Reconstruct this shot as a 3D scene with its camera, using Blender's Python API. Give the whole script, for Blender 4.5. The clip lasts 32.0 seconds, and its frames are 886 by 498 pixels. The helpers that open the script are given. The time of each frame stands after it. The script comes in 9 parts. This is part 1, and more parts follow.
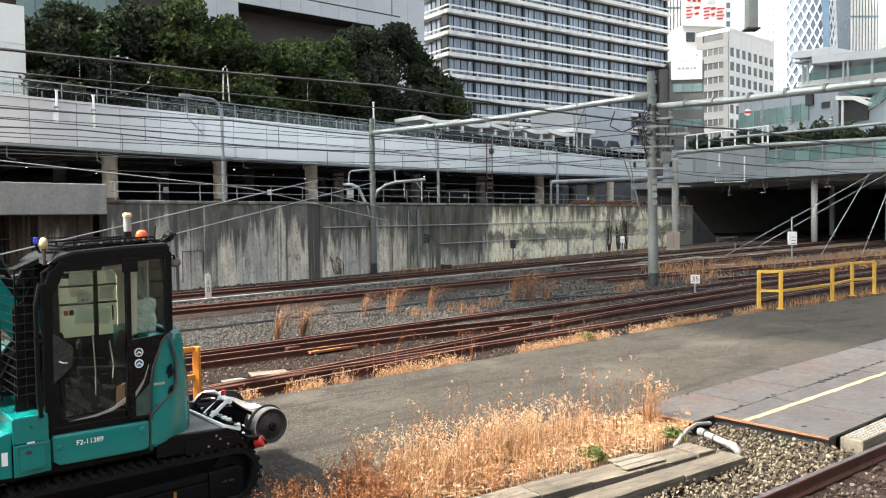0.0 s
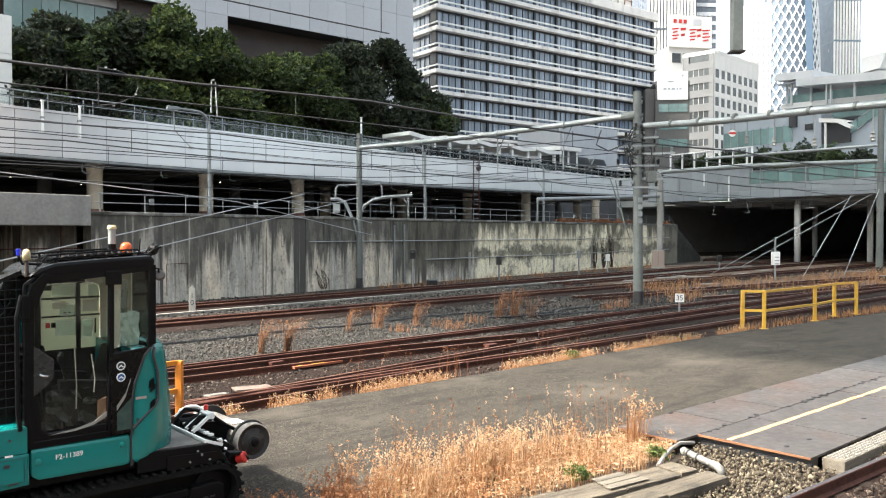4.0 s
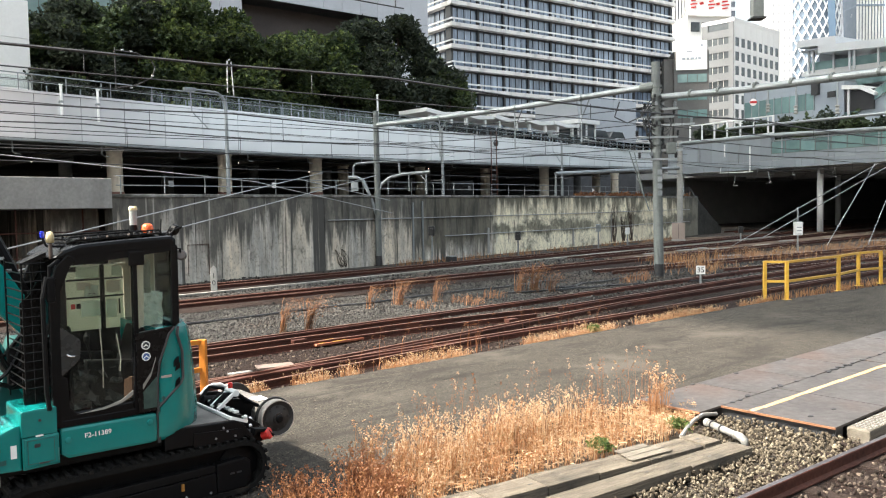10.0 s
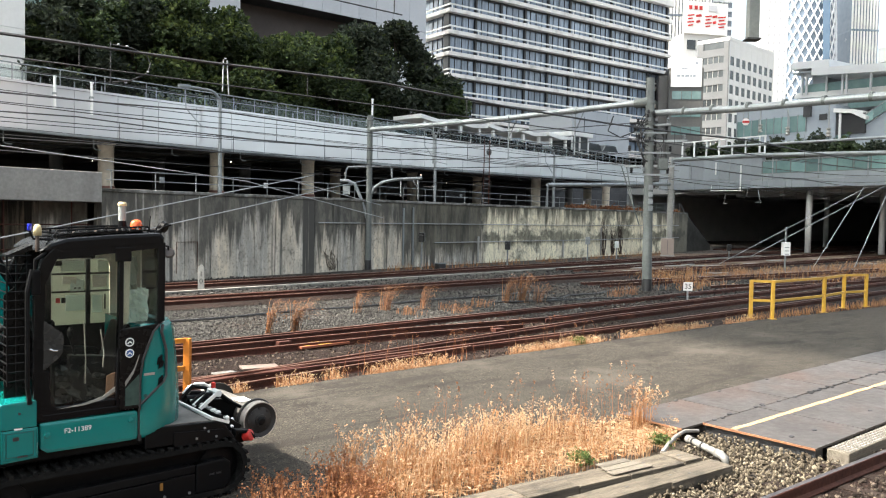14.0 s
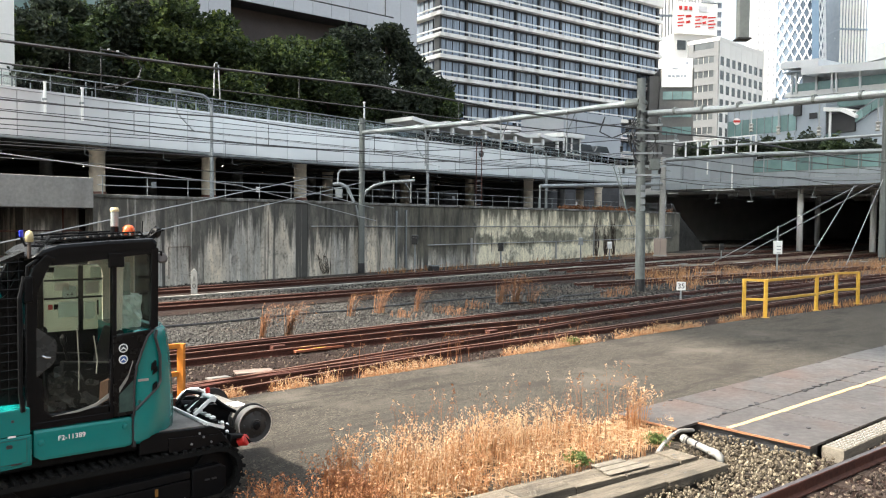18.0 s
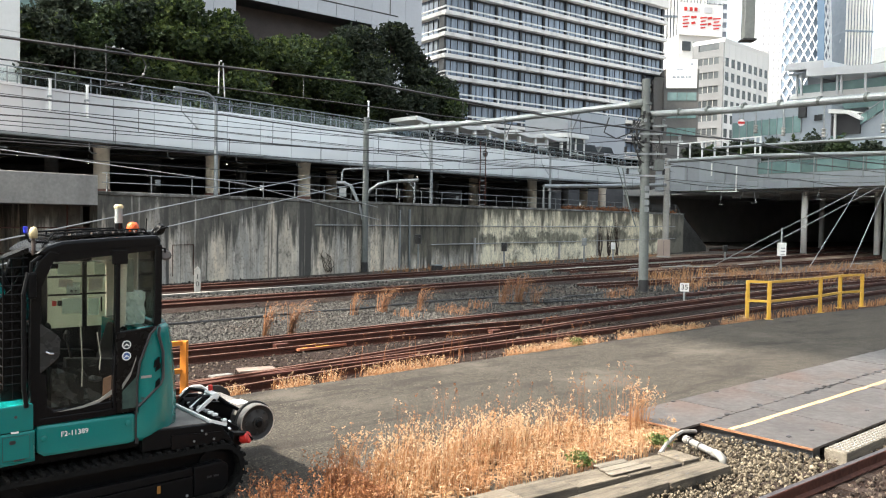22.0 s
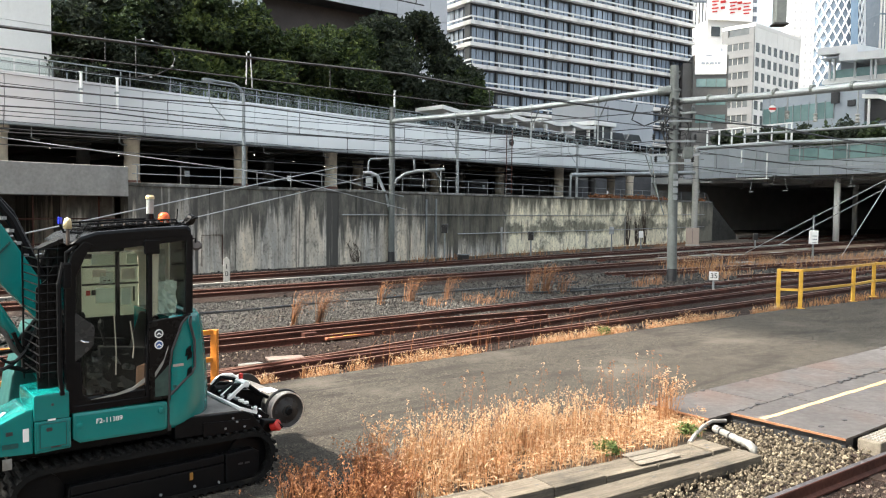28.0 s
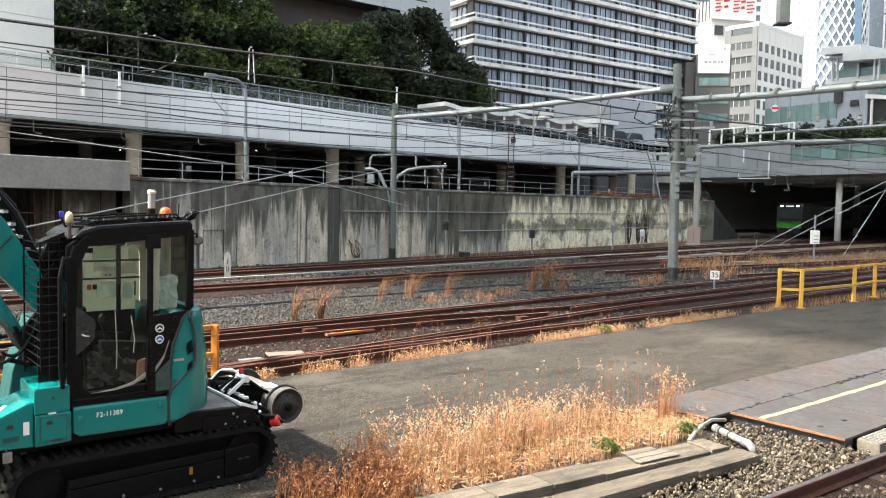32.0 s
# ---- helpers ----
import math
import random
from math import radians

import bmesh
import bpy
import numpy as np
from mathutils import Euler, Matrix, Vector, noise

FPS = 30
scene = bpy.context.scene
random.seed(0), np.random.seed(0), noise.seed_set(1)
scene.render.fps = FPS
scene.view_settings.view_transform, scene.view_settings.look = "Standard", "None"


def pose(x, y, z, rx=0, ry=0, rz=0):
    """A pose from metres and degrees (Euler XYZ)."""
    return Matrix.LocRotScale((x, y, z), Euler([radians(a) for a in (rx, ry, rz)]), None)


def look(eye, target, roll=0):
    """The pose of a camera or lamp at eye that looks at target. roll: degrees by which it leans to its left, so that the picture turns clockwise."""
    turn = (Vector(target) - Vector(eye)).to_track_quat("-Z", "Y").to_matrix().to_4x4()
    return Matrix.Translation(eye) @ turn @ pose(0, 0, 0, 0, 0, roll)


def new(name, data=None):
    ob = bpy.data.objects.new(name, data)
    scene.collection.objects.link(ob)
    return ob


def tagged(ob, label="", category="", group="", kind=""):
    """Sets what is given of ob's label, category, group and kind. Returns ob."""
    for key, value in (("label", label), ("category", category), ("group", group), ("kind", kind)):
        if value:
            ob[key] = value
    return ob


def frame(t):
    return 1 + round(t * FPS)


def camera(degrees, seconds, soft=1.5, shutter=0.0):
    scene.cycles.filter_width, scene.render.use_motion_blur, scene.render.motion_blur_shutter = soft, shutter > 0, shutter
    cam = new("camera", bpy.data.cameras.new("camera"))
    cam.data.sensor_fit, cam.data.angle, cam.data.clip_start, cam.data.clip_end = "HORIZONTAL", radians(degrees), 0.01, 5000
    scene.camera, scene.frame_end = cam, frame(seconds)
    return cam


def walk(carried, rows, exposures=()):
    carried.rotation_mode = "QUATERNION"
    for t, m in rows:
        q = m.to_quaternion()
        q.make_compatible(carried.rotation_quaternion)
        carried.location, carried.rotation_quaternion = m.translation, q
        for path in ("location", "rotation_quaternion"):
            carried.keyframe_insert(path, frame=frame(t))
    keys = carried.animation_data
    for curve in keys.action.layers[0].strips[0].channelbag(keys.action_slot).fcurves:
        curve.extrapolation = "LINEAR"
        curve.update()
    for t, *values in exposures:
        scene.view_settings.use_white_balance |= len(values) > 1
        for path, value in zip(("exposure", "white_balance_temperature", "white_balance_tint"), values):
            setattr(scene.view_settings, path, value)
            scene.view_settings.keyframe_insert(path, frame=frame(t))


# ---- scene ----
cam = camera(58.57, 32.0, soft=1.1)


def row(t, x, y, z, tilt, turn, roll):
    """Camera row: metres, then tilt from straight down, turn to the left and roll in degrees."""
    return (t, Matrix.Translation((x, y, z)) @ pose(0, 0, 0, tilt, 0, turn) @ pose(0, 0, 0, 0, 0, roll))


ROWS = [  # seconds, x, y, z, tilt, turn, roll
    (0.0, 0.007, 0.007, 2.790, 87.683, 1.031, -0.719),
    (0.5, 0.004, 0.010, 2.798, 87.987, 0.603, -0.540),
    (1.0, -0.005, 0.006, 2.803, 88.377, 0.307, -0.213),
    (1.5, -0.000, 0.005, 2.799, 88.544, 0.319, -0.113),
    (2.0, -0.002, 0.006, 2.801, 88.638, 0.280, -0.108),
    (2.5, 0.000, 0.003, 2.801, 88.819, 0.251, -0.139),
    (3.0, -0.000, 0.001, 2.797, 88.878, 0.312, -0.074),
    (3.5, 0.003, -0.000, 2.800, 88.846, 0.042, 0.038),
    (5.5, 0.005, 0.003, 2.795, 88.781, -0.019, 0.040),
    (6.0, 0.000, 0.000, 2.800, 88.771, 0.000, -0.000),
    (6.5, -0.002, 0.007, 2.803, 88.419, 0.013, -0.286),
    (7.0, -0.008, 0.009, 2.793, 88.004, 1.023, -0.635),
    (7.5, -0.008, 0.003, 2.785, 87.338, 1.958, -0.768),
    (8.0, -0.005, 0.006, 2.783, 87.116, 2.163, -0.777),
    (8.5, -0.012, 0.003, 2.781, 87.019, 2.391, -0.698),
    (9.0, -0.009, 0.005, 2.782, 86.977, 2.251, -0.942),
    (9.5, -0.006, 0.004, 2.783, 86.919, 1.881, -0.970),
    (10.0, 0.000, 0.009, 2.785, 87.129, 1.385, -1.040),
    (10.5, 0.003, 0.013, 2.786, 87.004, 0.991, -0.786),
    (11.0, -0.011, 0.015, 2.788, 86.883, 1.198, 0.073),
    (11.5, -0.006, 0.006, 2.789, 87.162, 1.273, 0.267),
    (12.0, -0.009, 0.003, 2.783, 87.817, 1.331, 0.268),
    (12.5, -0.014, 0.004, 2.788, 87.889, 1.375, 0.399),
    (13.0, -0.021, 0.007, 2.788, 87.496, 1.164, 0.884),
    (13.5, -0.005, 0.009, 2.789, 87.425, 0.875, 1.221),
    (14.0, 0.004, 0.003, 2.796, 87.619, 0.626, 1.171),
    (14.5, -0.001, 0.008, 2.790, 87.504, 0.330, 1.153),
    (16.5, -0.007, 0.009, 2.787, 87.372, 0.612, 0.987),
    (17.0, 0.000, 0.008, 2.790, 87.619, 0.379, 0.766),
    (17.5, -0.004, 0.007, 2.793, 87.662, 0.200, 0.669),
    (18.0, -0.003, 0.006, 2.796, 87.790, 0.131, 0.589),
    (18.5, -0.005, 0.008, 2.792, 87.806, 0.066, 0.782),
    (19.0, 0.004, 0.007, 2.788, 87.716, -0.099, 0.943),
    (19.5, -0.003, 0.007, 2.790, 87.732, -0.125, 1.100),
    (20.0, -0.005, 0.007, 2.790, 87.793, -0.016, 1.104),
    (20.5, -0.004, 0.005, 2.793, 87.834, -0.011, 1.109),
    (21.0, -0.008, 0.008, 2.793, 87.737, 0.033, 1.144),
    (21.5, -0.001, 0.005, 2.790, 87.691, 0.210, 0.998),
    (22.0, -0.004, 0.007, 2.789, 87.764, 0.369, 0.962),
    (22.5, -0.005, 0.003, 2.791, 87.802, 0.457, 1.046),
    (23.0, -0.004, 0.011, 2.792, 87.757, 0.485, 1.066),
    (23.5, 0.009, 0.002, 2.790, 87.748, 0.642, 1.088),
    (24.0, -0.010, 0.010, 2.789, 87.732, 0.534, 1.171),
    (24.5, -0.002, 0.009, 2.786, 87.585, 0.308, 1.125),
    (25.0, -0.004, 0.011, 2.791, 87.738, 0.072, 1.238),
    (25.5, -0.004, 0.005, 2.794, 87.902, 0.020, 1.388),
    (27.5, -0.016, 0.009, 2.782, 87.273, 1.500, 0.979),
    (28.0, -0.016, 0.004, 2.786, 86.966, 2.267, 0.666),
    (28.5, -0.012, 0.002, 2.787, 86.876, 2.720, 0.187),
    (29.0, -0.009, 0.005, 2.785, 86.854, 2.596, 0.061),
    (29.5, -0.010, 0.006, 2.782, 86.750, 2.399, 0.002),
    (30.0, -0.006, 0.006, 2.782, 86.621, 2.468, -0.037),
    (30.5, -0.010, 0.008, 2.786, 86.613, 2.471, 0.071),
    (31.0, -0.008, 0.006, 2.787, 86.541, 2.387, 0.465),
    (31.5, -0.009, 0.007, 2.787, 86.341, 2.296, 1.075),
    (32.0, -0.016, 0.002, 2.786, 86.745, 2.341, 1.121),
]

walk(cam, [row(*r) for r in ROWS])

# ---- light ----
SUN_FROM = Vector((-0.95, -0.31, 0)).normalized()
SUN_UP = radians(52)
world = bpy.data.worlds.new("sky")
scene.world = world
world.use_nodes = True
wn = world.node_tree.nodes
sky = wn.new("ShaderNodeTexSky")
sky.sky_type = 'NISHITA'
sky.sun_disc = False
sky.sun_elevation = SUN_UP
sky.sun_rotation = math.atan2(SUN_FROM.x, SUN_FROM.y)
sky.air_density = 1.0
sky.dust_density = 9.0
sky.ozone_density = 1.0
haze = wn.new("ShaderNodeHueSaturation")
haze.inputs["Saturation"].default_value = 0.42
world.node_tree.links.new(sky.outputs[0], haze.inputs["Color"])
tone = wn.new("ShaderNodeMix")
tone.data_type, tone.blend_type = 'RGBA', 'MULTIPLY'
tone.inputs[0].default_value = 1.0
tone.inputs[7].default_value = (0.94, 1.0, 0.985, 1)
world.node_tree.links.new(haze.outputs[0], tone.inputs[6])
world.node_tree.links.new(tone.outputs[2], wn["Background"].inputs[0])
wn["Background"].inputs[1].default_value = 0.15
sun_data = bpy.data.lights.new("sun", 'SUN')
sun_data.energy = 3.3
sun_data.angle = radians(1.2)
sun_data.color = (1.0, 0.91, 0.79)
sun = new("sun", sun_data)
sun_dir = SUN_FROM * math.cos(SUN_UP) + Vector((0, 0, math.sin(SUN_UP)))
sun.matrix_world = look(sun_dir * 60, (0, 0, 0))
scene.view_settings.exposure = 2.1


# ---- materials ----
def mat(name, col, col2=None, rough=0.7, metal=0.0, fine=12.0, coarse=0.6, amount=0.5, bump=0.15, stretch=(1, 1, 1),
        vary=0.1, spec=0.5, stain=None, stain_amt=0.0, stain_scale=0.5, stain_lo=0.5, stain_stretch=(1, 1, 1), rough_var=0.1, dist=0.02, coords="Object"):
    """A surface with grain, large stains, bump and a shade that differs from piece to piece."""
    m = bpy.data.materials.new(name)
    m.use_nodes = True
    nt = m.node_tree
    N, L = nt.nodes, nt.links
    bsdf = N["Principled BSDF"]
    tc = N.new("ShaderNodeTexCoord")
    info = N.new("ShaderNodeObjectInfo")
    off = N.new("ShaderNodeVectorMath")
    off.operation = 'ADD'
    mul = N.new("ShaderNodeMath")
    mul.operation = 'MULTIPLY'
    mul.inputs[1].default_value = 37.0
    L.new(info.outputs["Random"], mul.inputs[0])
    L.new(tc.outputs[coords], off.inputs[0])
    L.new(mul.outputs[0], off.inputs[1])

    def tex(scale, st, detail=6.0):
        mp = N.new("ShaderNodeMapping")
        mp.inputs["Scale"].default_value = st
        L.new(off.outputs[0], mp.inputs[0])
        n = N.new("ShaderNodeTexNoise")
        n.inputs["Scale"].default_value = scale
        n.inputs["Detail"].default_value = detail
        n.inputs["Roughness"].default_value = 0.6
        L.new(mp.outputs[0], n.inputs["Vector"])
        return n.outputs["Fac"]

    def ramp(fac, lo, hi):
        r = N.new("ShaderNodeMapRange")
        r.inputs["From Min"].default_value = lo
        r.inputs["From Max"].default_value = hi
        L.new(fac, r.inputs["Value"])
        return r.outputs[0]

    def mix(fac, a, b):
        x = N.new("ShaderNodeMix")
        x.data_type = 'RGBA'
        for s, v in ((x.inputs[0], fac), (x.inputs[6], a), (x.inputs[7], b)):
            if isinstance(v, (int, float)):
                s.default_value = v
            elif isinstance(v, tuple):
                s.default_value = (*v, 1)
            else:
                L.new(v, s)
        return x.outputs[2]

    c2 = col2 or tuple(c * (1 - amount) for c in col)
    f1 = ramp(tex(fine, stretch), 0.32, 0.68)
    f2 = ramp(tex(coarse, stretch), 0.35, 0.65)
    both = N.new("ShaderNodeMath")
    both.operation = 'MULTIPLY_ADD'
    both.inputs[1].default_value = 0.5
    L.new(f1, both.inputs[0])
    half = N.new("ShaderNodeMath")
    half.operation = 'MULTIPLY'
    half.inputs[1].default_value = 0.5
    L.new(f2, half.inputs[0])
    L.new(half.outputs[0], both.inputs[2])
    out = mix(both.outputs[0], col, c2)
    if stain:
        s = ramp(tex(stain_scale, stain_stretch, 5.0), stain_lo, stain_lo + 0.16)
        sm = N.new("ShaderNodeMath")
        sm.operation = 'MULTIPLY'
        sm.inputs[1].default_value = stain_amt
        L.new(s, sm.inputs[0])
        out = mix(sm.outputs[0], out, stain)
    if vary:
        hs = N.new("ShaderNodeHueSaturation")
        vr = N.new("ShaderNodeMapRange")
        vr.inputs["To Min"].default_value, vr.inputs["To Max"].default_value = 1 - vary, 1 + vary
        L.new(info.outputs["Random"], vr.inputs["Value"])
        L.new(vr.outputs[0], hs.inputs["Value"])
        L.new(out, hs.inputs["Color"])
        out = hs.outputs[0]
    L.new(out, bsdf.inputs["Base Color"])
    rr = N.new("ShaderNodeMapRange")
    rr.inputs["To Min"].default_value = max(0.02, rough - rough_var)
    rr.inputs["To Max"].default_value = min(1.0, rough + rough_var)
    L.new(both.outputs[0], rr.inputs["Value"])
    L.new(rr.outputs[0], bsdf.inputs["Roughness"])
    bsdf.inputs["Metallic"].default_value = metal
    bsdf.inputs["Specular IOR Level"].default_value = spec
    if bump:
        b = N.new("ShaderNodeBump")
        b.inputs["Strength"].default_value = bump
        b.inputs["Distance"].default_value = dist
        L.new(f1, b.inputs["Height"])
        L.new(b.outputs[0], bsdf.inputs["Normal"])
    return m


def wall_mat(name):
    """Old concrete: pale grey, with black rain streaks, blotches, a darker top and a far half painted as sunlit."""
    m = bpy.data.materials.new(name)
    m.use_nodes = True
    N, L = m.node_tree.nodes, m.node_tree.links
    bsdf = N["Principled BSDF"]
    tc = N.new("ShaderNodeTexCoord")

    def noise_at(scale, st, detail, lo, hi, off=0.0):
        mp = N.new("ShaderNodeMapping")
        mp.inputs["Scale"].default_value = st
        mp.inputs["Location"].default_value = (off, off, off)
        L.new(tc.outputs["Object"], mp.inputs[0])
        n = N.new("ShaderNodeTexNoise")
        n.inputs["Scale"].default_value, n.inputs["Detail"].default_value, n.inputs["Roughness"].default_value = scale, detail, 0.66
        L.new(mp.outputs[0], n.inputs["Vector"])
        r = N.new("ShaderNodeMapRange")
        r.inputs["From Min"].default_value, r.inputs["From Max"].default_value = lo, hi
        L.new(n.outputs["Fac"], r.inputs["Value"])
        return r.outputs[0], n.outputs["Fac"]

    def mix(fac, a, b):
        x = N.new("ShaderNodeMix")
        x.data_type = 'RGBA'
        L.new(fac, x.inputs[0])
        for s, v in ((x.inputs[6], a), (x.inputs[7], b)):
            if isinstance(v, tuple):
                s.default_value = (*v, 1)
            else:
                L.new(v, s)
        return x.outputs[2]

    sep = N.new("ShaderNodeSeparateXYZ")
    L.new(tc.outputs["Object"], sep.inputs[0])

    def plus(fac, k, other):
        """fac times k, plus another value."""
        q = N.new("ShaderNodeMath")
        q.operation = 'MULTIPLY_ADD'
        q.inputs[1].default_value = k
        L.new(fac, q.inputs[0])
        L.new(other, q.inputs[2])
        return q.outputs[0]

    def span(v, lo, hi, top=1.0):
        r = N.new("ShaderNodeMapRange")
        r.inputs["From Min"].default_value, r.inputs["From Max"].default_value, r.inputs["To Max"].default_value = lo, hi, top
        L.new(v, r.inputs["Value"])
        return r.outputs[0]

    def both(a, b):
        q = N.new("ShaderNodeMath")
        q.operation = 'MULTIPLY'
        L.new(a, q.inputs[0])
        L.new(b, q.inputs[1])
        return q.outputs[0]

    # near stretch: warm grey concrete in broad upright zones, darker towards the top, a few black and white runs
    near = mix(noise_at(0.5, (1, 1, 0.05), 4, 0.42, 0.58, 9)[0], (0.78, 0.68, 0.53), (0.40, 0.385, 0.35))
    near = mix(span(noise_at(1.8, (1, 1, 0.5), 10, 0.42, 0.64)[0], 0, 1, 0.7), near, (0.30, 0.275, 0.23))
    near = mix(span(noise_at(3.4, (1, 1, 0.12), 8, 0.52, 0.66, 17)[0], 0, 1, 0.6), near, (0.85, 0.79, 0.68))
    top_dark = span(plus(noise_at(1.5, (1, 1, 0.07), 8, 0, 1, 31)[0], 11.0, sep.outputs["Z"]), 6.75, 7.6, 0.93)
    near = mix(top_dark, near, mix(noise_at(2.0, (1, 1, 0.4), 10, 0.44, 0.60, 191)[0], (0.055, 0.056, 0.05), (0.15, 0.142, 0.12)))
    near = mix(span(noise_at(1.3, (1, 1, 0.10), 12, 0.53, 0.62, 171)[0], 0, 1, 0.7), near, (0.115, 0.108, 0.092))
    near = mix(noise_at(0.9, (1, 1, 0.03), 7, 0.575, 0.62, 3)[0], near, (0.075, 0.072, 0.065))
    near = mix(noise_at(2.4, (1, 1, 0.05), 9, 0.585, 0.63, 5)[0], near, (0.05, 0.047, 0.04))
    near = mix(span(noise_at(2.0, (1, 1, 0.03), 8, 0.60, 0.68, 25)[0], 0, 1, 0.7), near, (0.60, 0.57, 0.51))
    # a darker stretch between the two, weaker near the foot
    edge = plus(noise_at(0.7, (1, 1, 0.3), 6, 0, 1, 141)[0], 2.0, sep.outputs["X"])
    mid_dark = both(both(span(edge, 18.3, 19.6), span(edge, 25.9, 25.4)), span(plus(noise_at(0.9, (1, 1, 0.5), 8, 0, 1, 151)[0], 3.0, sep.outputs["Z"]), 1.6, 2.5, 0.92))
    near = mix(mid_dark, near, mix(noise_at(2.2, (1, 1, 0.2), 10, 0.42, 0.62, 181)[0], (0.14, 0.128, 0.095), (0.04, 0.038, 0.03)))
    # far stretch: paled to paint in reflected sunlight, with black runs from the top and a green-black belt
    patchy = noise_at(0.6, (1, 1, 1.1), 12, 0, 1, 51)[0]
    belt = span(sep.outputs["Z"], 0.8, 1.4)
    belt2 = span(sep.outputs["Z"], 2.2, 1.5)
    belt_dark = span(plus(both(belt, belt2), 0.17, patchy), 0.53, 0.64, 0.92)
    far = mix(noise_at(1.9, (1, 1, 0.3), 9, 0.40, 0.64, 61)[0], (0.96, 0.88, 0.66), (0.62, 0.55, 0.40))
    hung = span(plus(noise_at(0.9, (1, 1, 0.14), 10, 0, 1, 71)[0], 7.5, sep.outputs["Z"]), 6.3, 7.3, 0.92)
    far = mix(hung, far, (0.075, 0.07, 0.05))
    far = mix(belt_dark, far, mix(noise_at(3.5, (1, 1, 0.6), 9, 0.40, 0.62, 131)[0], (0.24, 0.225, 0.165), (0.075, 0.072, 0.052)))
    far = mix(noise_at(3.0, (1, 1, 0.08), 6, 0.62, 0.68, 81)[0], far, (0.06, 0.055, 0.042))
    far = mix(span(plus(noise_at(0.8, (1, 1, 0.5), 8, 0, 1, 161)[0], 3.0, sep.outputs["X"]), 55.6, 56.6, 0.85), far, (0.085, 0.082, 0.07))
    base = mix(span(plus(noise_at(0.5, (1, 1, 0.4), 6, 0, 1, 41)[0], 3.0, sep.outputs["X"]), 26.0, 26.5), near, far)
    base = mix(span(noise_at(2.6, (1, 1, 0.8), 10, 0.57, 0.68, 101)[0], 0, 1, 0.7), base, (0.11, 0.105, 0.09))
    grain = noise_at(9, (1, 1, 0.7), 8, 0.36, 0.64, 91)[0]
    base = mix(span(grain, 0.55, 1.0, 0.45), base, (0.07, 0.065, 0.055))
    fine, raw = noise_at(16, (1, 1, 1), 6, 0.3, 0.7, 1)
    L.new(base, bsdf.inputs["Base Color"])
    bsdf.inputs["Roughness"].default_value = 0.88
    b = N.new("ShaderNodeBump")
    b.inputs["Strength"].default_value, b.inputs["Distance"].default_value = 0.35, 0.015
    L.new(raw, b.inputs["Height"])
    L.new(b.outputs[0], bsdf.inputs["Normal"])
    return m


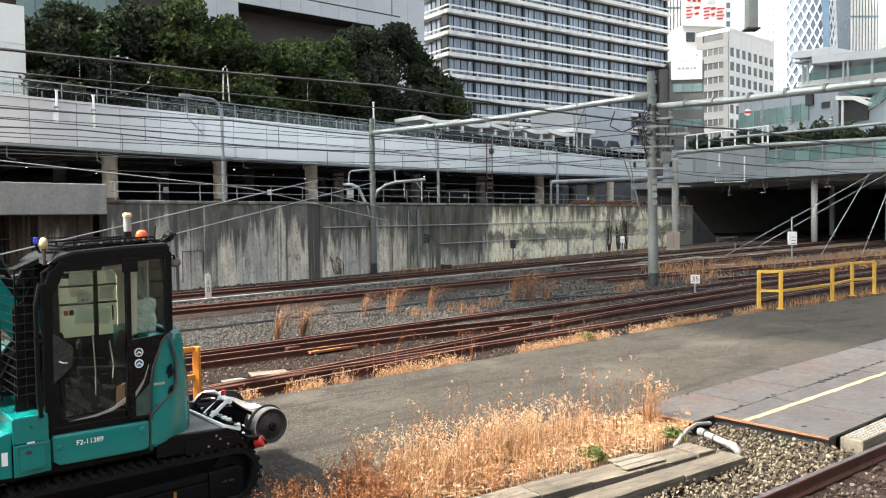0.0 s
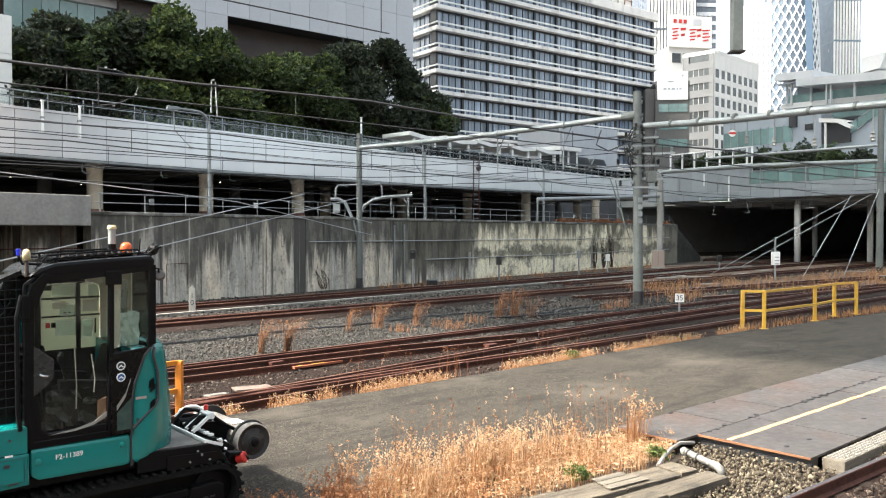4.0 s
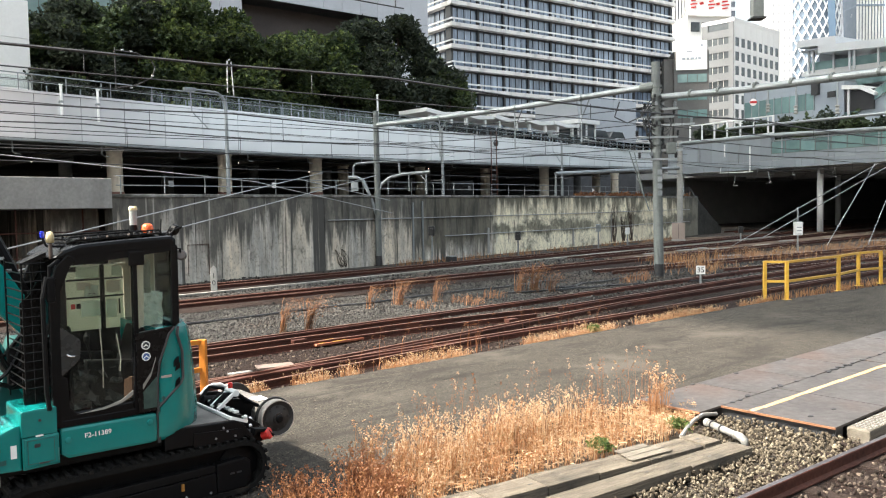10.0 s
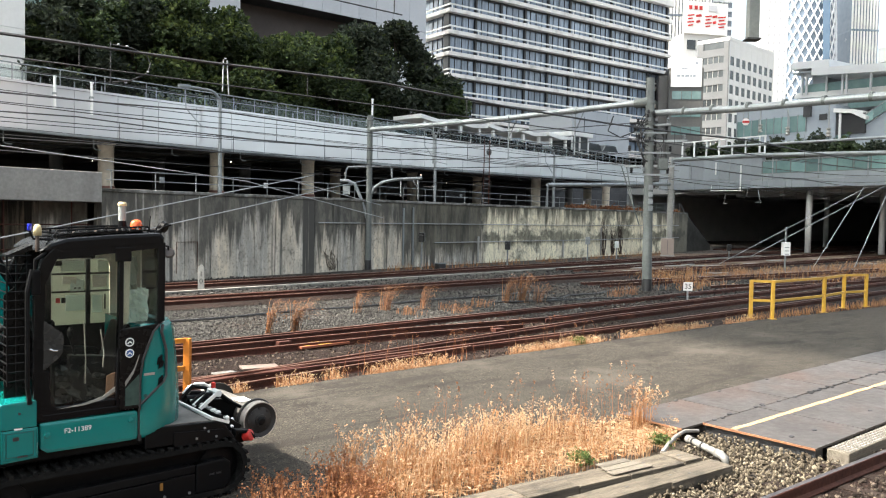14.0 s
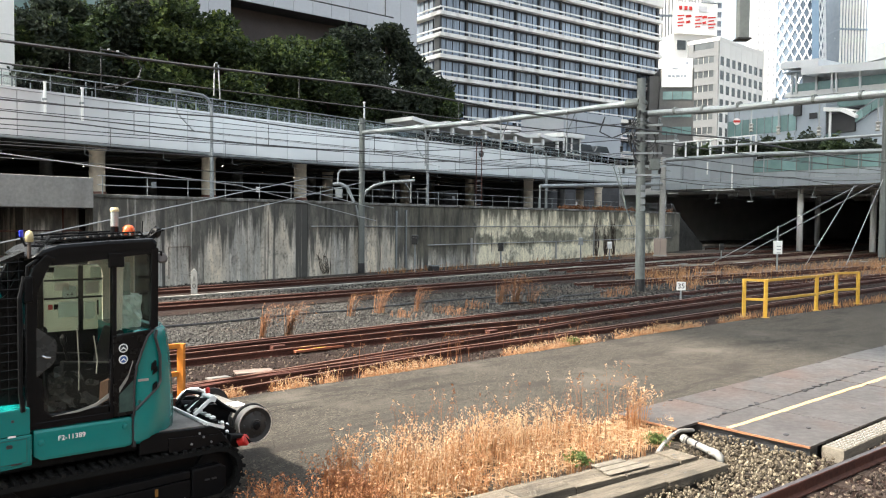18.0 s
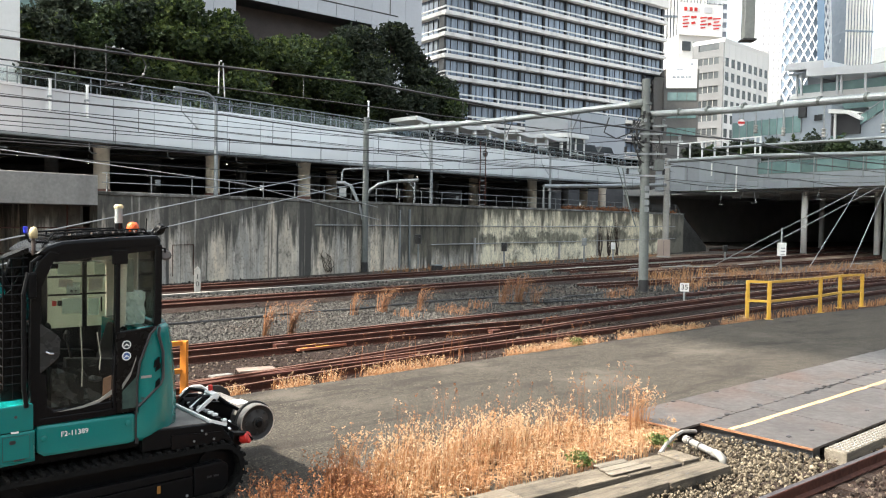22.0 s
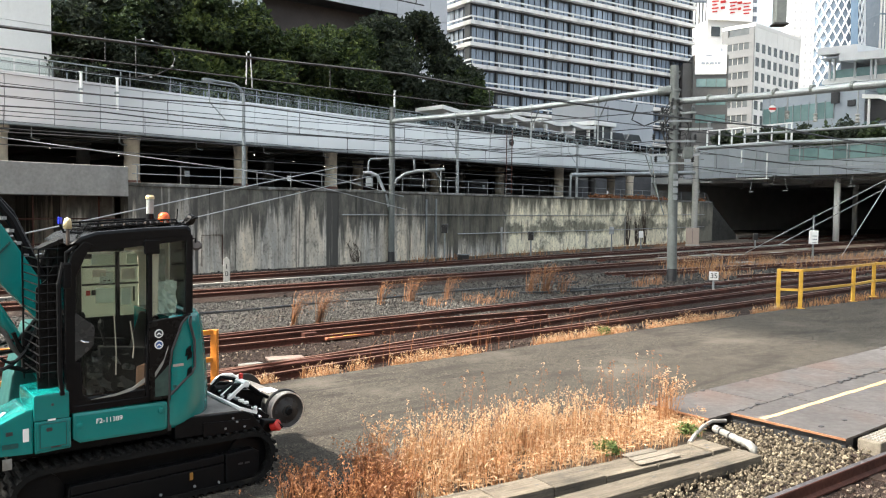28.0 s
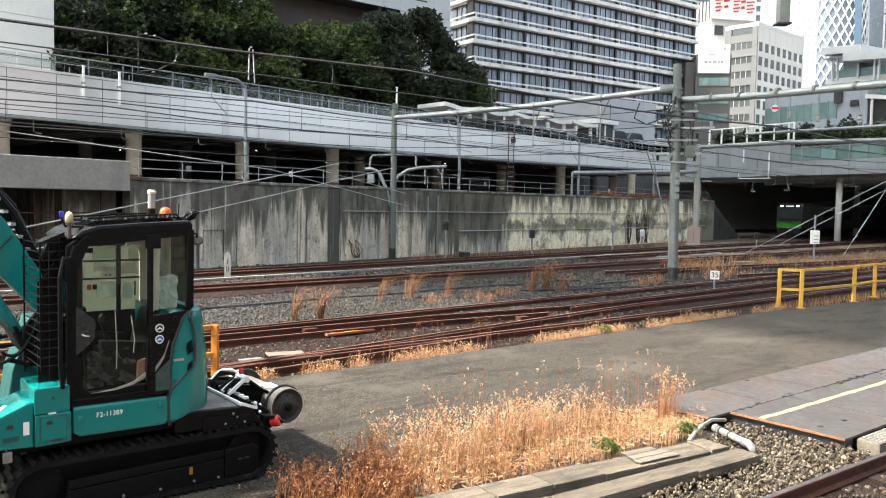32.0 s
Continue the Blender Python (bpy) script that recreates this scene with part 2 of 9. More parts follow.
def asphalt_mat(name):
    """Worn asphalt: stone chips, oil stains, patches and cracks."""
    m = bpy.data.materials.new(name)
    m.use_nodes = True
    N, L = m.node_tree.nodes, m.node_tree.links
    bsdf = N["Principled BSDF"]
    tc = N.new("ShaderNodeTexCoord")
    turned = N.new("ShaderNodeMapping")
    turned.inputs["Rotation"].default_value = (0, 0, -0.72)
    L.new(tc.outputs["Object"], turned.inputs[0])

    def noise_at(scale, detail, lo, hi, st=(1, 1, 1), off=0.0):
        mp = N.new("ShaderNodeMapping")
        mp.inputs["Scale"].default_value = st
        mp.inputs["Location"].default_value = (off, off, 0)
        L.new(turned.outputs[0], mp.inputs[0])
        n = N.new("ShaderNodeTexNoise")
        n.inputs["Scale"].default_value, n.inputs["Detail"].default_value, n.inputs["Roughness"].default_value = scale, detail, 0.65
        L.new(mp.outputs[0], n.inputs["Vector"])
        r = N.new("ShaderNodeMapRange")
        r.inputs["From Min"].default_value, r.inputs["From Max"].default_value = lo, hi
        L.new(n.outputs["Fac"], r.inputs["Value"])
        return r.outputs[0], n

    def mix(fac, a, b):
        x = N.new("ShaderNodeMix")
        x.data_type = 'RGBA'
        L.new(fac, x.inputs[0])
        for s, v in ((x.inputs[6], a), (x.inputs[7], b)):
            if isinstance(v, tuple):
                s.default_value = (*v, 1)
            else:
                L.new(v, s)
        return x.outputs[2]

    chips, raw = noise_at(38, 4, 0.40, 0.60)
    base = mix(chips, (0.0190, 0.0165, 0.0133), (0.0880, 0.0765, 0.0610))
    base = mix(noise_at(5.0, 8, 0.50, 0.58, off=21)[0], base, (0.0375, 0.0325, 0.0258))
    base = mix(noise_at(19, 2, 0.60, 0.64, off=3)[0], base, (0.0136, 0.0116, 0.00954))
    base = mix(noise_at(21, 2, 0.63, 0.67, off=7)[0], base, (0.15, 0.13, 0.099))
    base = mix(noise_at(1.3, 9, 0.52, 0.61, (0.45, 1.3, 1), 5)[0], base, (0.0300, 0.0258, 0.0205))
    base = mix(noise_at(0.5, 7, 0.54, 0.66, off=12)[0], base, (0.079, 0.0693, 0.0561))
    base = mix(noise_at(0.9, 6, 0.60, 0.66, (0.15, 2.0, 1), 33)[0], base, (0.0286, 0.0245, 0.0198))
    dis = N.new("ShaderNodeVectorMath")
    dis.operation = 'MULTIPLY_ADD'
    dis.inputs[1].default_value = (0.9, 0.9, 0)
    L.new(noise_at(1.6, 5, 0, 1)[1].outputs["Color"], dis.inputs[0])
    L.new(tc.outputs["Object"], dis.inputs[2])
    vo = N.new("ShaderNodeTexVoronoi")
    vo.feature = 'DISTANCE_TO_EDGE'
    vo.inputs["Scale"].default_value = 0.13
    L.new(dis.outputs[0], vo.inputs["Vector"])
    ck = N.new("ShaderNodeMapRange")
    ck.inputs["From Min"].default_value, ck.inputs["From Max"].default_value = 0.001, 0.003
    ck.inputs["To Min"].default_value, ck.inputs["To Max"].default_value = 0.55, 0.0
    L.new(vo.outputs["Distance"], ck.inputs["Value"])
    base = mix(ck.outputs[0], base, (0.0202, 0.018, 0.0158))
    L.new(base, bsdf.inputs["Base Color"])
    bsdf.inputs["Roughness"].default_value = 0.9
    bsdf.inputs["Specular IOR Level"].default_value = 0.25
    b = N.new("ShaderNodeBump")
    b.inputs["Strength"].default_value, b.inputs["Distance"].default_value = 0.85, 0.01
    L.new(chips, b.inputs["Height"])
    L.new(b.outputs[0], bsdf.inputs["Normal"])
    return m


def stone_mat(name, a, b):
    """Broken stone, each piece of its own shade."""
    m = bpy.data.materials.new(name)
    m.use_nodes = True
    N, L = m.node_tree.nodes, m.node_tree.links
    bsdf = N["Principled BSDF"]
    geo = N.new("ShaderNodeNewGeometry")
    pw = N.new("ShaderNodeMath")
    pw.operation = 'POWER'
    pw.inputs[1].default_value = 1.7
    L.new(geo.outputs["Random Per Island"], pw.inputs[0])
    mx = N.new("ShaderNodeMix")
    mx.data_type = 'RGBA'
    mx.inputs[6].default_value, mx.inputs[7].default_value = (*a, 1), (*b, 1)
    L.new(pw.outputs[0], mx.inputs[0])
    tc = N.new("ShaderNodeTexCoord")
    n = N.new("ShaderNodeTexNoise")
    n.inputs["Scale"].default_value = 60
    L.new(tc.outputs["Object"], n.inputs["Vector"])
    hs = N.new("ShaderNodeHueSaturation")
    vr = N.new("ShaderNodeMapRange")
    vr.inputs["From Min"].default_value, vr.inputs["From Max"].default_value, vr.inputs["To Min"].default_value, vr.inputs["To Max"].default_value = 0.3, 0.7, 0.7, 1.2
    L.new(n.outputs["Fac"], vr.inputs["Value"])
    L.new(vr.outputs[0], hs.inputs["Value"])
    L.new(mx.outputs[2], hs.inputs["Color"])
    L.new(hs.outputs[0], bsdf.inputs["Base Color"])
    bsdf.inputs["Roughness"].default_value = 0.9
    bsdf.inputs["Specular IOR Level"].default_value = 0.25
    return m


def glass_mat(name, tint, rough=0.05, alpha_mix=0.5):
    """Thin glazing: partly clear, partly mirror."""
    m = bpy.data.materials.new(name)
    m.use_nodes = True
    N, L = m.node_tree.nodes, m.node_tree.links
    gl = N.new("ShaderNodeBsdfGlossy")
    gl.inputs["Color"].default_value = (0.9, 0.95, 1, 1)
    gl.inputs["Roughness"].default_value = rough
    tr = N.new("ShaderNodeBsdfTransparent")
    tr.inputs["Color"].default_value = (*tint, 1)
    mx = N.new("ShaderNodeMixShader")
    fr = N.new("ShaderNodeFresnel")
    fr.inputs["IOR"].default_value = 1.0 + alpha_mix
    L.new(fr.outputs[0], mx.inputs[0])
    L.new(tr.outputs[0], mx.inputs[1])
    L.new(gl.outputs[0], mx.inputs[2])
    L.new(mx.outputs[0], N["Material Output"].inputs[0])
    return m


def glow_mat(name, col, strength):
    m = bpy.data.materials.new(name)
    m.use_nodes = True
    b = m.node_tree.nodes["Principled BSDF"]
    b.inputs["Base Color"].default_value = (*col, 1)
    b.inputs["Emission Color"].default_value = (*col, 1)
    b.inputs["Emission Strength"].default_value = strength
    return m


def leafless(name, col):
    """Thin plastic that lets light through."""
    m = bpy.data.materials.new(name)
    m.use_nodes = True
    N, L = m.node_tree.nodes, m.node_tree.links
    tl = N.new("ShaderNodeBsdfTranslucent")
    tl.inputs[0].default_value = (*col, 1)
    sh = N.new("ShaderNodeMixShader")
    sh.inputs[0].default_value = 0.65
    N["Principled BSDF"].inputs["Base Color"].default_value = (*col, 1)
    N["Principled BSDF"].inputs["Roughness"].default_value = 0.3
    L.new(N["Principled BSDF"].outputs[0], sh.inputs[1])
    L.new(tl.outputs[0], sh.inputs[2])
    L.new(sh.outputs[0], N["Material Output"].inputs[0])
    return m


M = dict(
    asphalt=asphalt_mat("asphalt"),
    soil=mat("soil", (0.0952, 0.0797, 0.0638), (0.051, 0.0421, 0.0351), rough=0.95, fine=14, coarse=0.3, bump=0.9, dist=0.05, vary=0, spec=0.2),
    ballast=mat("ballast", (0.070, 0.064, 0.057), (0.018, 0.016, 0.014), rough=0.9, fine=12, coarse=0.4, bump=1.0, dist=0.06, vary=0, stain=(0.06, 0.036, 0.024), stain_amt=0.5, stain_scale=0.25, spec=0.25),
    rust=mat("rusty_steel", (0.0884, 0.0287, 0.0177), (0.0287, 0.0111, 0.00828), spec=0.3, rough=0.7, metal=0.1, fine=18, coarse=1.2, bump=0.3, dist=0.004, vary=0.15, stain=(0.189, 0.0607, 0.0287), stain_amt=0.6, stain_scale=0.5, stain_lo=0.58),
    railtop=mat("worn_rail_steel", (0.23, 0.123, 0.085), (0.111, 0.0493, 0.0306), rough=0.45, metal=0.5, fine=15, coarse=1, bump=0.05, vary=0),
    sleeper=mat("sleeper_wood", (0.034, 0.022, 0.017), (0.015, 0.010, 0.008), spec=0.2, rough=0.9, fine=10, stretch=(1, 6, 6), bump=0.4, dist=0.01, vary=0.2),
    # Real streaks and stains, with reflected sun painted into the far half.
    wallc=wall_mat("stained_lit_concrete"),
    concrete=mat("concrete", (0.37, 0.36, 0.335), (0.23, 0.225, 0.21), rough=0.85, fine=8, coarse=0.5, bump=0.2, dist=0.006, vary=0.06, stain=(0.15, 0.145, 0.14), stain_amt=0.5, stain_scale=0.6, stain_stretch=(1, 1, 0.25)),
    # Concrete with shade put into its colour.
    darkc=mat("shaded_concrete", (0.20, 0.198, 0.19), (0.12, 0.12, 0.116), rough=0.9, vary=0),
    fascia=mat("aluminium_panel", (0.91, 0.93, 0.96), (0.85, 0.87, 0.90), rough=0.17, metal=0.5, spec=0.8, fine=0.55, coarse=0.2, bump=0.10, dist=0.05, vary=0.04, rough_var=0.05),
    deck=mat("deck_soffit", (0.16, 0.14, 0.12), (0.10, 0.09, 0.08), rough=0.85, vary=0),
    galv=mat("galvanised_steel", (0.314, 0.332, 0.337), (0.199, 0.214, 0.218), rough=0.5, metal=0.55, fine=20, coarse=2, bump=0.05, vary=0.08),
    poleg=mat("painted_pole", (0.15, 0.163, 0.155), (0.09, 0.098, 0.094), rough=0.6, fine=14, coarse=0.8, bump=0.12, vary=0.05),
    wire=mat("wire", (0.06, 0.06, 0.062), rough=0.6, metal=0.3, bump=0, vary=0),
    pale_wire=mat("pale_wire", (0.45, 0.46, 0.46), rough=0.5, metal=0.3, bump=0, vary=0),
    panel_grey=mat("grey_cladding", (0.53, 0.535, 0.56), (0.46, 0.465, 0.49), rough=0.45, metal=0.1, fine=4, coarse=0.15, bump=0.03, vary=0.04),
    stone_dark=mat("dark_stone", (0.070, 0.052, 0.046), (0.05, 0.038, 0.034), rough=0.6, fine=6, bump=0.05, vary=0.08),
    hotelband=mat("hotel_concrete", (0.84, 0.81, 0.78), (0.72, 0.69, 0.66), rough=0.8, fine=5, coarse=0.15, bump=0.1, vary=0.03, stain=(0.28, 0.26, 0.25), stain_amt=0.4, stain_scale=0.5, stain_stretch=(1, 1, 0.3)),
    hotelglass=mat("hotel_glass", (0.32, 0.39, 0.49), (0.045, 0.06, 0.09), rough=0.12, fine=2.2, coarse=0.7, stretch=(1, 1, 0.08), bump=0, vary=0.3, spec=1.0, rough_var=0.03),
    curtain=mat("curtain", (0.34, 0.33, 0.34), (0.24, 0.24, 0.26), rough=0.9, fine=6, stretch=(4, 4, 0.1), bump=0.1, vary=0.35),
    dark=mat("dark_metal", (0.028, 0.028, 0.03), rough=0.5, vary=0.1),
    white=mat("white_paint", (0.78, 0.78, 0.76), (0.70, 0.70, 0.68), rough=0.55, fine=8, coarse=0.4, bump=0.05, vary=0.03, stain=(0.5, 0.49, 0.46), stain_amt=0.4, stain_scale=0.8, stain_lo=0.55, stain_stretch=(1, 1, 0.3)),
    whitebld=mat("white_facade", (0.636, 0.632, 0.619), (0.568, 0.563, 0.55), rough=0.8, fine=3, coarse=0.1, bump=0.05, vary=0.02),
    winglass=mat("window_glass", (0.06, 0.068, 0.072), (0.03, 0.035, 0.04), rough=0.12, vary=0.3, spec=0.5, bump=0),
    towerglass=mat("tower_glass", (0.17, 0.21, 0.26), (0.11, 0.145, 0.19), rough=0.2, vary=0.1, spec=0.8, bump=0, fine=0.3, coarse=0.03),
    greenglass=mat("green_glass", (0.19, 0.29, 0.28), (0.12, 0.20, 0.195), rough=0.12, vary=0.25, spec=0.9, bump=0, fine=0.8, coarse=0.2),
    yellow=mat("yellow_paint", (0.56, 0.33, 0.045), (0.45, 0.25, 0.03), rough=0.5, fine=20, coarse=2, bump=0.08, vary=0.04, stain=(0.20, 0.11, 0.04), stain_amt=0.7, stain_scale=4, stain_lo=0.58),
    orange=mat("orange_paint", (0.54, 0.184, 0.0162), (0.423, 0.135, 0.0117), rough=0.5, fine=20, coarse=2, bump=0.05, vary=0.04),
    teal=mat("teal_paint", (0.0036, 0.167, 0.155), (0.0036, 0.14, 0.131), rough=0.20, fine=5, coarse=1.0, bump=0.015, vary=0.02, spec=0.6, stain=(0.0108, 0.14, 0.122), stain_amt=0.35, stain_scale=3, stain_lo=0.56),
    black=mat("black_paint", (0.006, 0.006, 0.0065), (0.004, 0.004, 0.0045), spec=0.12, rough=0.38, fine=12, coarse=1.5, bump=0.05, vary=0.05),
    cabpaint=mat("charcoal_paint", (0.0045, 0.0048, 0.0055), (0.0032, 0.0034, 0.004), spec=0.2, rough=0.20, fine=10, coarse=1.5, bump=0.02, vary=0, rough_var=0.05),
    deckgrey=mat("scuffed_deck", (0.16, 0.148, 0.136), (0.08, 0.0736, 0.068), rough=0.6, fine=9, coarse=1.4, bump=0.1, vary=0, stain=(0.04, 0.036, 0.032), stain_amt=0.6, stain_scale=2.0),
    seatbrown=mat("brown_seat", (0.22, 0.11, 0.065), (0.14, 0.07, 0.04), rough=0.7, vary=0),
    bright_film=leafless("bright_film", (0.90, 0.95, 0.90)),
    rubber=mat("rubber", (0.009, 0.0088, 0.0085), (0.005, 0.005, 0.005), spec=0.1, rough=0.8, fine=18, coarse=2, bump=0.2, vary=0.1, stain=(0.05, 0.042, 0.033), stain_amt=0.35, stain_scale=3, stain_lo=0.56),
    plate=mat("steel_plate", (0.102, 0.091, 0.085), (0.056, 0.050, 0.047), rough=0.5, metal=0.3, fine=9, coarse=0.9, bump=0.12, vary=0.14, stain=(0.088, 0.052, 0.036), stain_amt=0.7, stain_scale=0.7, stain_lo=0.49),
    platerim=mat("rust_edge", (0.231, 0.105, 0.0495), (0.11, 0.0468, 0.0248), rough=0.8, fine=20, vary=0.1),
    lineyel=mat("line_paint", (0.52, 0.352, 0.16), (0.352, 0.214, 0.0999), rough=0.7, fine=16, coarse=2, vary=0.08, stain=(0.122, 0.0842, 0.0612), stain_amt=0.8, stain_scale=9, stain_lo=0.58),
    wood=mat("weathered_plank", (0.185, 0.153, 0.112), (0.045, 0.037, 0.028), rough=0.9, fine=9, coarse=1.6, stretch=(0.5, 8, 8), bump=0.8, dist=0.012, vary=0.22, stain=(0.045, 0.038, 0.03), stain_amt=0.8, stain_scale=2.4, stain_lo=0.53, stain_stretch=(1.2, 2, 1)),
    pebble=stone_mat("ballast_stone", (0.046, 0.036, 0.025), (0.190, 0.158, 0.112)),
    trunk=mat("bark", (0.085, 0.062, 0.045), (0.05, 0.038, 0.03), rough=0.95, fine=8, stretch=(3, 3, 0.6), bump=0.6, dist=0.03),
    # Dark tone standing in for deep shade under the road.
    shade_dark=mat("shade_dark", (0.09, 0.09, 0.095), rough=0.9, vary=0),
    roof=mat("roof_metal", (0.55, 0.56, 0.57), (0.47, 0.48, 0.49), rough=0.5, metal=0.3, vary=0.03),
    redpaint=mat("red_paint", (0.60, 0.028, 0.022), rough=0.45, vary=0.05),
    blackrub=mat("black_plastic", (0.02, 0.02, 0.021), rough=0.35, bump=0, vary=0.05),
    trainbody=mat("train_steel", (0.07, 0.085, 0.08), (0.05, 0.06, 0.056), rough=0.35, metal=0.3, vary=0),
    traingreen=mat("train_green", (0.09, 0.40, 0.055), (0.07, 0.33, 0.045), rough=0.4, vary=0),
    column=mat("column_concrete", (0.768, 0.672, 0.54), (0.6, 0.516, 0.414), rough=0.8, fine=8, coarse=0.7, bump=0.1, vary=0.06, stain=(0.264, 0.24, 0.216), stain_amt=0.4, stain_scale=1.2),
    panel_pale=mat("pale_cladding", (0.27, 0.295, 0.315), (0.235, 0.255, 0.275), rough=0.45, metal=0.1, fine=3, coarse=0.3, bump=0.03, vary=0.10),
    panel_grey2=mat("blue_grey_cladding", (0.28, 0.315, 0.35), (0.24, 0.27, 0.305), rough=0.5, fine=2, coarse=0.2, bump=0.03, vary=0.03),
    panel_blue=mat("pale_blue_cladding", (0.40, 0.42, 0.45), (0.36, 0.38, 0.41), rough=0.5, fine=2, coarse=0.2, bump=0.02, vary=0.02),
    panel_brown=mat("brown_grey_render", (0.115, 0.111, 0.106), (0.091, 0.0875, 0.084), rough=0.7, fine=3, coarse=0.2, bump=0.05, vary=0.03),
    tower_dark=mat("blue_grey_glass", (0.10, 0.115, 0.14), (0.075, 0.09, 0.115), rough=0.3, vary=0.05, bump=0, fine=0.4, coarse=0.05),
    lattice=mat("white_lattice", (0.70, 0.73, 0.76), rough=0.6, bump=0, vary=0, amount=0.1),
    spine_glass=mat("sky_glass", (0.17, 0.25, 0.35), (0.22, 0.32, 0.43), rough=0.12, bump=0, vary=0, fine=0.2, coarse=0.05),
    cabinet=mat("cabinet_paint", (0.34, 0.27, 0.23), (0.28, 0.22, 0.19), rough=0.6, vary=0.03),
    trough=mat("pale_concrete", (0.30, 0.285, 0.26), (0.15, 0.138, 0.12), rough=0.8, fine=6, coarse=0.8, bump=0.15, vary=0.2),
    lineyel2=mat("cream_plastic", (0.58, 0.48, 0.28), (0.46, 0.37, 0.2), rough=0.6, vary=0.03),
    wood_pale=mat("pale_board", (0.167, 0.146, 0.115), (0.0806, 0.0682, 0.0527), rough=0.9, fine=7, stretch=(0.6, 9, 9), bump=0.4, vary=0.05),
    ballast_stone=stone_mat("crushed_stone", (0.022, 0.021, 0.020), (0.115, 0.108, 0.098)),
    wheel_dark=mat("wheel_steel", (0.035, 0.033, 0.032), (0.022, 0.021, 0.02), rough=0.55, metal=0.3, fine=14, bump=0.1, vary=0),
    rail_sheen=mat("rail_sheen", (0.17, 0.15, 0.15), (0.09, 0.075, 0.075), rough=0.35, metal=0.8, fine=12, coarse=1, bump=0.05, vary=0),
    worn_steel=mat("worn_steel", (0.55, 0.50, 0.45), (0.36, 0.31, 0.27), rough=0.4, metal=0.4, fine=14, bump=0.05, vary=0),
    chrome=mat("chrome", (0.75, 0.75, 0.75), (0.6, 0.6, 0.6), rough=0.15, metal=1.0, bump=0, vary=0),
    panel_dark=mat("brown_black_panel", (0.007, 0.0062, 0.006), (0.005, 0.0045, 0.0045), spec=0.18, rough=0.25, bump=0, vary=0),
    # Teal again with shade put into its colour, for recesses and the bracket.
    teal_shaded=mat("teal_shadow_paint", (0.005, 0.075, 0.07), rough=0.5, bump=0, vary=0),
    greenglass_dark=mat("dark_green_glass", (0.05, 0.09, 0.08), rough=0.15, bump=0, vary=0),
    blue=mat("blue_print", (0.05, 0.12, 0.35), rough=0.5, bump=0, vary=0),
    pink_board=mat("pinkish_concrete", (0.19, 0.14, 0.115), (0.13, 0.098, 0.083), rough=0.85, fine=9, coarse=1.5, bump=0.2, vary=0.05),
    tan_trim=mat("tan_trim", (0.82, 0.74, 0.60), (0.72, 0.64, 0.52), rough=0.6, fine=6, coarse=1.5, bump=0.05, vary=0),
    amber_dull=mat("amber_reflector", (0.30, 0.14, 0.03), (0.22, 0.10, 0.02), rough=0.4, bump=0, vary=0),
    bluelamp=mat("blue_lens", (0.02, 0.03, 0.45), rough=0.2, bump=0, vary=0),
    amber=mat("amber_lens", (0.637, 0.0975, 0.015), (0.562, 0.075, 0.015), rough=0.25, bump=0, vary=0),
    lens_clear=mat("clear_lens", (0.312, 0.324, 0.312), (0.216, 0.228, 0.222), rough=0.15, bump=0, vary=0, fine=30, stretch=(1, 1, 4)),
    film=leafless("film", (0.40, 0.41, 0.35)),
    film_tan=leafless("film_tan", (0.50, 0.45, 0.36)),
    film_dark=mat("smoked_plastic", (0.03, 0.032, 0.032), rough=0.25, bump=0, vary=0),
    rust_bright=mat("bright_rust", (0.30, 0.09, 0.04), (0.16, 0.055, 0.03), rough=0.8, fine=12, bump=0.3, vary=0.1),
    ballast_rust=mat("rusty_ballast", (0.0275, 0.0138, 0.00932), (0.0081, 0.00526, 0.00405), rough=0.92, fine=11, coarse=0.5, bump=1.0, dist=0.05, vary=0, stain=(0.0567, 0.0405, 0.0308), stain_amt=0.5, stain_scale=0.7, stain_lo=0.58, spec=0.2),
    ballast_brown=mat("brown_ballast", (0.17, 0.118, 0.085), (0.055, 0.036, 0.026), rough=0.92, fine=8, coarse=0.3, bump=1.0, dist=0.06, vary=0, stain=(0.30, 0.255, 0.205), stain_amt=0.7, stain_scale=0.5, stain_lo=0.53, spec=0.2),
    wingstone=mat("wing_stone", (0.040, 0.039, 0.034), (0.018, 0.018, 0.016), rough=0.8, fine=5, coarse=0.8, bump=0.4, dist=0.02, vary=0),
    railpale=mat("polished_rail_steel", (0.42, 0.32, 0.27), (0.25, 0.16, 0.12), rough=0.4, metal=0.4, fine=6, coarse=0.6, bump=0.05, vary=0.1),
    # Shade put into the colour of the white office's left face.
    officeside=mat("shaded_office_render", (0.115, 0.12, 0.125), (0.098, 0.102, 0.107), rough=0.8, fine=3, coarse=0.2, bump=0.05, vary=0.03),
    sign_glow=glow_mat("sign_glow", (0.75, 0.85, 0.8), 0.25),
    stone_rust=stone_mat("rusty_stone", (0.012, 0.00762, 0.00598), (0.136, 0.106, 0.0816)),
    headlight=glow_mat("headlight", (1.0, 0.97, 0.9), 2.6),
    tube=glow_mat("lamp_glow", (1.0, 0.9, 0.72), 2.2),
    brickred=mat("dull_red_tile", (0.20, 0.10, 0.075), (0.13, 0.065, 0.05), rough=0.8, fine=9, vary=0.1),
    underdeck=mat("underdeck_concrete", (0.48, 0.48, 0.46), (0.36, 0.36, 0.35), rough=0.85, vary=0.1),
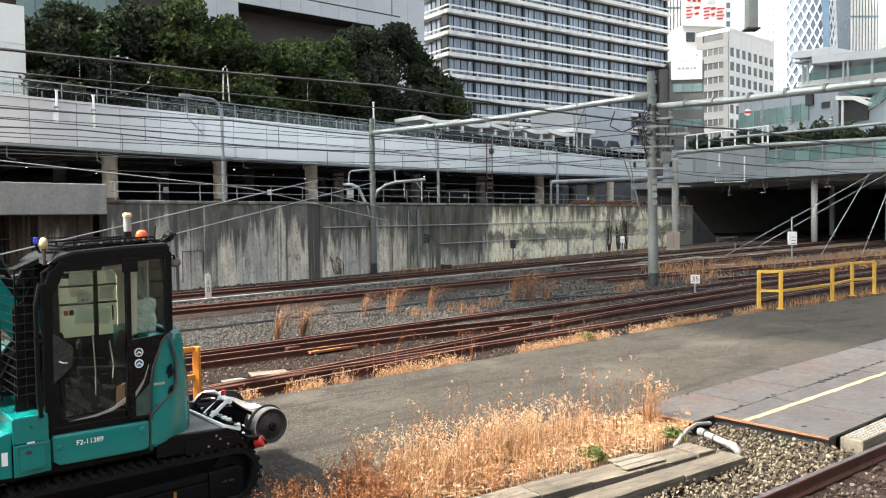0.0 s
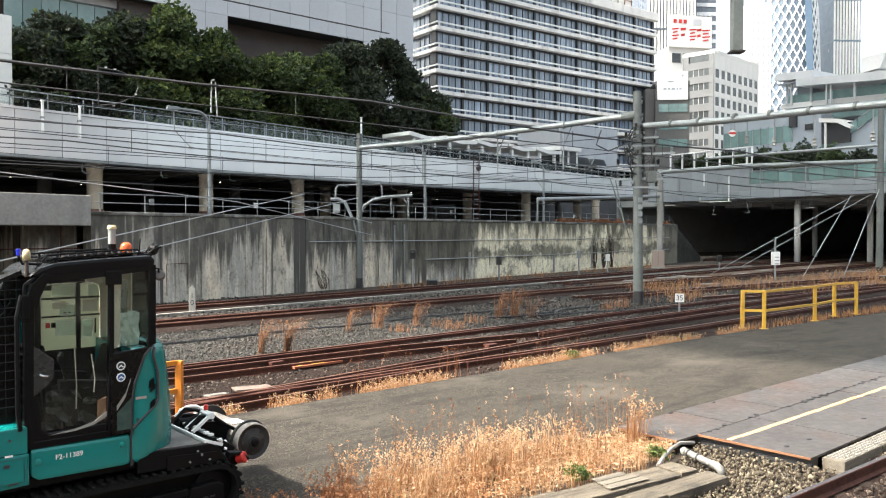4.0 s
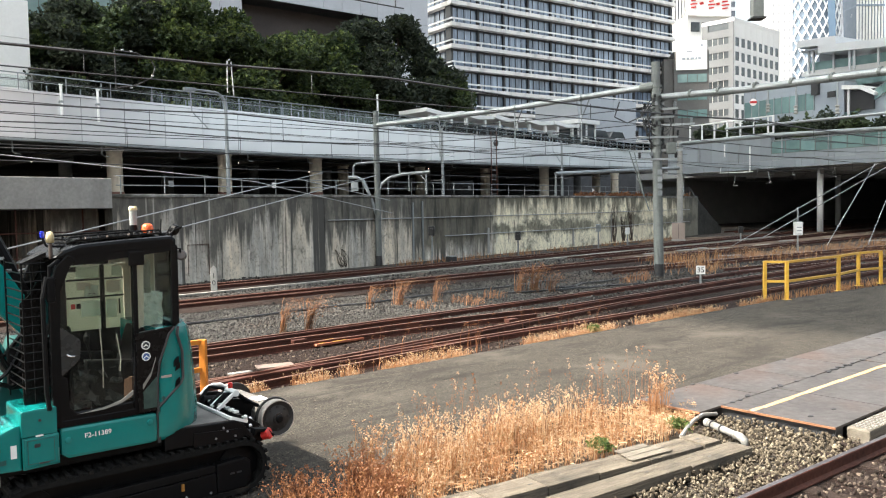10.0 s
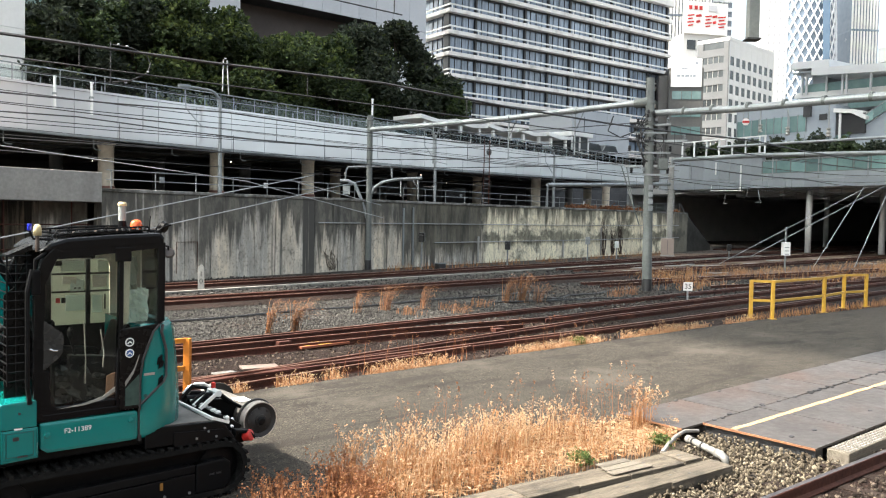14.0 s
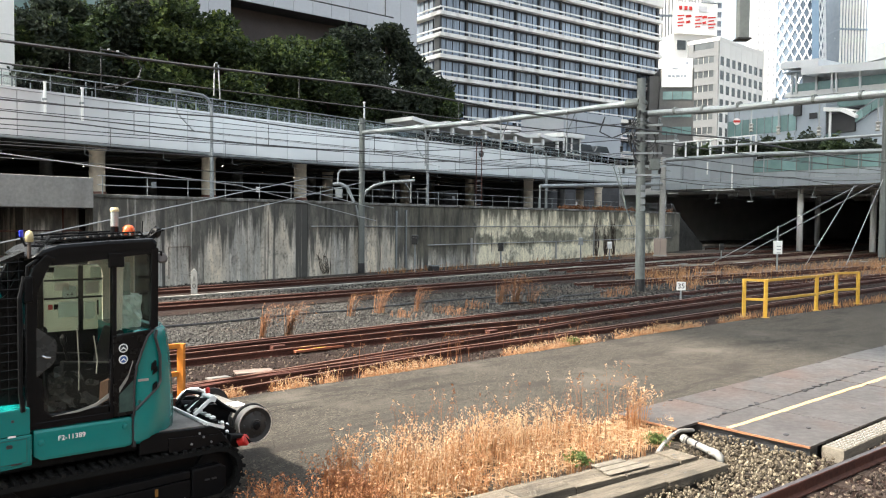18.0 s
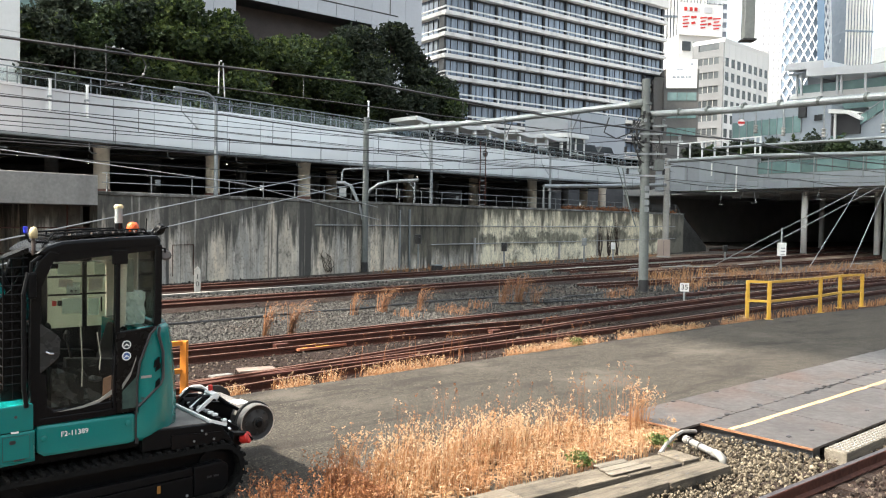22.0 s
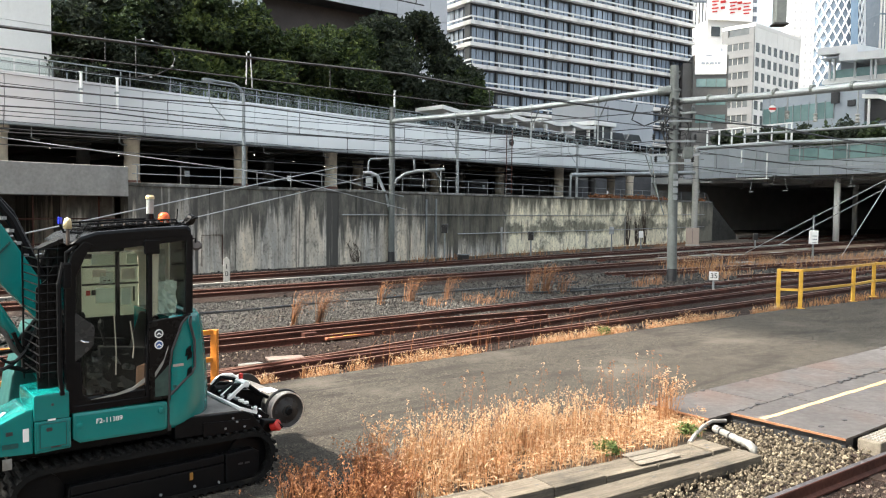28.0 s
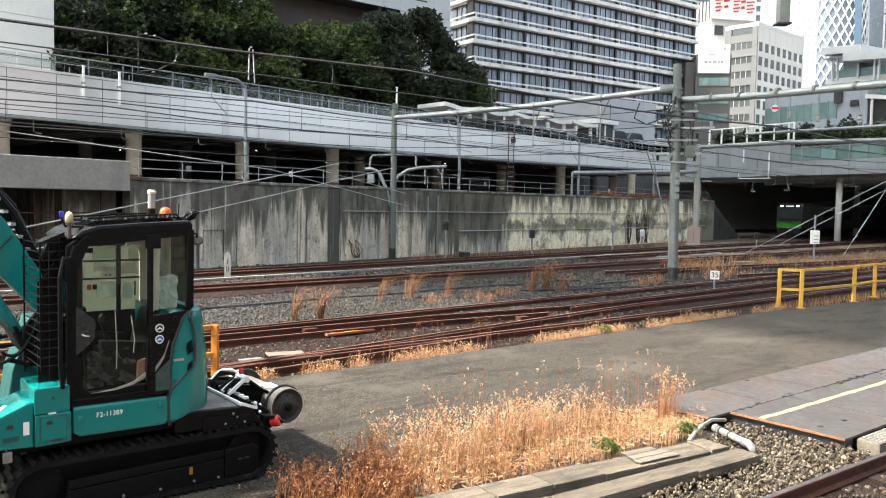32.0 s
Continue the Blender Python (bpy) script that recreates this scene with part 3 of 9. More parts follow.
    coping=mat("dirty_coping", (0.30, 0.30, 0.285), (0.09, 0.083, 0.068), rough=0.9, fine=5, coarse=0.7, bump=0.4, dist=0.02, vary=0, stain=(0.035, 0.034, 0.026), stain_amt=0.85, stain_scale=1.2, stain_lo=0.47),
    station_lamp=glow_mat("station_lamp_glow", (1.0, 0.96, 0.88), 22.0),
    pvc=mat("grey_white_plastic", (0.214, 0.209, 0.194), (0.163, 0.158, 0.145), rough=0.5, bump=0.05, vary=0, stain=(0.112, 0.102, 0.0867), stain_amt=0.6, stain_scale=6),
    cabglass=glass_mat("cab_glass", (0.90, 0.93, 0.90), 0.02, 0.34),
    railglass=glass_mat("balustrade_glass", (0.92, 0.96, 0.95), 0.05, 0.5),
)


def leaf_mat(name, a, b, rough=0.6, back=0.35):
    """Leaves or straw: colour by clump, some light passing through."""
    m = bpy.data.materials.new(name)
    m.use_nodes = True
    N, L = m.node_tree.nodes, m.node_tree.links
    bsdf = N["Principled BSDF"]
    geo = N.new("ShaderNodeNewGeometry")
    mx = N.new("ShaderNodeMix")
    mx.data_type = 'RGBA'
    mx.inputs[6].default_value, mx.inputs[7].default_value = (*a, 1), (*b, 1)
    L.new(geo.outputs["Random Per Island"], mx.inputs[0])
    L.new(mx.outputs[2], bsdf.inputs["Base Color"])
    bsdf.inputs["Roughness"].default_value = rough
    tl = N.new("ShaderNodeBsdfTranslucent")
    L.new(mx.outputs[2], tl.inputs[0])
    sh = N.new("ShaderNodeMixShader")
    sh.inputs[0].default_value = back
    L.new(bsdf.outputs[0], sh.inputs[1])
    L.new(tl.outputs[0], sh.inputs[2])
    L.new(sh.outputs[0], N["Material Output"].inputs[0])
    return m


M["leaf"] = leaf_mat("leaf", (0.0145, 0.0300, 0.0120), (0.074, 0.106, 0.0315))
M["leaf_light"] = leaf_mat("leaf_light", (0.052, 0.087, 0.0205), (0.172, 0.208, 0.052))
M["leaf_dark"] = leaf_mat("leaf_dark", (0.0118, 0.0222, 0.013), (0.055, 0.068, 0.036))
M["straw"] = leaf_mat("straw", (0.244, 0.107, 0.0443), (0.457, 0.244, 0.114), 0.7, 0.4)
M["straw_pale"] = leaf_mat("straw_pale", (0.413, 0.244, 0.125), (0.62, 0.457, 0.295), 0.7, 0.4)
M["straw_red"] = leaf_mat("straw_red", (0.137, 0.0532, 0.0242), (0.29, 0.121, 0.0468), 0.7, 0.35)
M["straw_orange"] = leaf_mat("straw_orange", (0.188, 0.0795, 0.0361), (0.332, 0.173, 0.0831), 0.7, 0.35)
M["weed"] = leaf_mat("weed", (0.055, 0.095, 0.022), (0.13, 0.17, 0.045), 0.6, 0.3)


# ---- mesh tools ----
class Mesh:
    """Collects corners and faces of one mesh."""

    def __init__(self):
        self.v, self.f = [], []

    def add(self, verts, faces, m=None):
        n = len(self.v)
        if m is not None:
            verts = [m @ Vector(p) for p in verts]
        self.v.extend(tuple(p) for p in verts)
        self.f.extend(tuple(i + n for i in q) for q in faces)
        return self

    def box(self, x0, x1, y0, y1, z0, z1, m=None, bev=0.0):
        if bev <= 0:
            vs = [(x, y, z) for x in (x0, x1) for y in (y0, y1) for z in (z0, z1)]
            return self.add(vs, [(0, 1, 3, 2), (4, 6, 7, 5), (0, 4, 5, 1), (2, 3, 7, 6), (0, 2, 6, 4), (1, 5, 7, 3)], m)
        bm = bmesh.new()
        bmesh.ops.create_cube(bm, size=1)
        for q in bm.verts:
            q.co = Vector(((x0 + x1) / 2 + q.co.x * (x1 - x0), (y0 + y1) / 2 + q.co.y * (y1 - y0), (z0 + z1) / 2 + q.co.z * (z1 - z0)))
        bmesh.ops.bevel(bm, geom=bm.edges[:], offset=bev, segments=2, affect='EDGES', profile=0.6)
        return self.take(bm, m)

    def take(self, bm, m=None):
        bm.verts.index_update()
        self.add([q.co.copy() for q in bm.verts], [tuple(q.index for q in p.verts) for p in bm.faces], m)
        bm.free()
        return self

    def prism(self, pts, y0, y1, m=None, bev=0.0):
        """An outline in x and z, from y0 to y1."""
        n = len(pts)
        vs = [(x, y0, z) for x, z in pts] + [(x, y1, z) for x, z in pts]
        fs = [tuple(range(n)), tuple(range(2 * n - 1, n - 1, -1))] + [(i, i + n, (i + 1) % n + n, (i + 1) % n) for i in range(n)]
        if bev <= 0:
            return self.add(vs, fs, m)
        bm = bmesh.new()
        bv = [bm.verts.new(p) for p in vs]
        for q in fs:
            bm.faces.new([bv[i] for i in q])
        bmesh.ops.recalc_face_normals(bm, faces=bm.faces[:])
        bmesh.ops.bevel(bm, geom=bm.edges[:], offset=bev, segments=2, affect='EDGES', profile=0.6)
        return self.take(bm, m)

    def tube(self, pts, r, n=8, r2=None, cap=True, m=None):
        """A round bar along points; r at the start, r2 at the end."""
        pts = [Vector(p) for p in pts]
        vs, fs, k = [], [], len(pts)
        prev = None
        for i, p in enumerate(pts):
            d = (pts[min(i + 1, k - 1)] - pts[max(i - 1, 0)]).normalized()
            side = d.cross(Vector((0, 0, 1)) if abs(d.z) < 0.95 else Vector((1, 0, 0))).normalized()
            if prev is not None and side.dot(prev) < 0:
                side = -side
            prev = side
            up = side.cross(d)
            rad = r if r2 is None else r + (r2 - r) * i / (k - 1)
            for j in range(n):
                a = 2 * math.pi * j / n
                vs.append(p + rad * (math.cos(a) * side + math.sin(a) * up))
        for i in range(k - 1):
            for j in range(n):
                fs.append((i * n + j, i * n + (j + 1) % n, (i + 1) * n + (j + 1) % n, (i + 1) * n + j))
        if cap:
            fs += [tuple(range(n))[::-1], tuple(range((k - 1) * n, k * n))]
        return self.add(vs, fs, m)

    def beam(self, p0, p1, w, h, m=None):
        """A square bar from p0 to p1, w wide and h high."""
        p0, p1 = Vector(p0), Vector(p1)
        d = (p1 - p0).normalized()
        s = d.cross(Vector((0, 0, 1)) if abs(d.z) < 0.95 else Vector((1, 0, 0))).normalized()
        u = s.cross(d)
        vs = [p + a * s * w / 2 + b * u * h / 2 for p in (p0, p1) for a, b in ((-1, -1), (1, -1), (1, 1), (-1, 1))]
        return self.add(vs, [(3, 2, 1, 0), (4, 5, 6, 7), (0, 1, 5, 4), (1, 2, 6, 5), (2, 3, 7, 6), (3, 0, 4, 7)], m)

    def lathe(self, prof, n=16, m=None, cap=True):
        """Radius and height pairs, turned about z."""
        vs = [(r * math.cos(2 * math.pi * j / n), r * math.sin(2 * math.pi * j / n), z) for r, z in prof for j in range(n)]
        k = len(prof)
        fs = [(i * n + j, i * n + (j + 1) % n, (i + 1) * n + (j + 1) % n, (i + 1) * n + j) for i in range(k - 1) for j in range(n)]
        if cap:
            fs += [tuple(range(n))[::-1], tuple(range((k - 1) * n, k * n))]
        return self.add(vs, fs, m)

    def data(self, name, material, smooth=False):
        me = bpy.data.meshes.new(name)
        me.from_pydata(self.v, [], self.f)
        me.materials.append(material)
        if smooth:
            me.shade_smooth()
        me.update()
        return me


def part(name, mesh, material, parent=None, label="", m=None, smooth=False):
    """Links a mesh as one object under a thing or a part."""
    ob = new(name, mesh.data(name, material, smooth) if isinstance(mesh, Mesh) else mesh)
    if parent is not None:
        ob.parent = parent
    if m is not None:
        ob.matrix_basis = m
    if label:
        ob["label"] = label
    return ob


def thing(name, label, category, m=None, group="", kind=""):
    ob = new(name)
    ob.empty_display_size = 0.2
    if m is not None:
        ob.matrix_basis = m
    return tagged(ob, label, category, group, kind)


def solid(name, mesh, material, label, category="", group="", kind="", m=None, smooth=False):
    """A thing that is one mesh."""
    return tagged(part(name, mesh, material, None, "", m, smooth), label, category, group, kind)


def arc(p0, p1, rise, n=8):
    """Points from p0 to p1 that sag or rise in the middle."""
    p0, p1 = Vector(p0), Vector(p1)
    return [p0.lerp(p1, i / n) + Vector((0, 0, rise * 4 * (i / n) * (1 - i / n))) for i in range(n + 1)]


def inside(poly, x, y):
    hit = False
    for i in range(len(poly)):
        (ax, ay), (bx, by) = poly[i], poly[i - 1]
        if (ay > y) != (by > y) and x < (bx - ax) * (y - ay) / (by - ay) + ax:
            hit = not hit
    return hit


# ---- ground ----
NEAR = Vector((0.751, 0.660, 0))       # along the paved yard and the steel crossing
ACROSS = Vector((0.660, -0.751, 0))    # from the tracks towards the platform
YARD_TURN = math.degrees(math.atan2(0.660, 0.751))
solid("ground", Mesh().add([(-2500, -2500, -0.16), (2500, -2500, -0.16), (2500, 2500, -0.16), (-2500, 2500, -0.16)], [(0, 1, 2, 3)]), M["soil"],
      "grey brown gravelly railway ground reaching the horizon", "ground", kind="structure")
E_ = [(-14.0, 2.6), (-3.32, 12.03), (8.68, 22.58), (15.57, 27.71), (40.0, 44.0)]   # edge of the paved yard on the track side
bed = Mesh()
bed.add([(-60, -20, -0.1), (-14, 2.6, -0.1), (15.57, 27.71, -0.1), (60, 58, -0.1), (90, 130, -0.1), (45, 110, -0.1), (-40, 5, -0.1)], [tuple(range(7))])
solid("ballast_bed", bed, M["ballast"], "dark grey crushed stone ballast under the tracks", "ballast", kind="stuff")
yard = [(-14, 2.6), (-3.32, 12.03), (8.68, 22.58), (15.57, 27.71), (40, 44), (44, 40), (9.83, 17.46), (2.50, 10.95), (1.9, 10.6), (-1.0, 8.0), (-9, 1.0)]
pv = Mesh()
n = len(yard)
pv.add([(x, y, 0) for x, y in yard] + [(x, y, -0.16) for x, y in yard], [tuple(range(n))[::-1], *[(i, (i + 1) % n, (i + 1) % n + n, i + n) for i in range(n)]])
solid("asphalt_pavement", pv, M["asphalt"], "worn grey asphalt yard beside the tracks", "pavement", kind="structure")


# ---- tracks ----
def rail_mesh(a, b, z, sx=1.0):
    """Flat-bottomed rail from a to b with its top at z."""
    a, b = Vector((*a, 0)), Vector((*b, 0))
    d = (b - a).normalized()
    s = Vector((d.y, -d.x, 0))
    prof = [(-0.062, -0.15), (0.062, -0.15), (0.062, -0.138), (0.012, -0.12), (0.010, -0.045), (0.033, -0.036), (0.033, -0.006), (0.026, 0), (-0.026, 0), (-0.033, -0.006), (-0.033, -0.036), (-0.010, -0.045), (-0.012, -0.12), (-0.062, -0.138)]
    k = len(prof)
    me = Mesh()
    me.add([p + s * x + Vector((0, 0, z + h)) for p in (a, b) for x, h in prof], [(i, (i + 1) % k, (i + 1) % k + k, i + k) for i in range(k)] + [tuple(range(k))[::-1], tuple(range(k, 2 * k))])
    return me


def track(a, b, z, label, gauge=1.067, pitch=0.62, sleepers=True, top="railtop", extra=()):
    a, b = Vector((*a, 0)), Vector((*b, 0))
    d = (b - a).normalized()
    s = Vector((d.y, -d.x, 0))
    t = thing("railway_track", label, "railway track")
    for k in (-0.5, 0.5, *extra):
        o = s * (gauge + 0.07) * k
        r = part("rail", rail_mesh((a + o).xy, (b + o).xy, z), M["rust"], t)
        r.data.materials.append(M[top])
        if top:
            for f in r.data.polygons:
                if abs(f.normal.z) > 0.9 and f.center.z > z - 0.02:
                    f.material_index = 1
    if sleepers:
        me = Mesh().box(-0.11, 0.11, -1.05, 1.05, -0.14, 0).data("sleeper", M["sleeper"])
        ang = math.degrees(math.atan2(d.y, d.x))
        L = (b - a).length
        for i in range(int(L / pitch)):
            p = a + d * (i + 0.5) * pitch
            part("sleeper", me, None, t, m=pose(p.x, p.y, z - 0.155, 0, 0, ang))
    return t


def along(a, b, s0, s1):
    """The line through a and b, from s0 to s1 times its length."""
    a, b = Vector(a), Vector(b)
    return tuple(a + (b - a) * s0), tuple(a + (b - a) * s1)


LINES = [((-5.44, 16.40), (5.40, 26.85), -1.3, 2.6), ((-5.21, 15.72), (-1.09, 19.25), -2.4, 1.0), ((-1.09, 19.25), (2.51, 21.78), 0.0, 1.0), ((2.51, 21.78), (9.6, 28.9), 0.0, 3.0),
         ((-4.97, 14.98), (-1.04, 18.32), -2.4, 1.0), ((-1.04, 18.32), (1.76, 20.31), 0.0, 1.05), ((-4.21, 12.71), (-0.93, 16.49), -2.2, 1.0), ((-0.93, 16.49), (4.57, 22.68), 0.0, 1.0), ((4.57, 22.68), (10.46, 28.3), 0.0, 3.4),
         ((-1.42, 15.36), (4.09, 20.26), -2.0, 1.0), ((4.09, 20.26), (9.43, 25.23), 0.0, 3.6), ((-1.36, 14.76), (0.46, 16.77), -2.4, 1.0)]
tn = thing("railway_turnout", "rust-brown siding rails meeting in a turnout beside the yard", "railway track")
for a, b, s0, s1 in LINES:
    a, b = along(a, b, s0, s1)
    r = part("rail", rail_mesh(a, b, 0.05), M["rust"], tn)
    r.data.materials.append(M["railtop"])
    for f in r.data.polygons:
        if abs(f.normal.z) > 0.9 and f.center.z > 0.03:
            f.material_index = 1
for a, b, s0, s1 in (LINES[0], LINES[3], LINES[6], LINES[7], LINES[8], LINES[9], LINES[10]):
    a, b = along(a, b, s0, s1)
    o = (Vector(b) - Vector(a)).normalized()
    o = Vector((o.y, -o.x)) * 0.17
    part("check_rail", rail_mesh(Vector(a) + o, Vector(b) + o, 0.035), M["rust"], tn)
slm = Mesh().box(-0.11, 0.11, -2.15, 1.75, -0.14, 0).data("sleeper", M["sleeper"])
for i in range(62):
    p = Vector((-10.6, 8.6, 0)) + Vector((0.73, 0.683, 0)) * i * 0.66
    part("sleeper", slm, None, tn, m=pose(p.x, p.y, -0.105, 0, 0, 43.1))
for k, (x, y, c) in enumerate(((-2.9, 16.9, "yellow"), (-3.6, 17.0, "rust"), (1.2, 19.7, "rust"), (2.9, 22.3, "rust"))):
    part("fishplate", Mesh().box(-0.16, 0.16, -0.09, 0.09, -0.1, -0.01, bev=0.01), M[c], tn, m=pose(x, y, 0.03, 0, 0, 43))
part("cover_board", Mesh().box(-0.34, 0.34, -0.15, 0.15, 0.0, 0.03, bev=0.006), M["pink_board"], tn, "flat pinkish concrete cover board", m=pose(-3.45, 14.25, -0.03, 2, 1, 30))
part("cover_board", Mesh().box(-0.2, 0.2, -0.1, 0.1, 0.0, 0.03, bev=0.006), M["pvc"], tn, "pale concrete cover board", m=pose(-3.95, 13.75, -0.05, -3, 2, 50))
sp = part("slide_plate", Mesh().box(-0.62, 0.62, -0.16, 0.16, 0.0, 0.05, bev=0.008), M["rust_bright"], tn, "rusty slide plate with yellow paint", m=pose(-2.75, 16.95, -0.05, 0, 0, 44))
part("paint_mark", Mesh().box(-0.16, 0.16, -0.14, 0.14, 0.0505, 0.054), M["yellow"], sp)
part("paint_mark", Mesh().box(-0.5, -0.38, -0.12, 0.1, 0.0505, 0.054), M["yellow"], sp)
rb = Mesh().add([(-20, 0.6, -0.088), (-3.3, 12.15, -0.088), (8.7, 22.7, -0.088), (15.5, 27.9, -0.088), (30, 38.5, -0.088), (30, 45, -0.088), (5.6, 27.3, -0.088), (-6.0, 16.6, -0.088), (-20, 5, -0.088)], [tuple(range(9))])
solid("rusty_ballast", rb, M["ballast_rust"], "rust-stained dark ballast under the siding rails", "ballast", kind="stuff")
for a, b, s0, s1, w in (((-8.92, 31.0), (7.8, 49.7), -0.8, 3.5, 1.7), ((-7.35, 25.6), (6.06, 38.6), -0.8, 4.5, 1.8), ((3.85, 7.58), (5.79, 9.16), -16.0, 18.0, 0.92)):
    a, b = along(a, b, s0, s1)
    d = (Vector(b) - Vector(a)).normalized()
    n_ = Vector((d.y, -d.x)) * w
    zt = -0.07 if w > 1 else -0.085
    off = Vector((0, 0)) if w > 1 else n_ * 0.36
    st = Mesh().add([(*(Vector(a) - n_ + off), zt), (*(Vector(a) + n_ + off), zt), (*(Vector(b) + n_ + off), zt), (*(Vector(b) - n_ + off), zt)], [(0, 1, 2, 3)])
    solid("track_ballast", st, M["ballast_rust"], "dark rust-brown ballast between the rails of a track", "ballast", kind="stuff")
track(*along((-8.92, 31.0), (7.8, 49.7), -0.8, 3.5), 0.05, "rust-brown track in front of the retaining wall", extra=(-0.36, 0.34))
track(*along((-7.35, 25.6), (6.06, 38.6), -0.8, 4.5), 0.05, "rust-brown track with a pale cable trough beside it", extra=(-0.36, 0.34))
throat = Mesh().add([(6, 38, -0.095), (30, 46, -0.095), (62, 74, -0.095), (52, 88, -0.095), (16, 68, -0.095)], [(0, 1, 2, 3, 4)])
solid("station_ballast", throat, M["ballast_brown"], "rust-brown ballast in front of the station bridge", "ballast", kind="stuff")
track(*along((-8.1, 28.3), (7.0, 44.2), 0.95, 3.4), 0.05, "rust-brown track curving in towards the station bridge", extra=(-0.34,), top="railpale")
track((6.0, 33.9), (44.0, 62.5), 0.05, "rust-brown track fanning out towards the station", extra=(-0.34,), top="railpale")
track((11.5, 33.5), (50.0, 60.2), 0.05, "rust-brown track fanning out beside the sidings", top="railpale")
tbm = Mesh().box(-0.9, 0.9, -0.14, 0.14, 0.0, 0.05, bev=0.008).data("board", M["concrete"])
cw = thing("crossing_boards", "pale worn boards laid between the far rails", "boards", kind="stuff")
rng = random.Random(64)
for i in range(26):
    q, o = rng.random(), rng.uniform(-2.5, 5.0)
    part("board", tbm, None, cw, m=pose(11 + 24 * q - 0.6 * o, 44 + 19 * q + 0.8 * o, -0.09, 0, rng.uniform(-2, 2), 38 + rng.uniform(-8, 8)))
track((27.0, 80.3), (100, 143.4), 0.05, "dark track running out from under the station bridge")
track(*along((3.85, 7.58), (5.79, 9.16), -16.0, 18.0), 0.08, "rusty track with worn rail heads beside the ballast", top="rail_sheen", pitch=0.60)


# ---- retaining wall and terrace ----
WALL = pose(-13.34, 29.92, 0, 0, 0, 52.0)
wall = thing("wall_north", "tall stained concrete retaining wall behind the tracks", "wall", WALL, kind="structure")
rng = random.Random(4)
s = 0.0
while s < 58:
    w = 3.6 if s < 40 else 3.0
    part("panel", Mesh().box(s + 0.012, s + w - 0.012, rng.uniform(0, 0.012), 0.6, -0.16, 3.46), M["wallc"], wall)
    s += w
part("wing_wall", Mesh().prism([(58.21, -0.16), (58.21, 3.4), (59.0, 3.02), (63.2, 1.05), (64.6, 0.42), (64.6, -0.16)], 0.1, 0.6, bev=0.02), M["wingstone"], wall, "dark sloping wing wall beside the stair")
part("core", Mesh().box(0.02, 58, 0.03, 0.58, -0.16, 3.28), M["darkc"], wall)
part("coping", Mesh().box(-0.05, 58.2, -0.05, 0.75, 3.463, 3.6, bev=0.03), M["coping"], wall, "dirty weathered concrete coping")
for k, (sx, z0, z1, wd) in enumerate([(17.2, 0.0, 3.2, 0.09), (18.0, 0.0, 3.25, 0.11), (24.2, 0.0, 1.6, 0.16), (34.6, 0.0, 1.2, 0.14), (40.5, 0, 2.2, 0.08)]):
    part("conduit", Mesh().box(sx, sx + wd, -0.09, -0.004, z0, z1), M["galv" if k < 2 else "concrete"], wall)
for z, s0, s1 in ((2.35, 11.0, 56.0), (1.25, 20.0, 56.0)):
    part("cable", Mesh().tube([(s0, -0.06, z), ((s0 + s1) / 2, -0.06, z - 0.03), (s1, -0.06, z + 0.02)], 0.028, 6), M["pale_wire"], wall)
for sx, z0, wd, hg in ((3.2, 0.2, 1.0, 1.3),):
    fr = Mesh()
    for a, b in (((sx, z0), (sx, z0 + hg)), ((sx + wd, z0), (sx + wd, z0 + hg)), ((sx, z0 + hg), (sx + wd, z0 + hg))):
        fr.beam((a[0], -0.03, a[1]), (b[0], -0.03, b[1]), 0.02, 0.02)
    part("wall_frame", fr, M["rust"], wall)
# dead creeper on the wall
cr = Mesh()
rng = random.Random(8)
for base, h in ((12.0, 1.1), (41.0, 3.0), (42.6, 2.6), (44.0, 3.0)):
    for i in range(10):
        x, z = base + rng.uniform(-0.2, 0.2), 0.0
        pts = [(x, -0.03, z)]
        for j in range(6):
            x += rng.uniform(-0.22, 0.18)
            z += h / 6 * rng.uniform(0.6, 1.2)
            pts.append((x, -0.04, min(z, 3.2)))
        cr.tube(pts, 0.016 if base < 20 else 0.035, 4, 0.008, cap=False)
solid("dead_creeper", cr, M["trunk"], "bare dark creeper stems clinging to the concrete wall", "creeper", kind="stuff", m=WALL)

ivy = Mesh()
for i in range(2600):
    s = rng.uniform(36, 57.5)
    if noise.noise((s * 0.9, 0.3, 0)) < -0.05:
        continue
    c = Vector((s, rng.uniform(0.0, 0.7), 3.6 + abs(rng.gauss(0, 0.13))))
    d = Vector((rng.gauss(0, 1), rng.gauss(0, 1), rng.gauss(0, 1))).normalized() * 0.1
    e = d.cross(Vector((rng.gauss(0, 1), rng.gauss(0, 1), rng.gauss(0, 1)))).normalized() * 0.06
    ivy.add([c - d, c + e, c + d, c - e], [(0, 1, 2, 3)])
solid("withered_ivy", ivy, M["straw_red"], "withered red-brown ivy lying on the wall coping", "ivy", kind="stuff", m=WALL)

# lower gap and girder where the wall ends
girder = thing("road_girder", "plain grey concrete girder over a dark opening", "girder", WALL, kind="structure")
part("beam", Mesh().box(-26, -0.16, -0.35, 0.9, 3.05, 4.18, bev=0.03), M["concrete"], girder)
part("abutment", Mesh().box(-1.9, -0.06, 0.95, 6.0, -0.16, 3.04), M["wallc"], girder)
part("pier", Mesh().box(-7.2, -6.2, 1.0, 2.0, -0.16, 3.04), M["concrete"], girder)
part("back_wall", Mesh().box(-26, -1.92, 5.6, 6.0, -0.16, 3.6), M["darkc"], girder)
pr = Mesh()
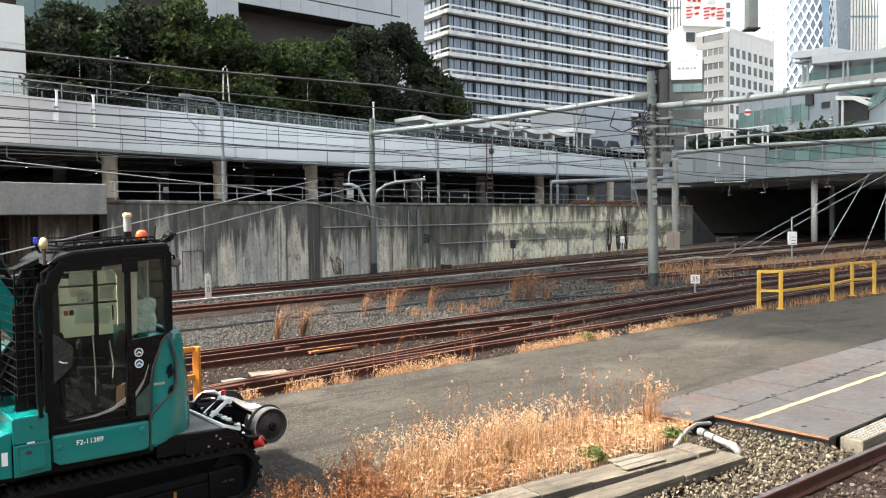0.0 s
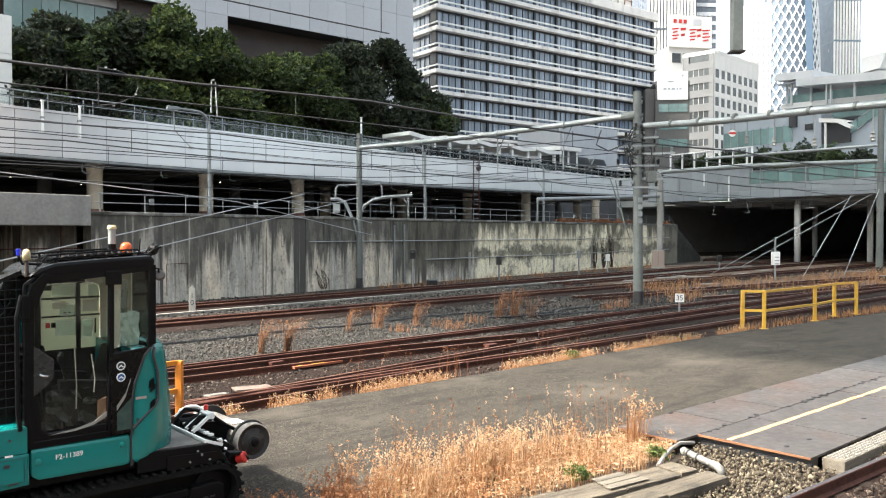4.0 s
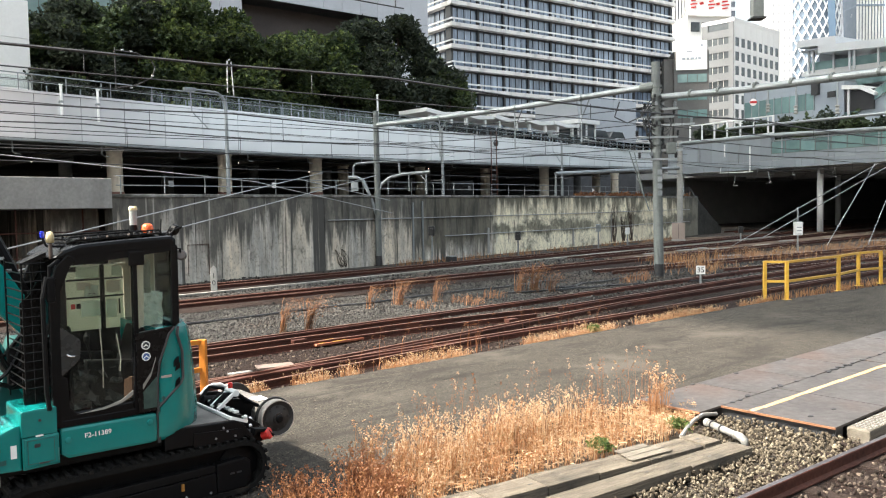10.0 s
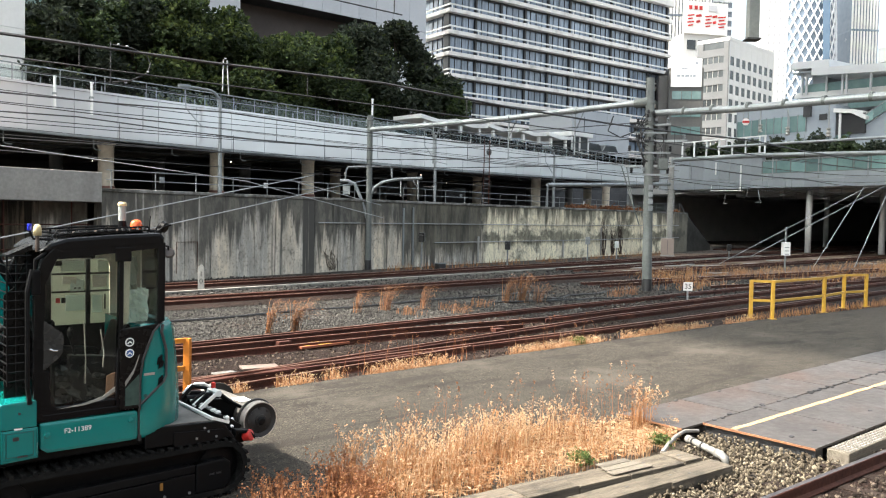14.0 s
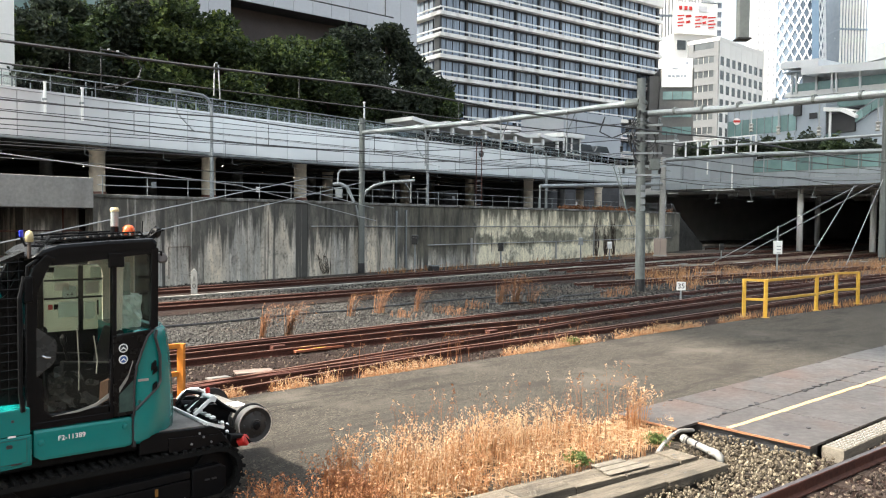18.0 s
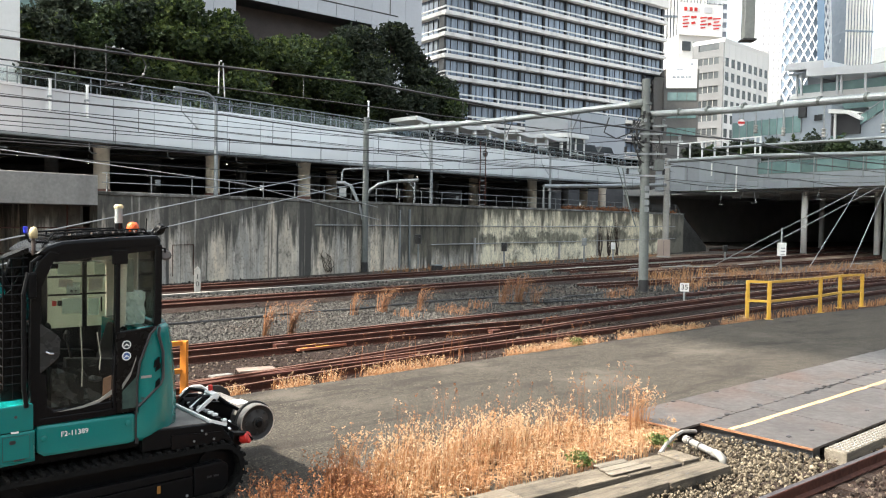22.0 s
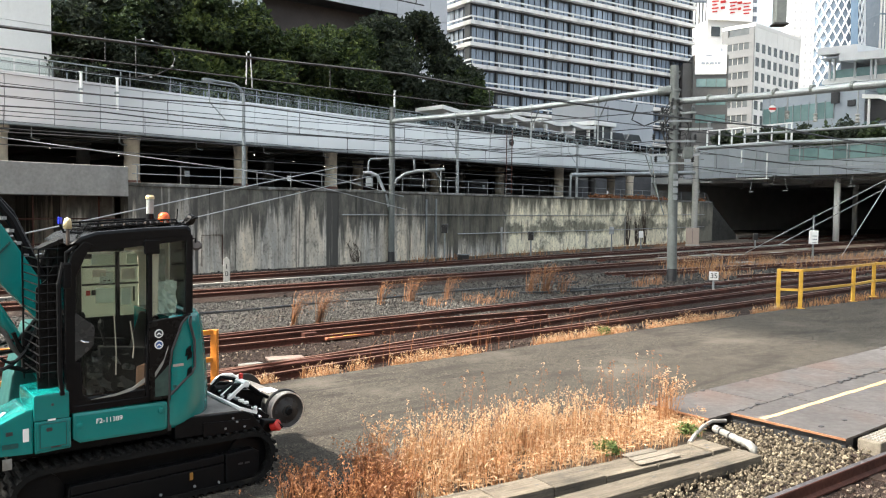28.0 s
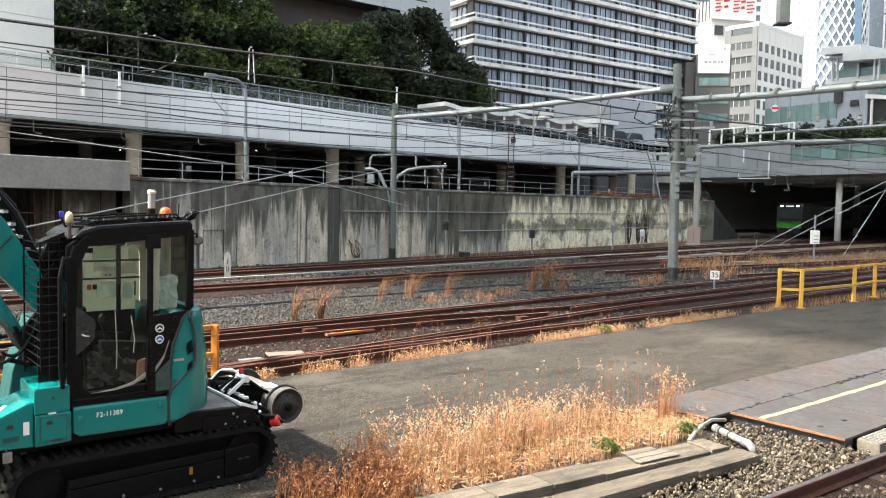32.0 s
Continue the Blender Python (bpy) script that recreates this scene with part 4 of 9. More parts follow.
for z in (1.3, 2.2):
    pr.tube([(-26, 0.3, z), (-0.3, 0.3, z)], 0.025, 6)
for i in range(11):
    pr.tube([(-25 + i * 2.4, 0.3, -0.1), (-25 + i * 2.4, 0.3, 3.04)], 0.03, 6)
part("pipe_rail", pr, M["rust"], girder)

ter = thing("terrace", "concrete terrace with painted shade under the elevated road", "terrace", WALL, kind="structure")
# Slab and walls carry the deep shade in their colour; the end screen is added.
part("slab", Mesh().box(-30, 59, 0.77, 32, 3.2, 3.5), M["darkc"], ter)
part("rear_wall", Mesh().box(-30, 75, 31, 32, 3.5, 6.2), M["shade_dark"], ter)
part("end_screen", Mesh().box(50, 86, 20, 20.5, -0.1, 6.25), M["shade_dark"], ter)

rl = thing("handrail", "galvanised steel handrail along the top of the retaining wall", "railing", WALL)
pm = Mesh().tube([(0, 0, 0), (0, 0, 0.74)], 0.021, 6).data("post", M["galv"])
for i in range(30):
    part("post", pm, None, rl, m=pose(0.6 + i * 1.9, 0.4, 3.6))
for z in (0.72, 0.36):
    part("rail", Mesh().tube([(0.4, 0.4, 3.6 + z), (57.5, 0.4, 3.6 + z)], 0.019, 6), M["galv"], rl)
rng = random.Random(31)
for i in range(4):
    part("sign_plate", Mesh().box(0, 0.22, -0.02, 0.0, 0.32, 0.56), M["white" if i % 2 else "galv"], rl, m=pose(rng.uniform(2, 55), 0.36, 3.6))

# ---- elevated road ----
VIA = pose(-19.25, 34.45, 0, 0, 0, 45.0)
via = thing("viaduct", "elevated road with a pale aluminium panel edge on round columns", "viaduct", VIA, kind="structure")


def edge_top(x):
    return 8.37 - 0.0171 * x


def edge_foot(x):
    return 6.28 - 0.020 * x + 0.00036 * x * x if x > 0 else 6.28 - 0.008 * x


def edge_strip(x0, x1, y0, y1, lo, hi):
    """A box along the road edge whose foot and head follow the slope of the road."""
    vs = [(x, y, h(x)) for x in (x0, x1) for y in (y0, y1) for h in (lo, hi)]
    return Mesh().add(vs, [(0, 1, 3, 2), (4, 6, 7, 5), (0, 4, 5, 1), (2, 3, 7, 6), (0, 2, 6, 4), (1, 5, 7, 3)])


def edge_mid(x):
    return (edge_top(x) + edge_foot(x)) / 2 - 0.05


for i in range(-11, 26):
    x0, x1 = i * 2.0 + 0.58, i * 2.0 + 2.555
    part("fascia_panel", edge_strip(x0, x1, 0, 0.08, edge_foot, lambda x: edge_mid(x) - 0.014), M["fascia"], via)
    part("fascia_panel", edge_strip(x0, x1, 0, 0.08, lambda x: edge_mid(x) + 0.014, lambda x: edge_top(x) - 0.12), M["fascia"], via)
    part("top_rail_base", edge_strip(x0, x1 + 0.02, -0.07, 0.5, lambda x: edge_top(x) - 0.108, edge_top), M["fascia"], via)
    part("lower_lip", edge_strip(x0, x1 + 0.02, -0.04, 0.5, lambda x: edge_foot(x) - 0.13, lambda x: edge_foot(x) - 0.025), M["galv"], via)
    part("backing", edge_strip(x0 - 0.01, x1 + 0.01, 0.083, 0.3, lambda x: edge_foot(x) - 0.02, lambda x: edge_top(x) - 0.13), M["dark"], via)
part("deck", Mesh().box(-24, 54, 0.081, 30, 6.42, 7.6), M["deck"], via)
# Unseen stretch of deck added to keep skylight off the walls below.
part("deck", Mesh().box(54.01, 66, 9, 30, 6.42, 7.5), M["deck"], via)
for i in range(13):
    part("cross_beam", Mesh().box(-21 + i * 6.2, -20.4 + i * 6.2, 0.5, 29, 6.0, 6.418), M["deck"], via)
COLS = [(-7.2, 2.5), (-1.1, 2.5), (4.98, 2.5), (11.07, 2.5), (17.17, 2.5), (23.3, 8.0), (30.7, 8.0), (36.0, 6.0), (39.8, 3.0), (51.2, 6.0), (57.2, 8.0)]
cm = Mesh().lathe([(0.40, 3.5), (0.38, 3.7), (0.38, 5.9), (0.46, 6.1), (0.46, 6.42)], 20).data("column", M["column"], True)
for sx, o in COLS:
    part("column", cm, None, via, m=pose(sx, o, 0))
cb = Mesh().lathe([(0.43, 3.5), (0.43, 3.95), (0.40, 3.97)], 20).data("column_base", M["brickred"], True)
for sx, o in COLS[:5]:
    part("column_base", cb, None, via, m=pose(sx, o, 0))
# Rear columns share the front concrete; their shade is put into this darker copy.
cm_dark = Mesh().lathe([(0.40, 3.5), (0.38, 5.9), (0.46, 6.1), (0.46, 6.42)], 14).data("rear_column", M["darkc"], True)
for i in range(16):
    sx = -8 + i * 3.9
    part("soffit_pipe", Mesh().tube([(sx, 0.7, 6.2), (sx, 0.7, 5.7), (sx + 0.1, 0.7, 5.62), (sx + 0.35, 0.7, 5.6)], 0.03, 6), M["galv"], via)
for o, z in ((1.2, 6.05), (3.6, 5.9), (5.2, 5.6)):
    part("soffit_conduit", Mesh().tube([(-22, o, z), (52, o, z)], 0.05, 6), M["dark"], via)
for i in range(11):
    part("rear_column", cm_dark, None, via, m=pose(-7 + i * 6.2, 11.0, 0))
for i in range(9):
    part("lamp", Mesh().box(-0.03, 0.03, -0.03, 0.03, 0, 0.03), M["tube"], via, m=pose(-2 + i * 5.3, 6.0 + (i % 3) * 4, 5.85))
    part("lamp_bracket", Mesh().box(-0.03, 0.03, -0.03, 0.03, 0.061, 0.6), M["dark"], via, m=pose(-2 + i * 5.3, 6.0 + (i % 3) * 4, 5.85))

bal = thing("balustrade", "glass balustrade with steel posts along the elevated road", "railing", VIA)
bp = Mesh().box(-0.016, 0.016, -0.02, 0.02, 0, 0.72).data("post", M["galv"])
gp = Mesh().box(0.04, 0.96, -0.008, 0.008, 0.06, 0.62).data("pane", M["railglass"])
for i in range(-22, 52):
    if i % 2 == 0:
        part("post", bp, None, bal, m=pose(i, 0.12, edge_top(i)))
    part("pane", gp, None, bal, m=pose(i, 0.12, edge_top(i), 0, 0.98)).visible_shadow = False
for h, r, o in ((0.74, 0.03, 0.12), (0.40, 0.016, 0.06)):
    part("top_rail" if h > 0.5 else "middle_rail", Mesh().tube([(-22, o, edge_top(-22) + h), (52, o, edge_top(52) + h)], r, 8), M["galv"], bal)
rng = random.Random(71)
for i in range(46):
    x = rng.uniform(0, 44)
    part("rear_post", Mesh().box(x, x + 0.05, 1.4, 1.45, 7.61, edge_top(x) + rng.choice((0.5, 0.75, 0.9))), M["galv"], bal)

for sx, z0, z1 in ((1.68, 7.3, 8.7), (3.3, 7.15, 8.6), (20.0, 8.0, 9.8), (-4.2, 7.4, 8.8)):
    t = thing("vent_pipe", "slim white pipe fixed to the edge of the road", "pipe", VIA, group="pipes on the road edge")
    part("pipe", Mesh().tube([(sx, -0.14, z0), (sx, -0.14, z1)], 0.06, 10), M["white"], t)
    part("cap", Mesh().tube([(sx, -0.14, z1), (sx, -0.14, z1 + 0.06)], 0.085, 10), M["white"], t)
    part("clamp", Mesh().box(sx - 0.08, sx + 0.08, -0.2, -0.002, 7.9 if z0 < 7.9 else 8.05, 8.0 if z0 < 7.9 else 8.15), M["galv"], t)

d = thing("round_sign", "round dark disc fixed to the pale road edge", "sign", VIA)
part("disc", Mesh().lathe([(0.24, 0), (0.24, 0.05)], 20, m=pose(30.75, -0.006, 7.4, 90)), M["dark"], d)


def gooseneck(sx, base, top, reach):
    """Street lamp on the wall top whose arm bends over towards the tracks."""
    t = thing("street_lamp", "grey steel street lamp with a bent-over arm above the retaining wall", "street lamp", VIA, group="lamps along the road")
    part("base_plate", Mesh().box(sx - 0.16, sx + 0.16, -1.16, -0.84, base, base + 0.05), M["galv"], t)
    part("pole", Mesh().tube([(sx, -1, base + 0.05), (sx, -1, (base + top) / 2)], 0.11, 10, 0.095), M["galv"], t)
    pts = [(sx, -1, (base + top) / 2)]
    for i in range(9):
        a = math.pi / 2 * i / 8
        pts.append((sx - 0.7 * (1 - math.cos(a)), -1, top - 0.75 + 0.7 * math.sin(a)))
    pts.append((sx - reach, -1, top - 0.02))
    part("arm", Mesh().tube(pts, 0.085, 10, 0.06), M["galv"], t)
    hd = Mesh().box(sx - reach - 0.55, sx - reach + 0.05, -1.12, -0.88, top - 0.12, top + 0.06, bev=0.04)
    part("head", hd, M["galv"], t)
    part("brace", Mesh().tube([(sx - reach - 0.2, -1, top - 0.1), (sx - reach - 0.15, -1, top - 1.1), (sx - reach + 0.7, -1, top - 1.9)], 0.03, 6), M["galv"], t)
    return t


gooseneck(9.36, 3.6, 8.95, 1.7)
gooseneck(24.57, 3.6, 8.35, 0.8)
gooseneck(37.0, 3.6, 8.1, 0.9)

# shelters on the far end of the road
lad = thing("ladder", "rusty steel ladder fixed to the edge of the elevated road", "ladder", VIA)
for sx in (29.9, 30.45):
    part("stile", Mesh().tube([(sx, -0.35, 3.6), (sx, -0.35, 8.2)], 0.035, 6), M["rust"], lad)
for i in range(13):
    part("rung", Mesh().tube([(29.9, -0.35, 3.8 + i * 0.33), (30.45, -0.35, 3.8 + i * 0.33)], 0.02, 5), M["galv"], lad)
for k, sx in enumerate((25.0, 28.4, 31.8, 35.2, 38.6)):
    t = thing("canopy", "small white sloping canopy on posts above the elevated road", "canopy", VIA, group="canopies on the road")
    part("roof", Mesh().prism([(sx - 0.1, 9.30), (sx + 1.5, 9.08), (sx + 3.1, 9.20), (sx + 3.1, 9.44), (sx + 1.5, 9.36), (sx - 0.1, 9.56)], 0.8, 3.6), M["white"], t)
    for a in (0.4, 2.3):
        part("post", Mesh().box(sx + a, sx + a + 0.2, 0.95, 1.15, 7.6, 9.12), M["white"], t)
t = thing("guard_booth", "small white booth with a flat roof on the elevated road", "booth", VIA)
part("body", Mesh().box(42.2, 44.6, 1.4, 3.4, 7.6, 9.6), M["winglass"], t)
part("roof", Mesh().box(41.9, 44.9, 1.1, 3.7, 9.602, 9.95, bev=0.05), M["white"], t)
for a in (42.2, 43.3, 44.5):
    part("post", Mesh().box(a, a + 0.12, 1.3, 1.398, 7.6, 9.6), M["white"], t)
for k, (sx, col) in enumerate(((46.0, "dark"), (48.5, "panel_grey"))):
    t = thing("parked_car", "dark car parked on the elevated road", "car", VIA, group="cars on the road")
    part("body", Mesh().prism([(sx - 2.0, 7.9), (sx + 2.0, 7.9), (sx + 2.0, 8.75), (sx - 2.0, 8.7)], 1.6, 3.3, bev=0.12), M[col], t)
    part("cabin", Mesh().prism([(sx - 1.3, 8.7), (sx + 1.2, 8.7), (sx + 0.7, 9.3), (sx - 0.8, 9.3)], 1.7, 3.2, bev=0.08), M["winglass"], t)
    for a in (-1.25, 1.25):
        for y in (1.62, 3.1):
            part("wheel", Mesh().lathe([(0.31, 0), (0.31, 0.18)], 14, m=pose(sx + a, y + 0.19, 7.91, 90)), M["rubber"], t)

# ---- bridge over the tracks ----
BR = pose(24.8, 89, 0, 0, 0, -58)
br = thing("bridge", "grey panelled station bridge crossing over the tracks", "bridge", BR, kind="structure")
part("deck", Mesh().box(-20, 60, 40.1, 135, 6.32, 7.4), M["underdeck"], br)
part("deck", Mesh().box(-2, 50, 0.1, 40, 6.32, 7.4), M["underdeck"], br)
# Unseen deck piece added to block skylight under the bridge.
part("deck", Mesh().box(-20, -2.31, 12, 40, 6.32, 7.2), M["underdeck"], br)
pm1 = Mesh().box(0.01, 1.99, 0, 0.098, 6.25, 7.0).data("panel", M["panel_pale"])
for i in range(-1, 25):
    part("panel", pm1, None, br, m=pose(i * 2.0, 0, 0))
    cut = 1.99 if i != 5 else 1.24
    part("panel", Mesh().box(0.01, cut, 0, 0.098, 7.02, 9.75 if i < 6 else 7.65), M["panel_pale"], br, m=pose(i * 2.0, 0, 0))
part("panel", Mesh().box(11.26, 11.99, 0, 0.098, 7.02, 7.65), M["panel_pale"], br)
part("parapet_core", Mesh().box(-2, 11.24, 0.1, 0.5, 7.4, 9.73), M["panel_pale"], br)
part("planter", Mesh().box(12, 50, 0.3, 8, 7.4, 7.74), M["darkc"], br)
gg = Mesh().box(0.05, 1.53, 0.05, 0.09, 7.72, 8.86).data("glass_pane", M["greenglass"])
for i in range(24):
    part("glass_pane", gg, None, br, m=pose(11.3 + i * 1.58, 0, 0))
    part("glass_post", Mesh().box(-0.045, 0.045, 0.02, 0.12, 7.66, 8.9), M["poleg"], br, m=pose(11.3 + i * 1.58, 0, 0))
part("glass_rail", Mesh().box(11.26, 50, 0.0, 0.14, 8.9, 9.02), M["galv"], br)
part("glass_sill", Mesh().box(11.26, 50, -0.02, 0.14, 7.652, 7.71), M["poleg"], br)
# pipes on the parapet and a frame hung under its edge
for sx, z0, z1 in ((5.7, 7.75, 9.05), (8.85, 6.05, 8.62)):
    part("drain_pipe", Mesh().tube([(sx, -0.07, z0), (sx, -0.07, z1)], 0.075, 8), M["white"], br)
hf = Mesh()
hf.tube([(5.1, -0.1, 6.08), (9.2, -0.1, 6.02)], 0.05, 6)
hf.tube([(5.2, -0.1, 6.08), (5.2, -0.1, 6.62)], 0.03, 6)
hf.tube([(5.2, -0.1, 6.62), (5.2, 0.0, 6.62)], 0.03, 6)
part("hung_frame", hf, M["white"], br)
for sx, dz, lean in ((6.6, 1.6, 0.25), (9.3, 0.9, 0.2), (10.9, 1.5, -0.3), (13.4, 0.8, 0.2), (17.6, 1.2, 0.3)):
    part("wire_hanger", Mesh().tube([(sx + lean, 0.35, 6.32), (sx, 0.35, 6.3 - dz * 0.8), (sx - lean * 0.6, 0.35, 6.32 - dz), (sx + lean * 1.6, 0.35, 6.34 - dz)], 0.04, 6), M["galv"], br)
part("left_return", Mesh().box(-2.3, -2.0, 0, 40, 6.25, 9.55), M["panel_pale"], br)
cmb = Mesh().lathe([(0.30, -0.16), (0.30, 6.3)], 16).data("column", M["white"], True)
for i, (sx, o) in enumerate([(-1.2, 1.0), (14.6, 3), (18.5, 9), (22.2, 14), (27, 3), (34, 3), (5.5, 20), (12, 30), (20, 34)]):
    part("column", cmb, None, br, m=pose(sx, o, 0))
for i in range(5):
    part("ceiling_beam", Mesh().box(-1.9, 50, 4 + i * 9, 4.7 + i * 9, 5.85, 6.318), M["underdeck"], br)
part("far_closing_wall", Mesh().box(-20, 60, 132, 133, -0.4, 6.4), M["underdeck"], br)
part("end_wall", Mesh().box(-20.0, -19.4, 0.5, 133, -0.4, 7.2), M["underdeck"], br)
part("side_wall", Mesh().box(50.2, 50.9, 3, 133, -0.4, 6.4), M["underdeck"], br)
for i in range(10):
    part("ceiling_lamp", Mesh().box(2 + (i % 5) * 8, 3.6 + (i % 5) * 8, 22 + (i // 5) * 18, 22.16 + (i // 5) * 18, 6.16, 6.2), M["station_lamp"], br)
    part("lamp_hanger", Mesh().box(2.7 + (i % 5) * 8, 2.8 + (i % 5) * 8, 22.04 + (i // 5) * 18, 22.1 + (i // 5) * 18, 6.201, 6.32), M["dark"], br)
rng = random.Random(19)
for i in range(14):
    sx, o, d = rng.uniform(0, 26), rng.uniform(1.0, 7), rng.uniform(0.4, 1.1)
    part("wire_hanger", Mesh().tube([(sx, o, 6.32), (sx, o, 6.3 - d), (sx + rng.choice((-0.5, 0.5)), o, 6.2 - d)], 0.04, 5), M["galv"], br)
part("service_pipe", Mesh().tube([(-2, 0.9, 6.05), (30, 0.9, 6.05)], 0.07, 8), M["galv"], br)
fr = thing("planter_frame", "white square frame railing round a planted terrace", "railing", BR)
for i in range(7):
    a = 0.1 + i * 1.68
    part("post", Mesh().box(a - 0.07, a + 0.07, 0.93, 1.07, 7.4, 11.5), M["white"], fr)
part("corner_post", Mesh().box(10.72, 10.86, 0.93, 1.07, 7.4, 11.5), M["white"], fr)
part("top_rail", Mesh().box(0.03, 10.9, 0.96, 1.04, 11.502, 11.62), M["white"], fr)
part("foot_rail", Mesh().box(0.03, 10.9, 0.9, 0.928, 9.76, 9.9), M["white"], fr)

# platform ends under the bridge
for k, (a, o) in enumerate(((11.5, 26.0), (22.5, 30.0))):
    pf = thing("station_platform", "concrete platform end in the dark under the bridge", "platform", BR, kind="structure")
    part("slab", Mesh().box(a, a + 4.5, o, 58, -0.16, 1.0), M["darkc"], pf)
    part("edge", Mesh().box(a - 0.06, a + 4.56, o - 0.06, 58, 1.002, 1.1), M["concrete"], pf)
# stair down from the terrace beside the wall end
st = thing("steel_stair", "grey steel stair with handrails down from the terrace", "stairs", WALL)
for i in range(18):
    part("tread", Mesh().box(58.4 + i * 0.27, 58.7 + i * 0.27, 1.0, 1.9, 3.45 - i * 0.19, 3.49 - i * 0.19), M["galv"], st)
for y in (1.0, 1.9):
    part("stringer", Mesh().beam((58.3, y, 3.4), (63.3, y, -0.1), 0.05, 0.22), M["galv"], st)
    part("handrail", Mesh().tube([(58.3, y, 4.5), (58.9, y, 4.4), (63.3, y, 1.0), (63.3, y, -0.1)], 0.028, 6), M["galv"], st)
    for i in range(5):
        part("baluster", Mesh().tube([(58.6 + i * 1.0, y, 3.2 - i * 0.7), (58.6 + i * 1.0, y, 4.5 - i * 0.72)], 0.02, 5), M["galv"], st)
part("landing", Mesh().box(57.6, 58.4, 0.8, 2.0, 3.4, 3.5), M["galv"], st)


# ---- city buildings ----
GB = pose(-3.3, 85, 0, 0, 0, 40)
gb = thing("department_building", "large grey panelled building with a dark recessed base", "building", GB)
part("body", Mesh().box(-90, -0.05, 2.6, 40, -0.1, 48), M["stone_dark"], gb)
pg = Mesh().box(0.015, 2.085, 0, 0.12, 0.015, 3.485).data("panel", M["panel_grey"])
for i in range(30):
    for j in range(-1, 4):
        part("panel", pg, None, gb, m=pose(-2.1 - i * 2.1, 0, 22.3 + j * 3.5)) if (j >= 0 or 10 <= i < 13) else None
for i in range(3):
    for j in range(5):
        part("panel", pg, None, gb, m=pose(-2.1 - i * 2.1, 0, 22.3 - (j + 1) * 3.5))
part("backing", Mesh().box(-66, -0.02, 0.13, 2.59, 22.31, 47.9), M["dark"], gb)
part("corner_backing", Mesh().box(-6.25, -0.02, 0.13, 2.59, 4.8, 22.3), M["dark"], gb)
part("side_cladding", Mesh().box(-0.015, 0.1, 0.0, 40, -0.1, 48), M["panel_grey"], gb)
part("upper_cladding", Mesh().box(-66, -0.02, 0.0, 0.12, 36.4, 48), M["panel_grey"], gb)
for i in range(9):
    part("window", Mesh().box(-38.6 + i * 1.35, -37.3 + i * 1.35, 1.9, 2.0, 14.5, 21.6), M["greenglass"], gb)
part("window_lintel", Mesh().box(-39, -26, 1.6, 2.58, 21.62, 22.28), M["panel_grey"], gb)
part("stone_pier", Mesh().box(-30.2, -26.6, 1.0, 2.58, 8, 22.28), M["stone_dark"], gb)

wk = thing("white_annex", "plain white panelled block standing on the elevated road", "building", pose(-21.34, 39.3, 0, 0, 0, 45))
for z0, z1 in ((7.6, 9.2), (9.22, 11.6), (11.62, 13.5)):
    for i in range(4):
        part("panel", Mesh().box(-2.5 * (i + 1) + 0.01, -2.5 * i - 0.01, 0, 3.5, z0, z1), M["white"], wk)

# banded hotel
HT = pose(-0.9, 125, 0, 0, 0, 36.9)
ht = thing("hotel_building", "long office block with pale concrete bands and dark ribbon windows", "building", HT)
BAY, FL, Z0 = 5.3, 3.35, 11.1
part("core", Mesh().box(1.2, 51.8, 1.6, 26, -0.1, 45.0), M["dark"], ht)
wm = Mesh().box(0.12, BAY - 0.12, 0.55, 0.68, 0.76, 3.44).data("window", M["hotelglass"])
mu = Mesh().box(-0.035, 0.035, 0.44, 0.548, 0.76, 3.44).data("mullion", M["dark"])
rng = random.Random(12)
for k in range(10):
    z = Z0 + k * FL
    part("floor_band", Mesh().box(-0.6, 53.6, -0.6, 0.54, z + 0.12, z + 0.74, bev=0.05), M["hotelband"], ht)
    part("rail_bar", Mesh().box(-0.5, 53.5, -0.5, -0.34, z + 1.22, z + 1.46), M["white"], ht)
    part("side_band", Mesh().box(-0.6, 0.54, 0.56, 27, z + 0.12, z + 0.73), M["hotelband"], ht)
    part("side_bar", Mesh().box(-0.5, -0.34, -0.33, 27, z + 1.22, z + 1.44), M["white"], ht)
    for i in range(10):
        w = part("window", wm, None, ht, m=pose(i * BAY, 0, z))
        for j in range(1, 4):
            part("mullion", mu, None, w, m=pose(j * BAY / 4, 0, 0))
    # Dark strip standing in for the shade under the floor band above.
    part("head_shade", Mesh().box(0.1, 52.9, 0.3, 0.44, z + 3.2, z + 3.46), M["dark"], ht)
    for i in range(5):
        w = part("window", wm, None, ht, m=pose(0, 1.7 + (i + 1) * 5.1, z, 0, 0, -90))
        for j in range(1, 4):
            part("mullion", mu, None, w, m=pose(j * BAY / 4, 0, 0))
for i in range(11):
    part("pier", Mesh().box(i * BAY - 0.2, i * BAY + 0.2, 0.2, 1.6, -0.1, 44.6), M["dark"], ht)
    for k in range(10):
        part("rail_post", Mesh().box(i * BAY - 0.06, i * BAY + 0.06, -0.5, -0.36, Z0 + k * FL + 0.74, Z0 + k * FL + 1.22), M["white"], ht)
part("roof_band", Mesh().box(-0.8, 53.8, -0.8, 27, 44.5, 46.0, bev=0.08), M["hotelband"], ht)
scf = Mesh()
for i in range(13):
    scf.box(26 + i * 2, 26.12 + i * 2, 3, 3.12, 46, 51)
for z in (47.2, 48.6, 50, 51):
    scf.box(26, 50.1, 3, 3.12, z - 0.08, z)
part("roof_scaffold", scf, M["platerim"], ht, "rust-coloured roof screen frame")
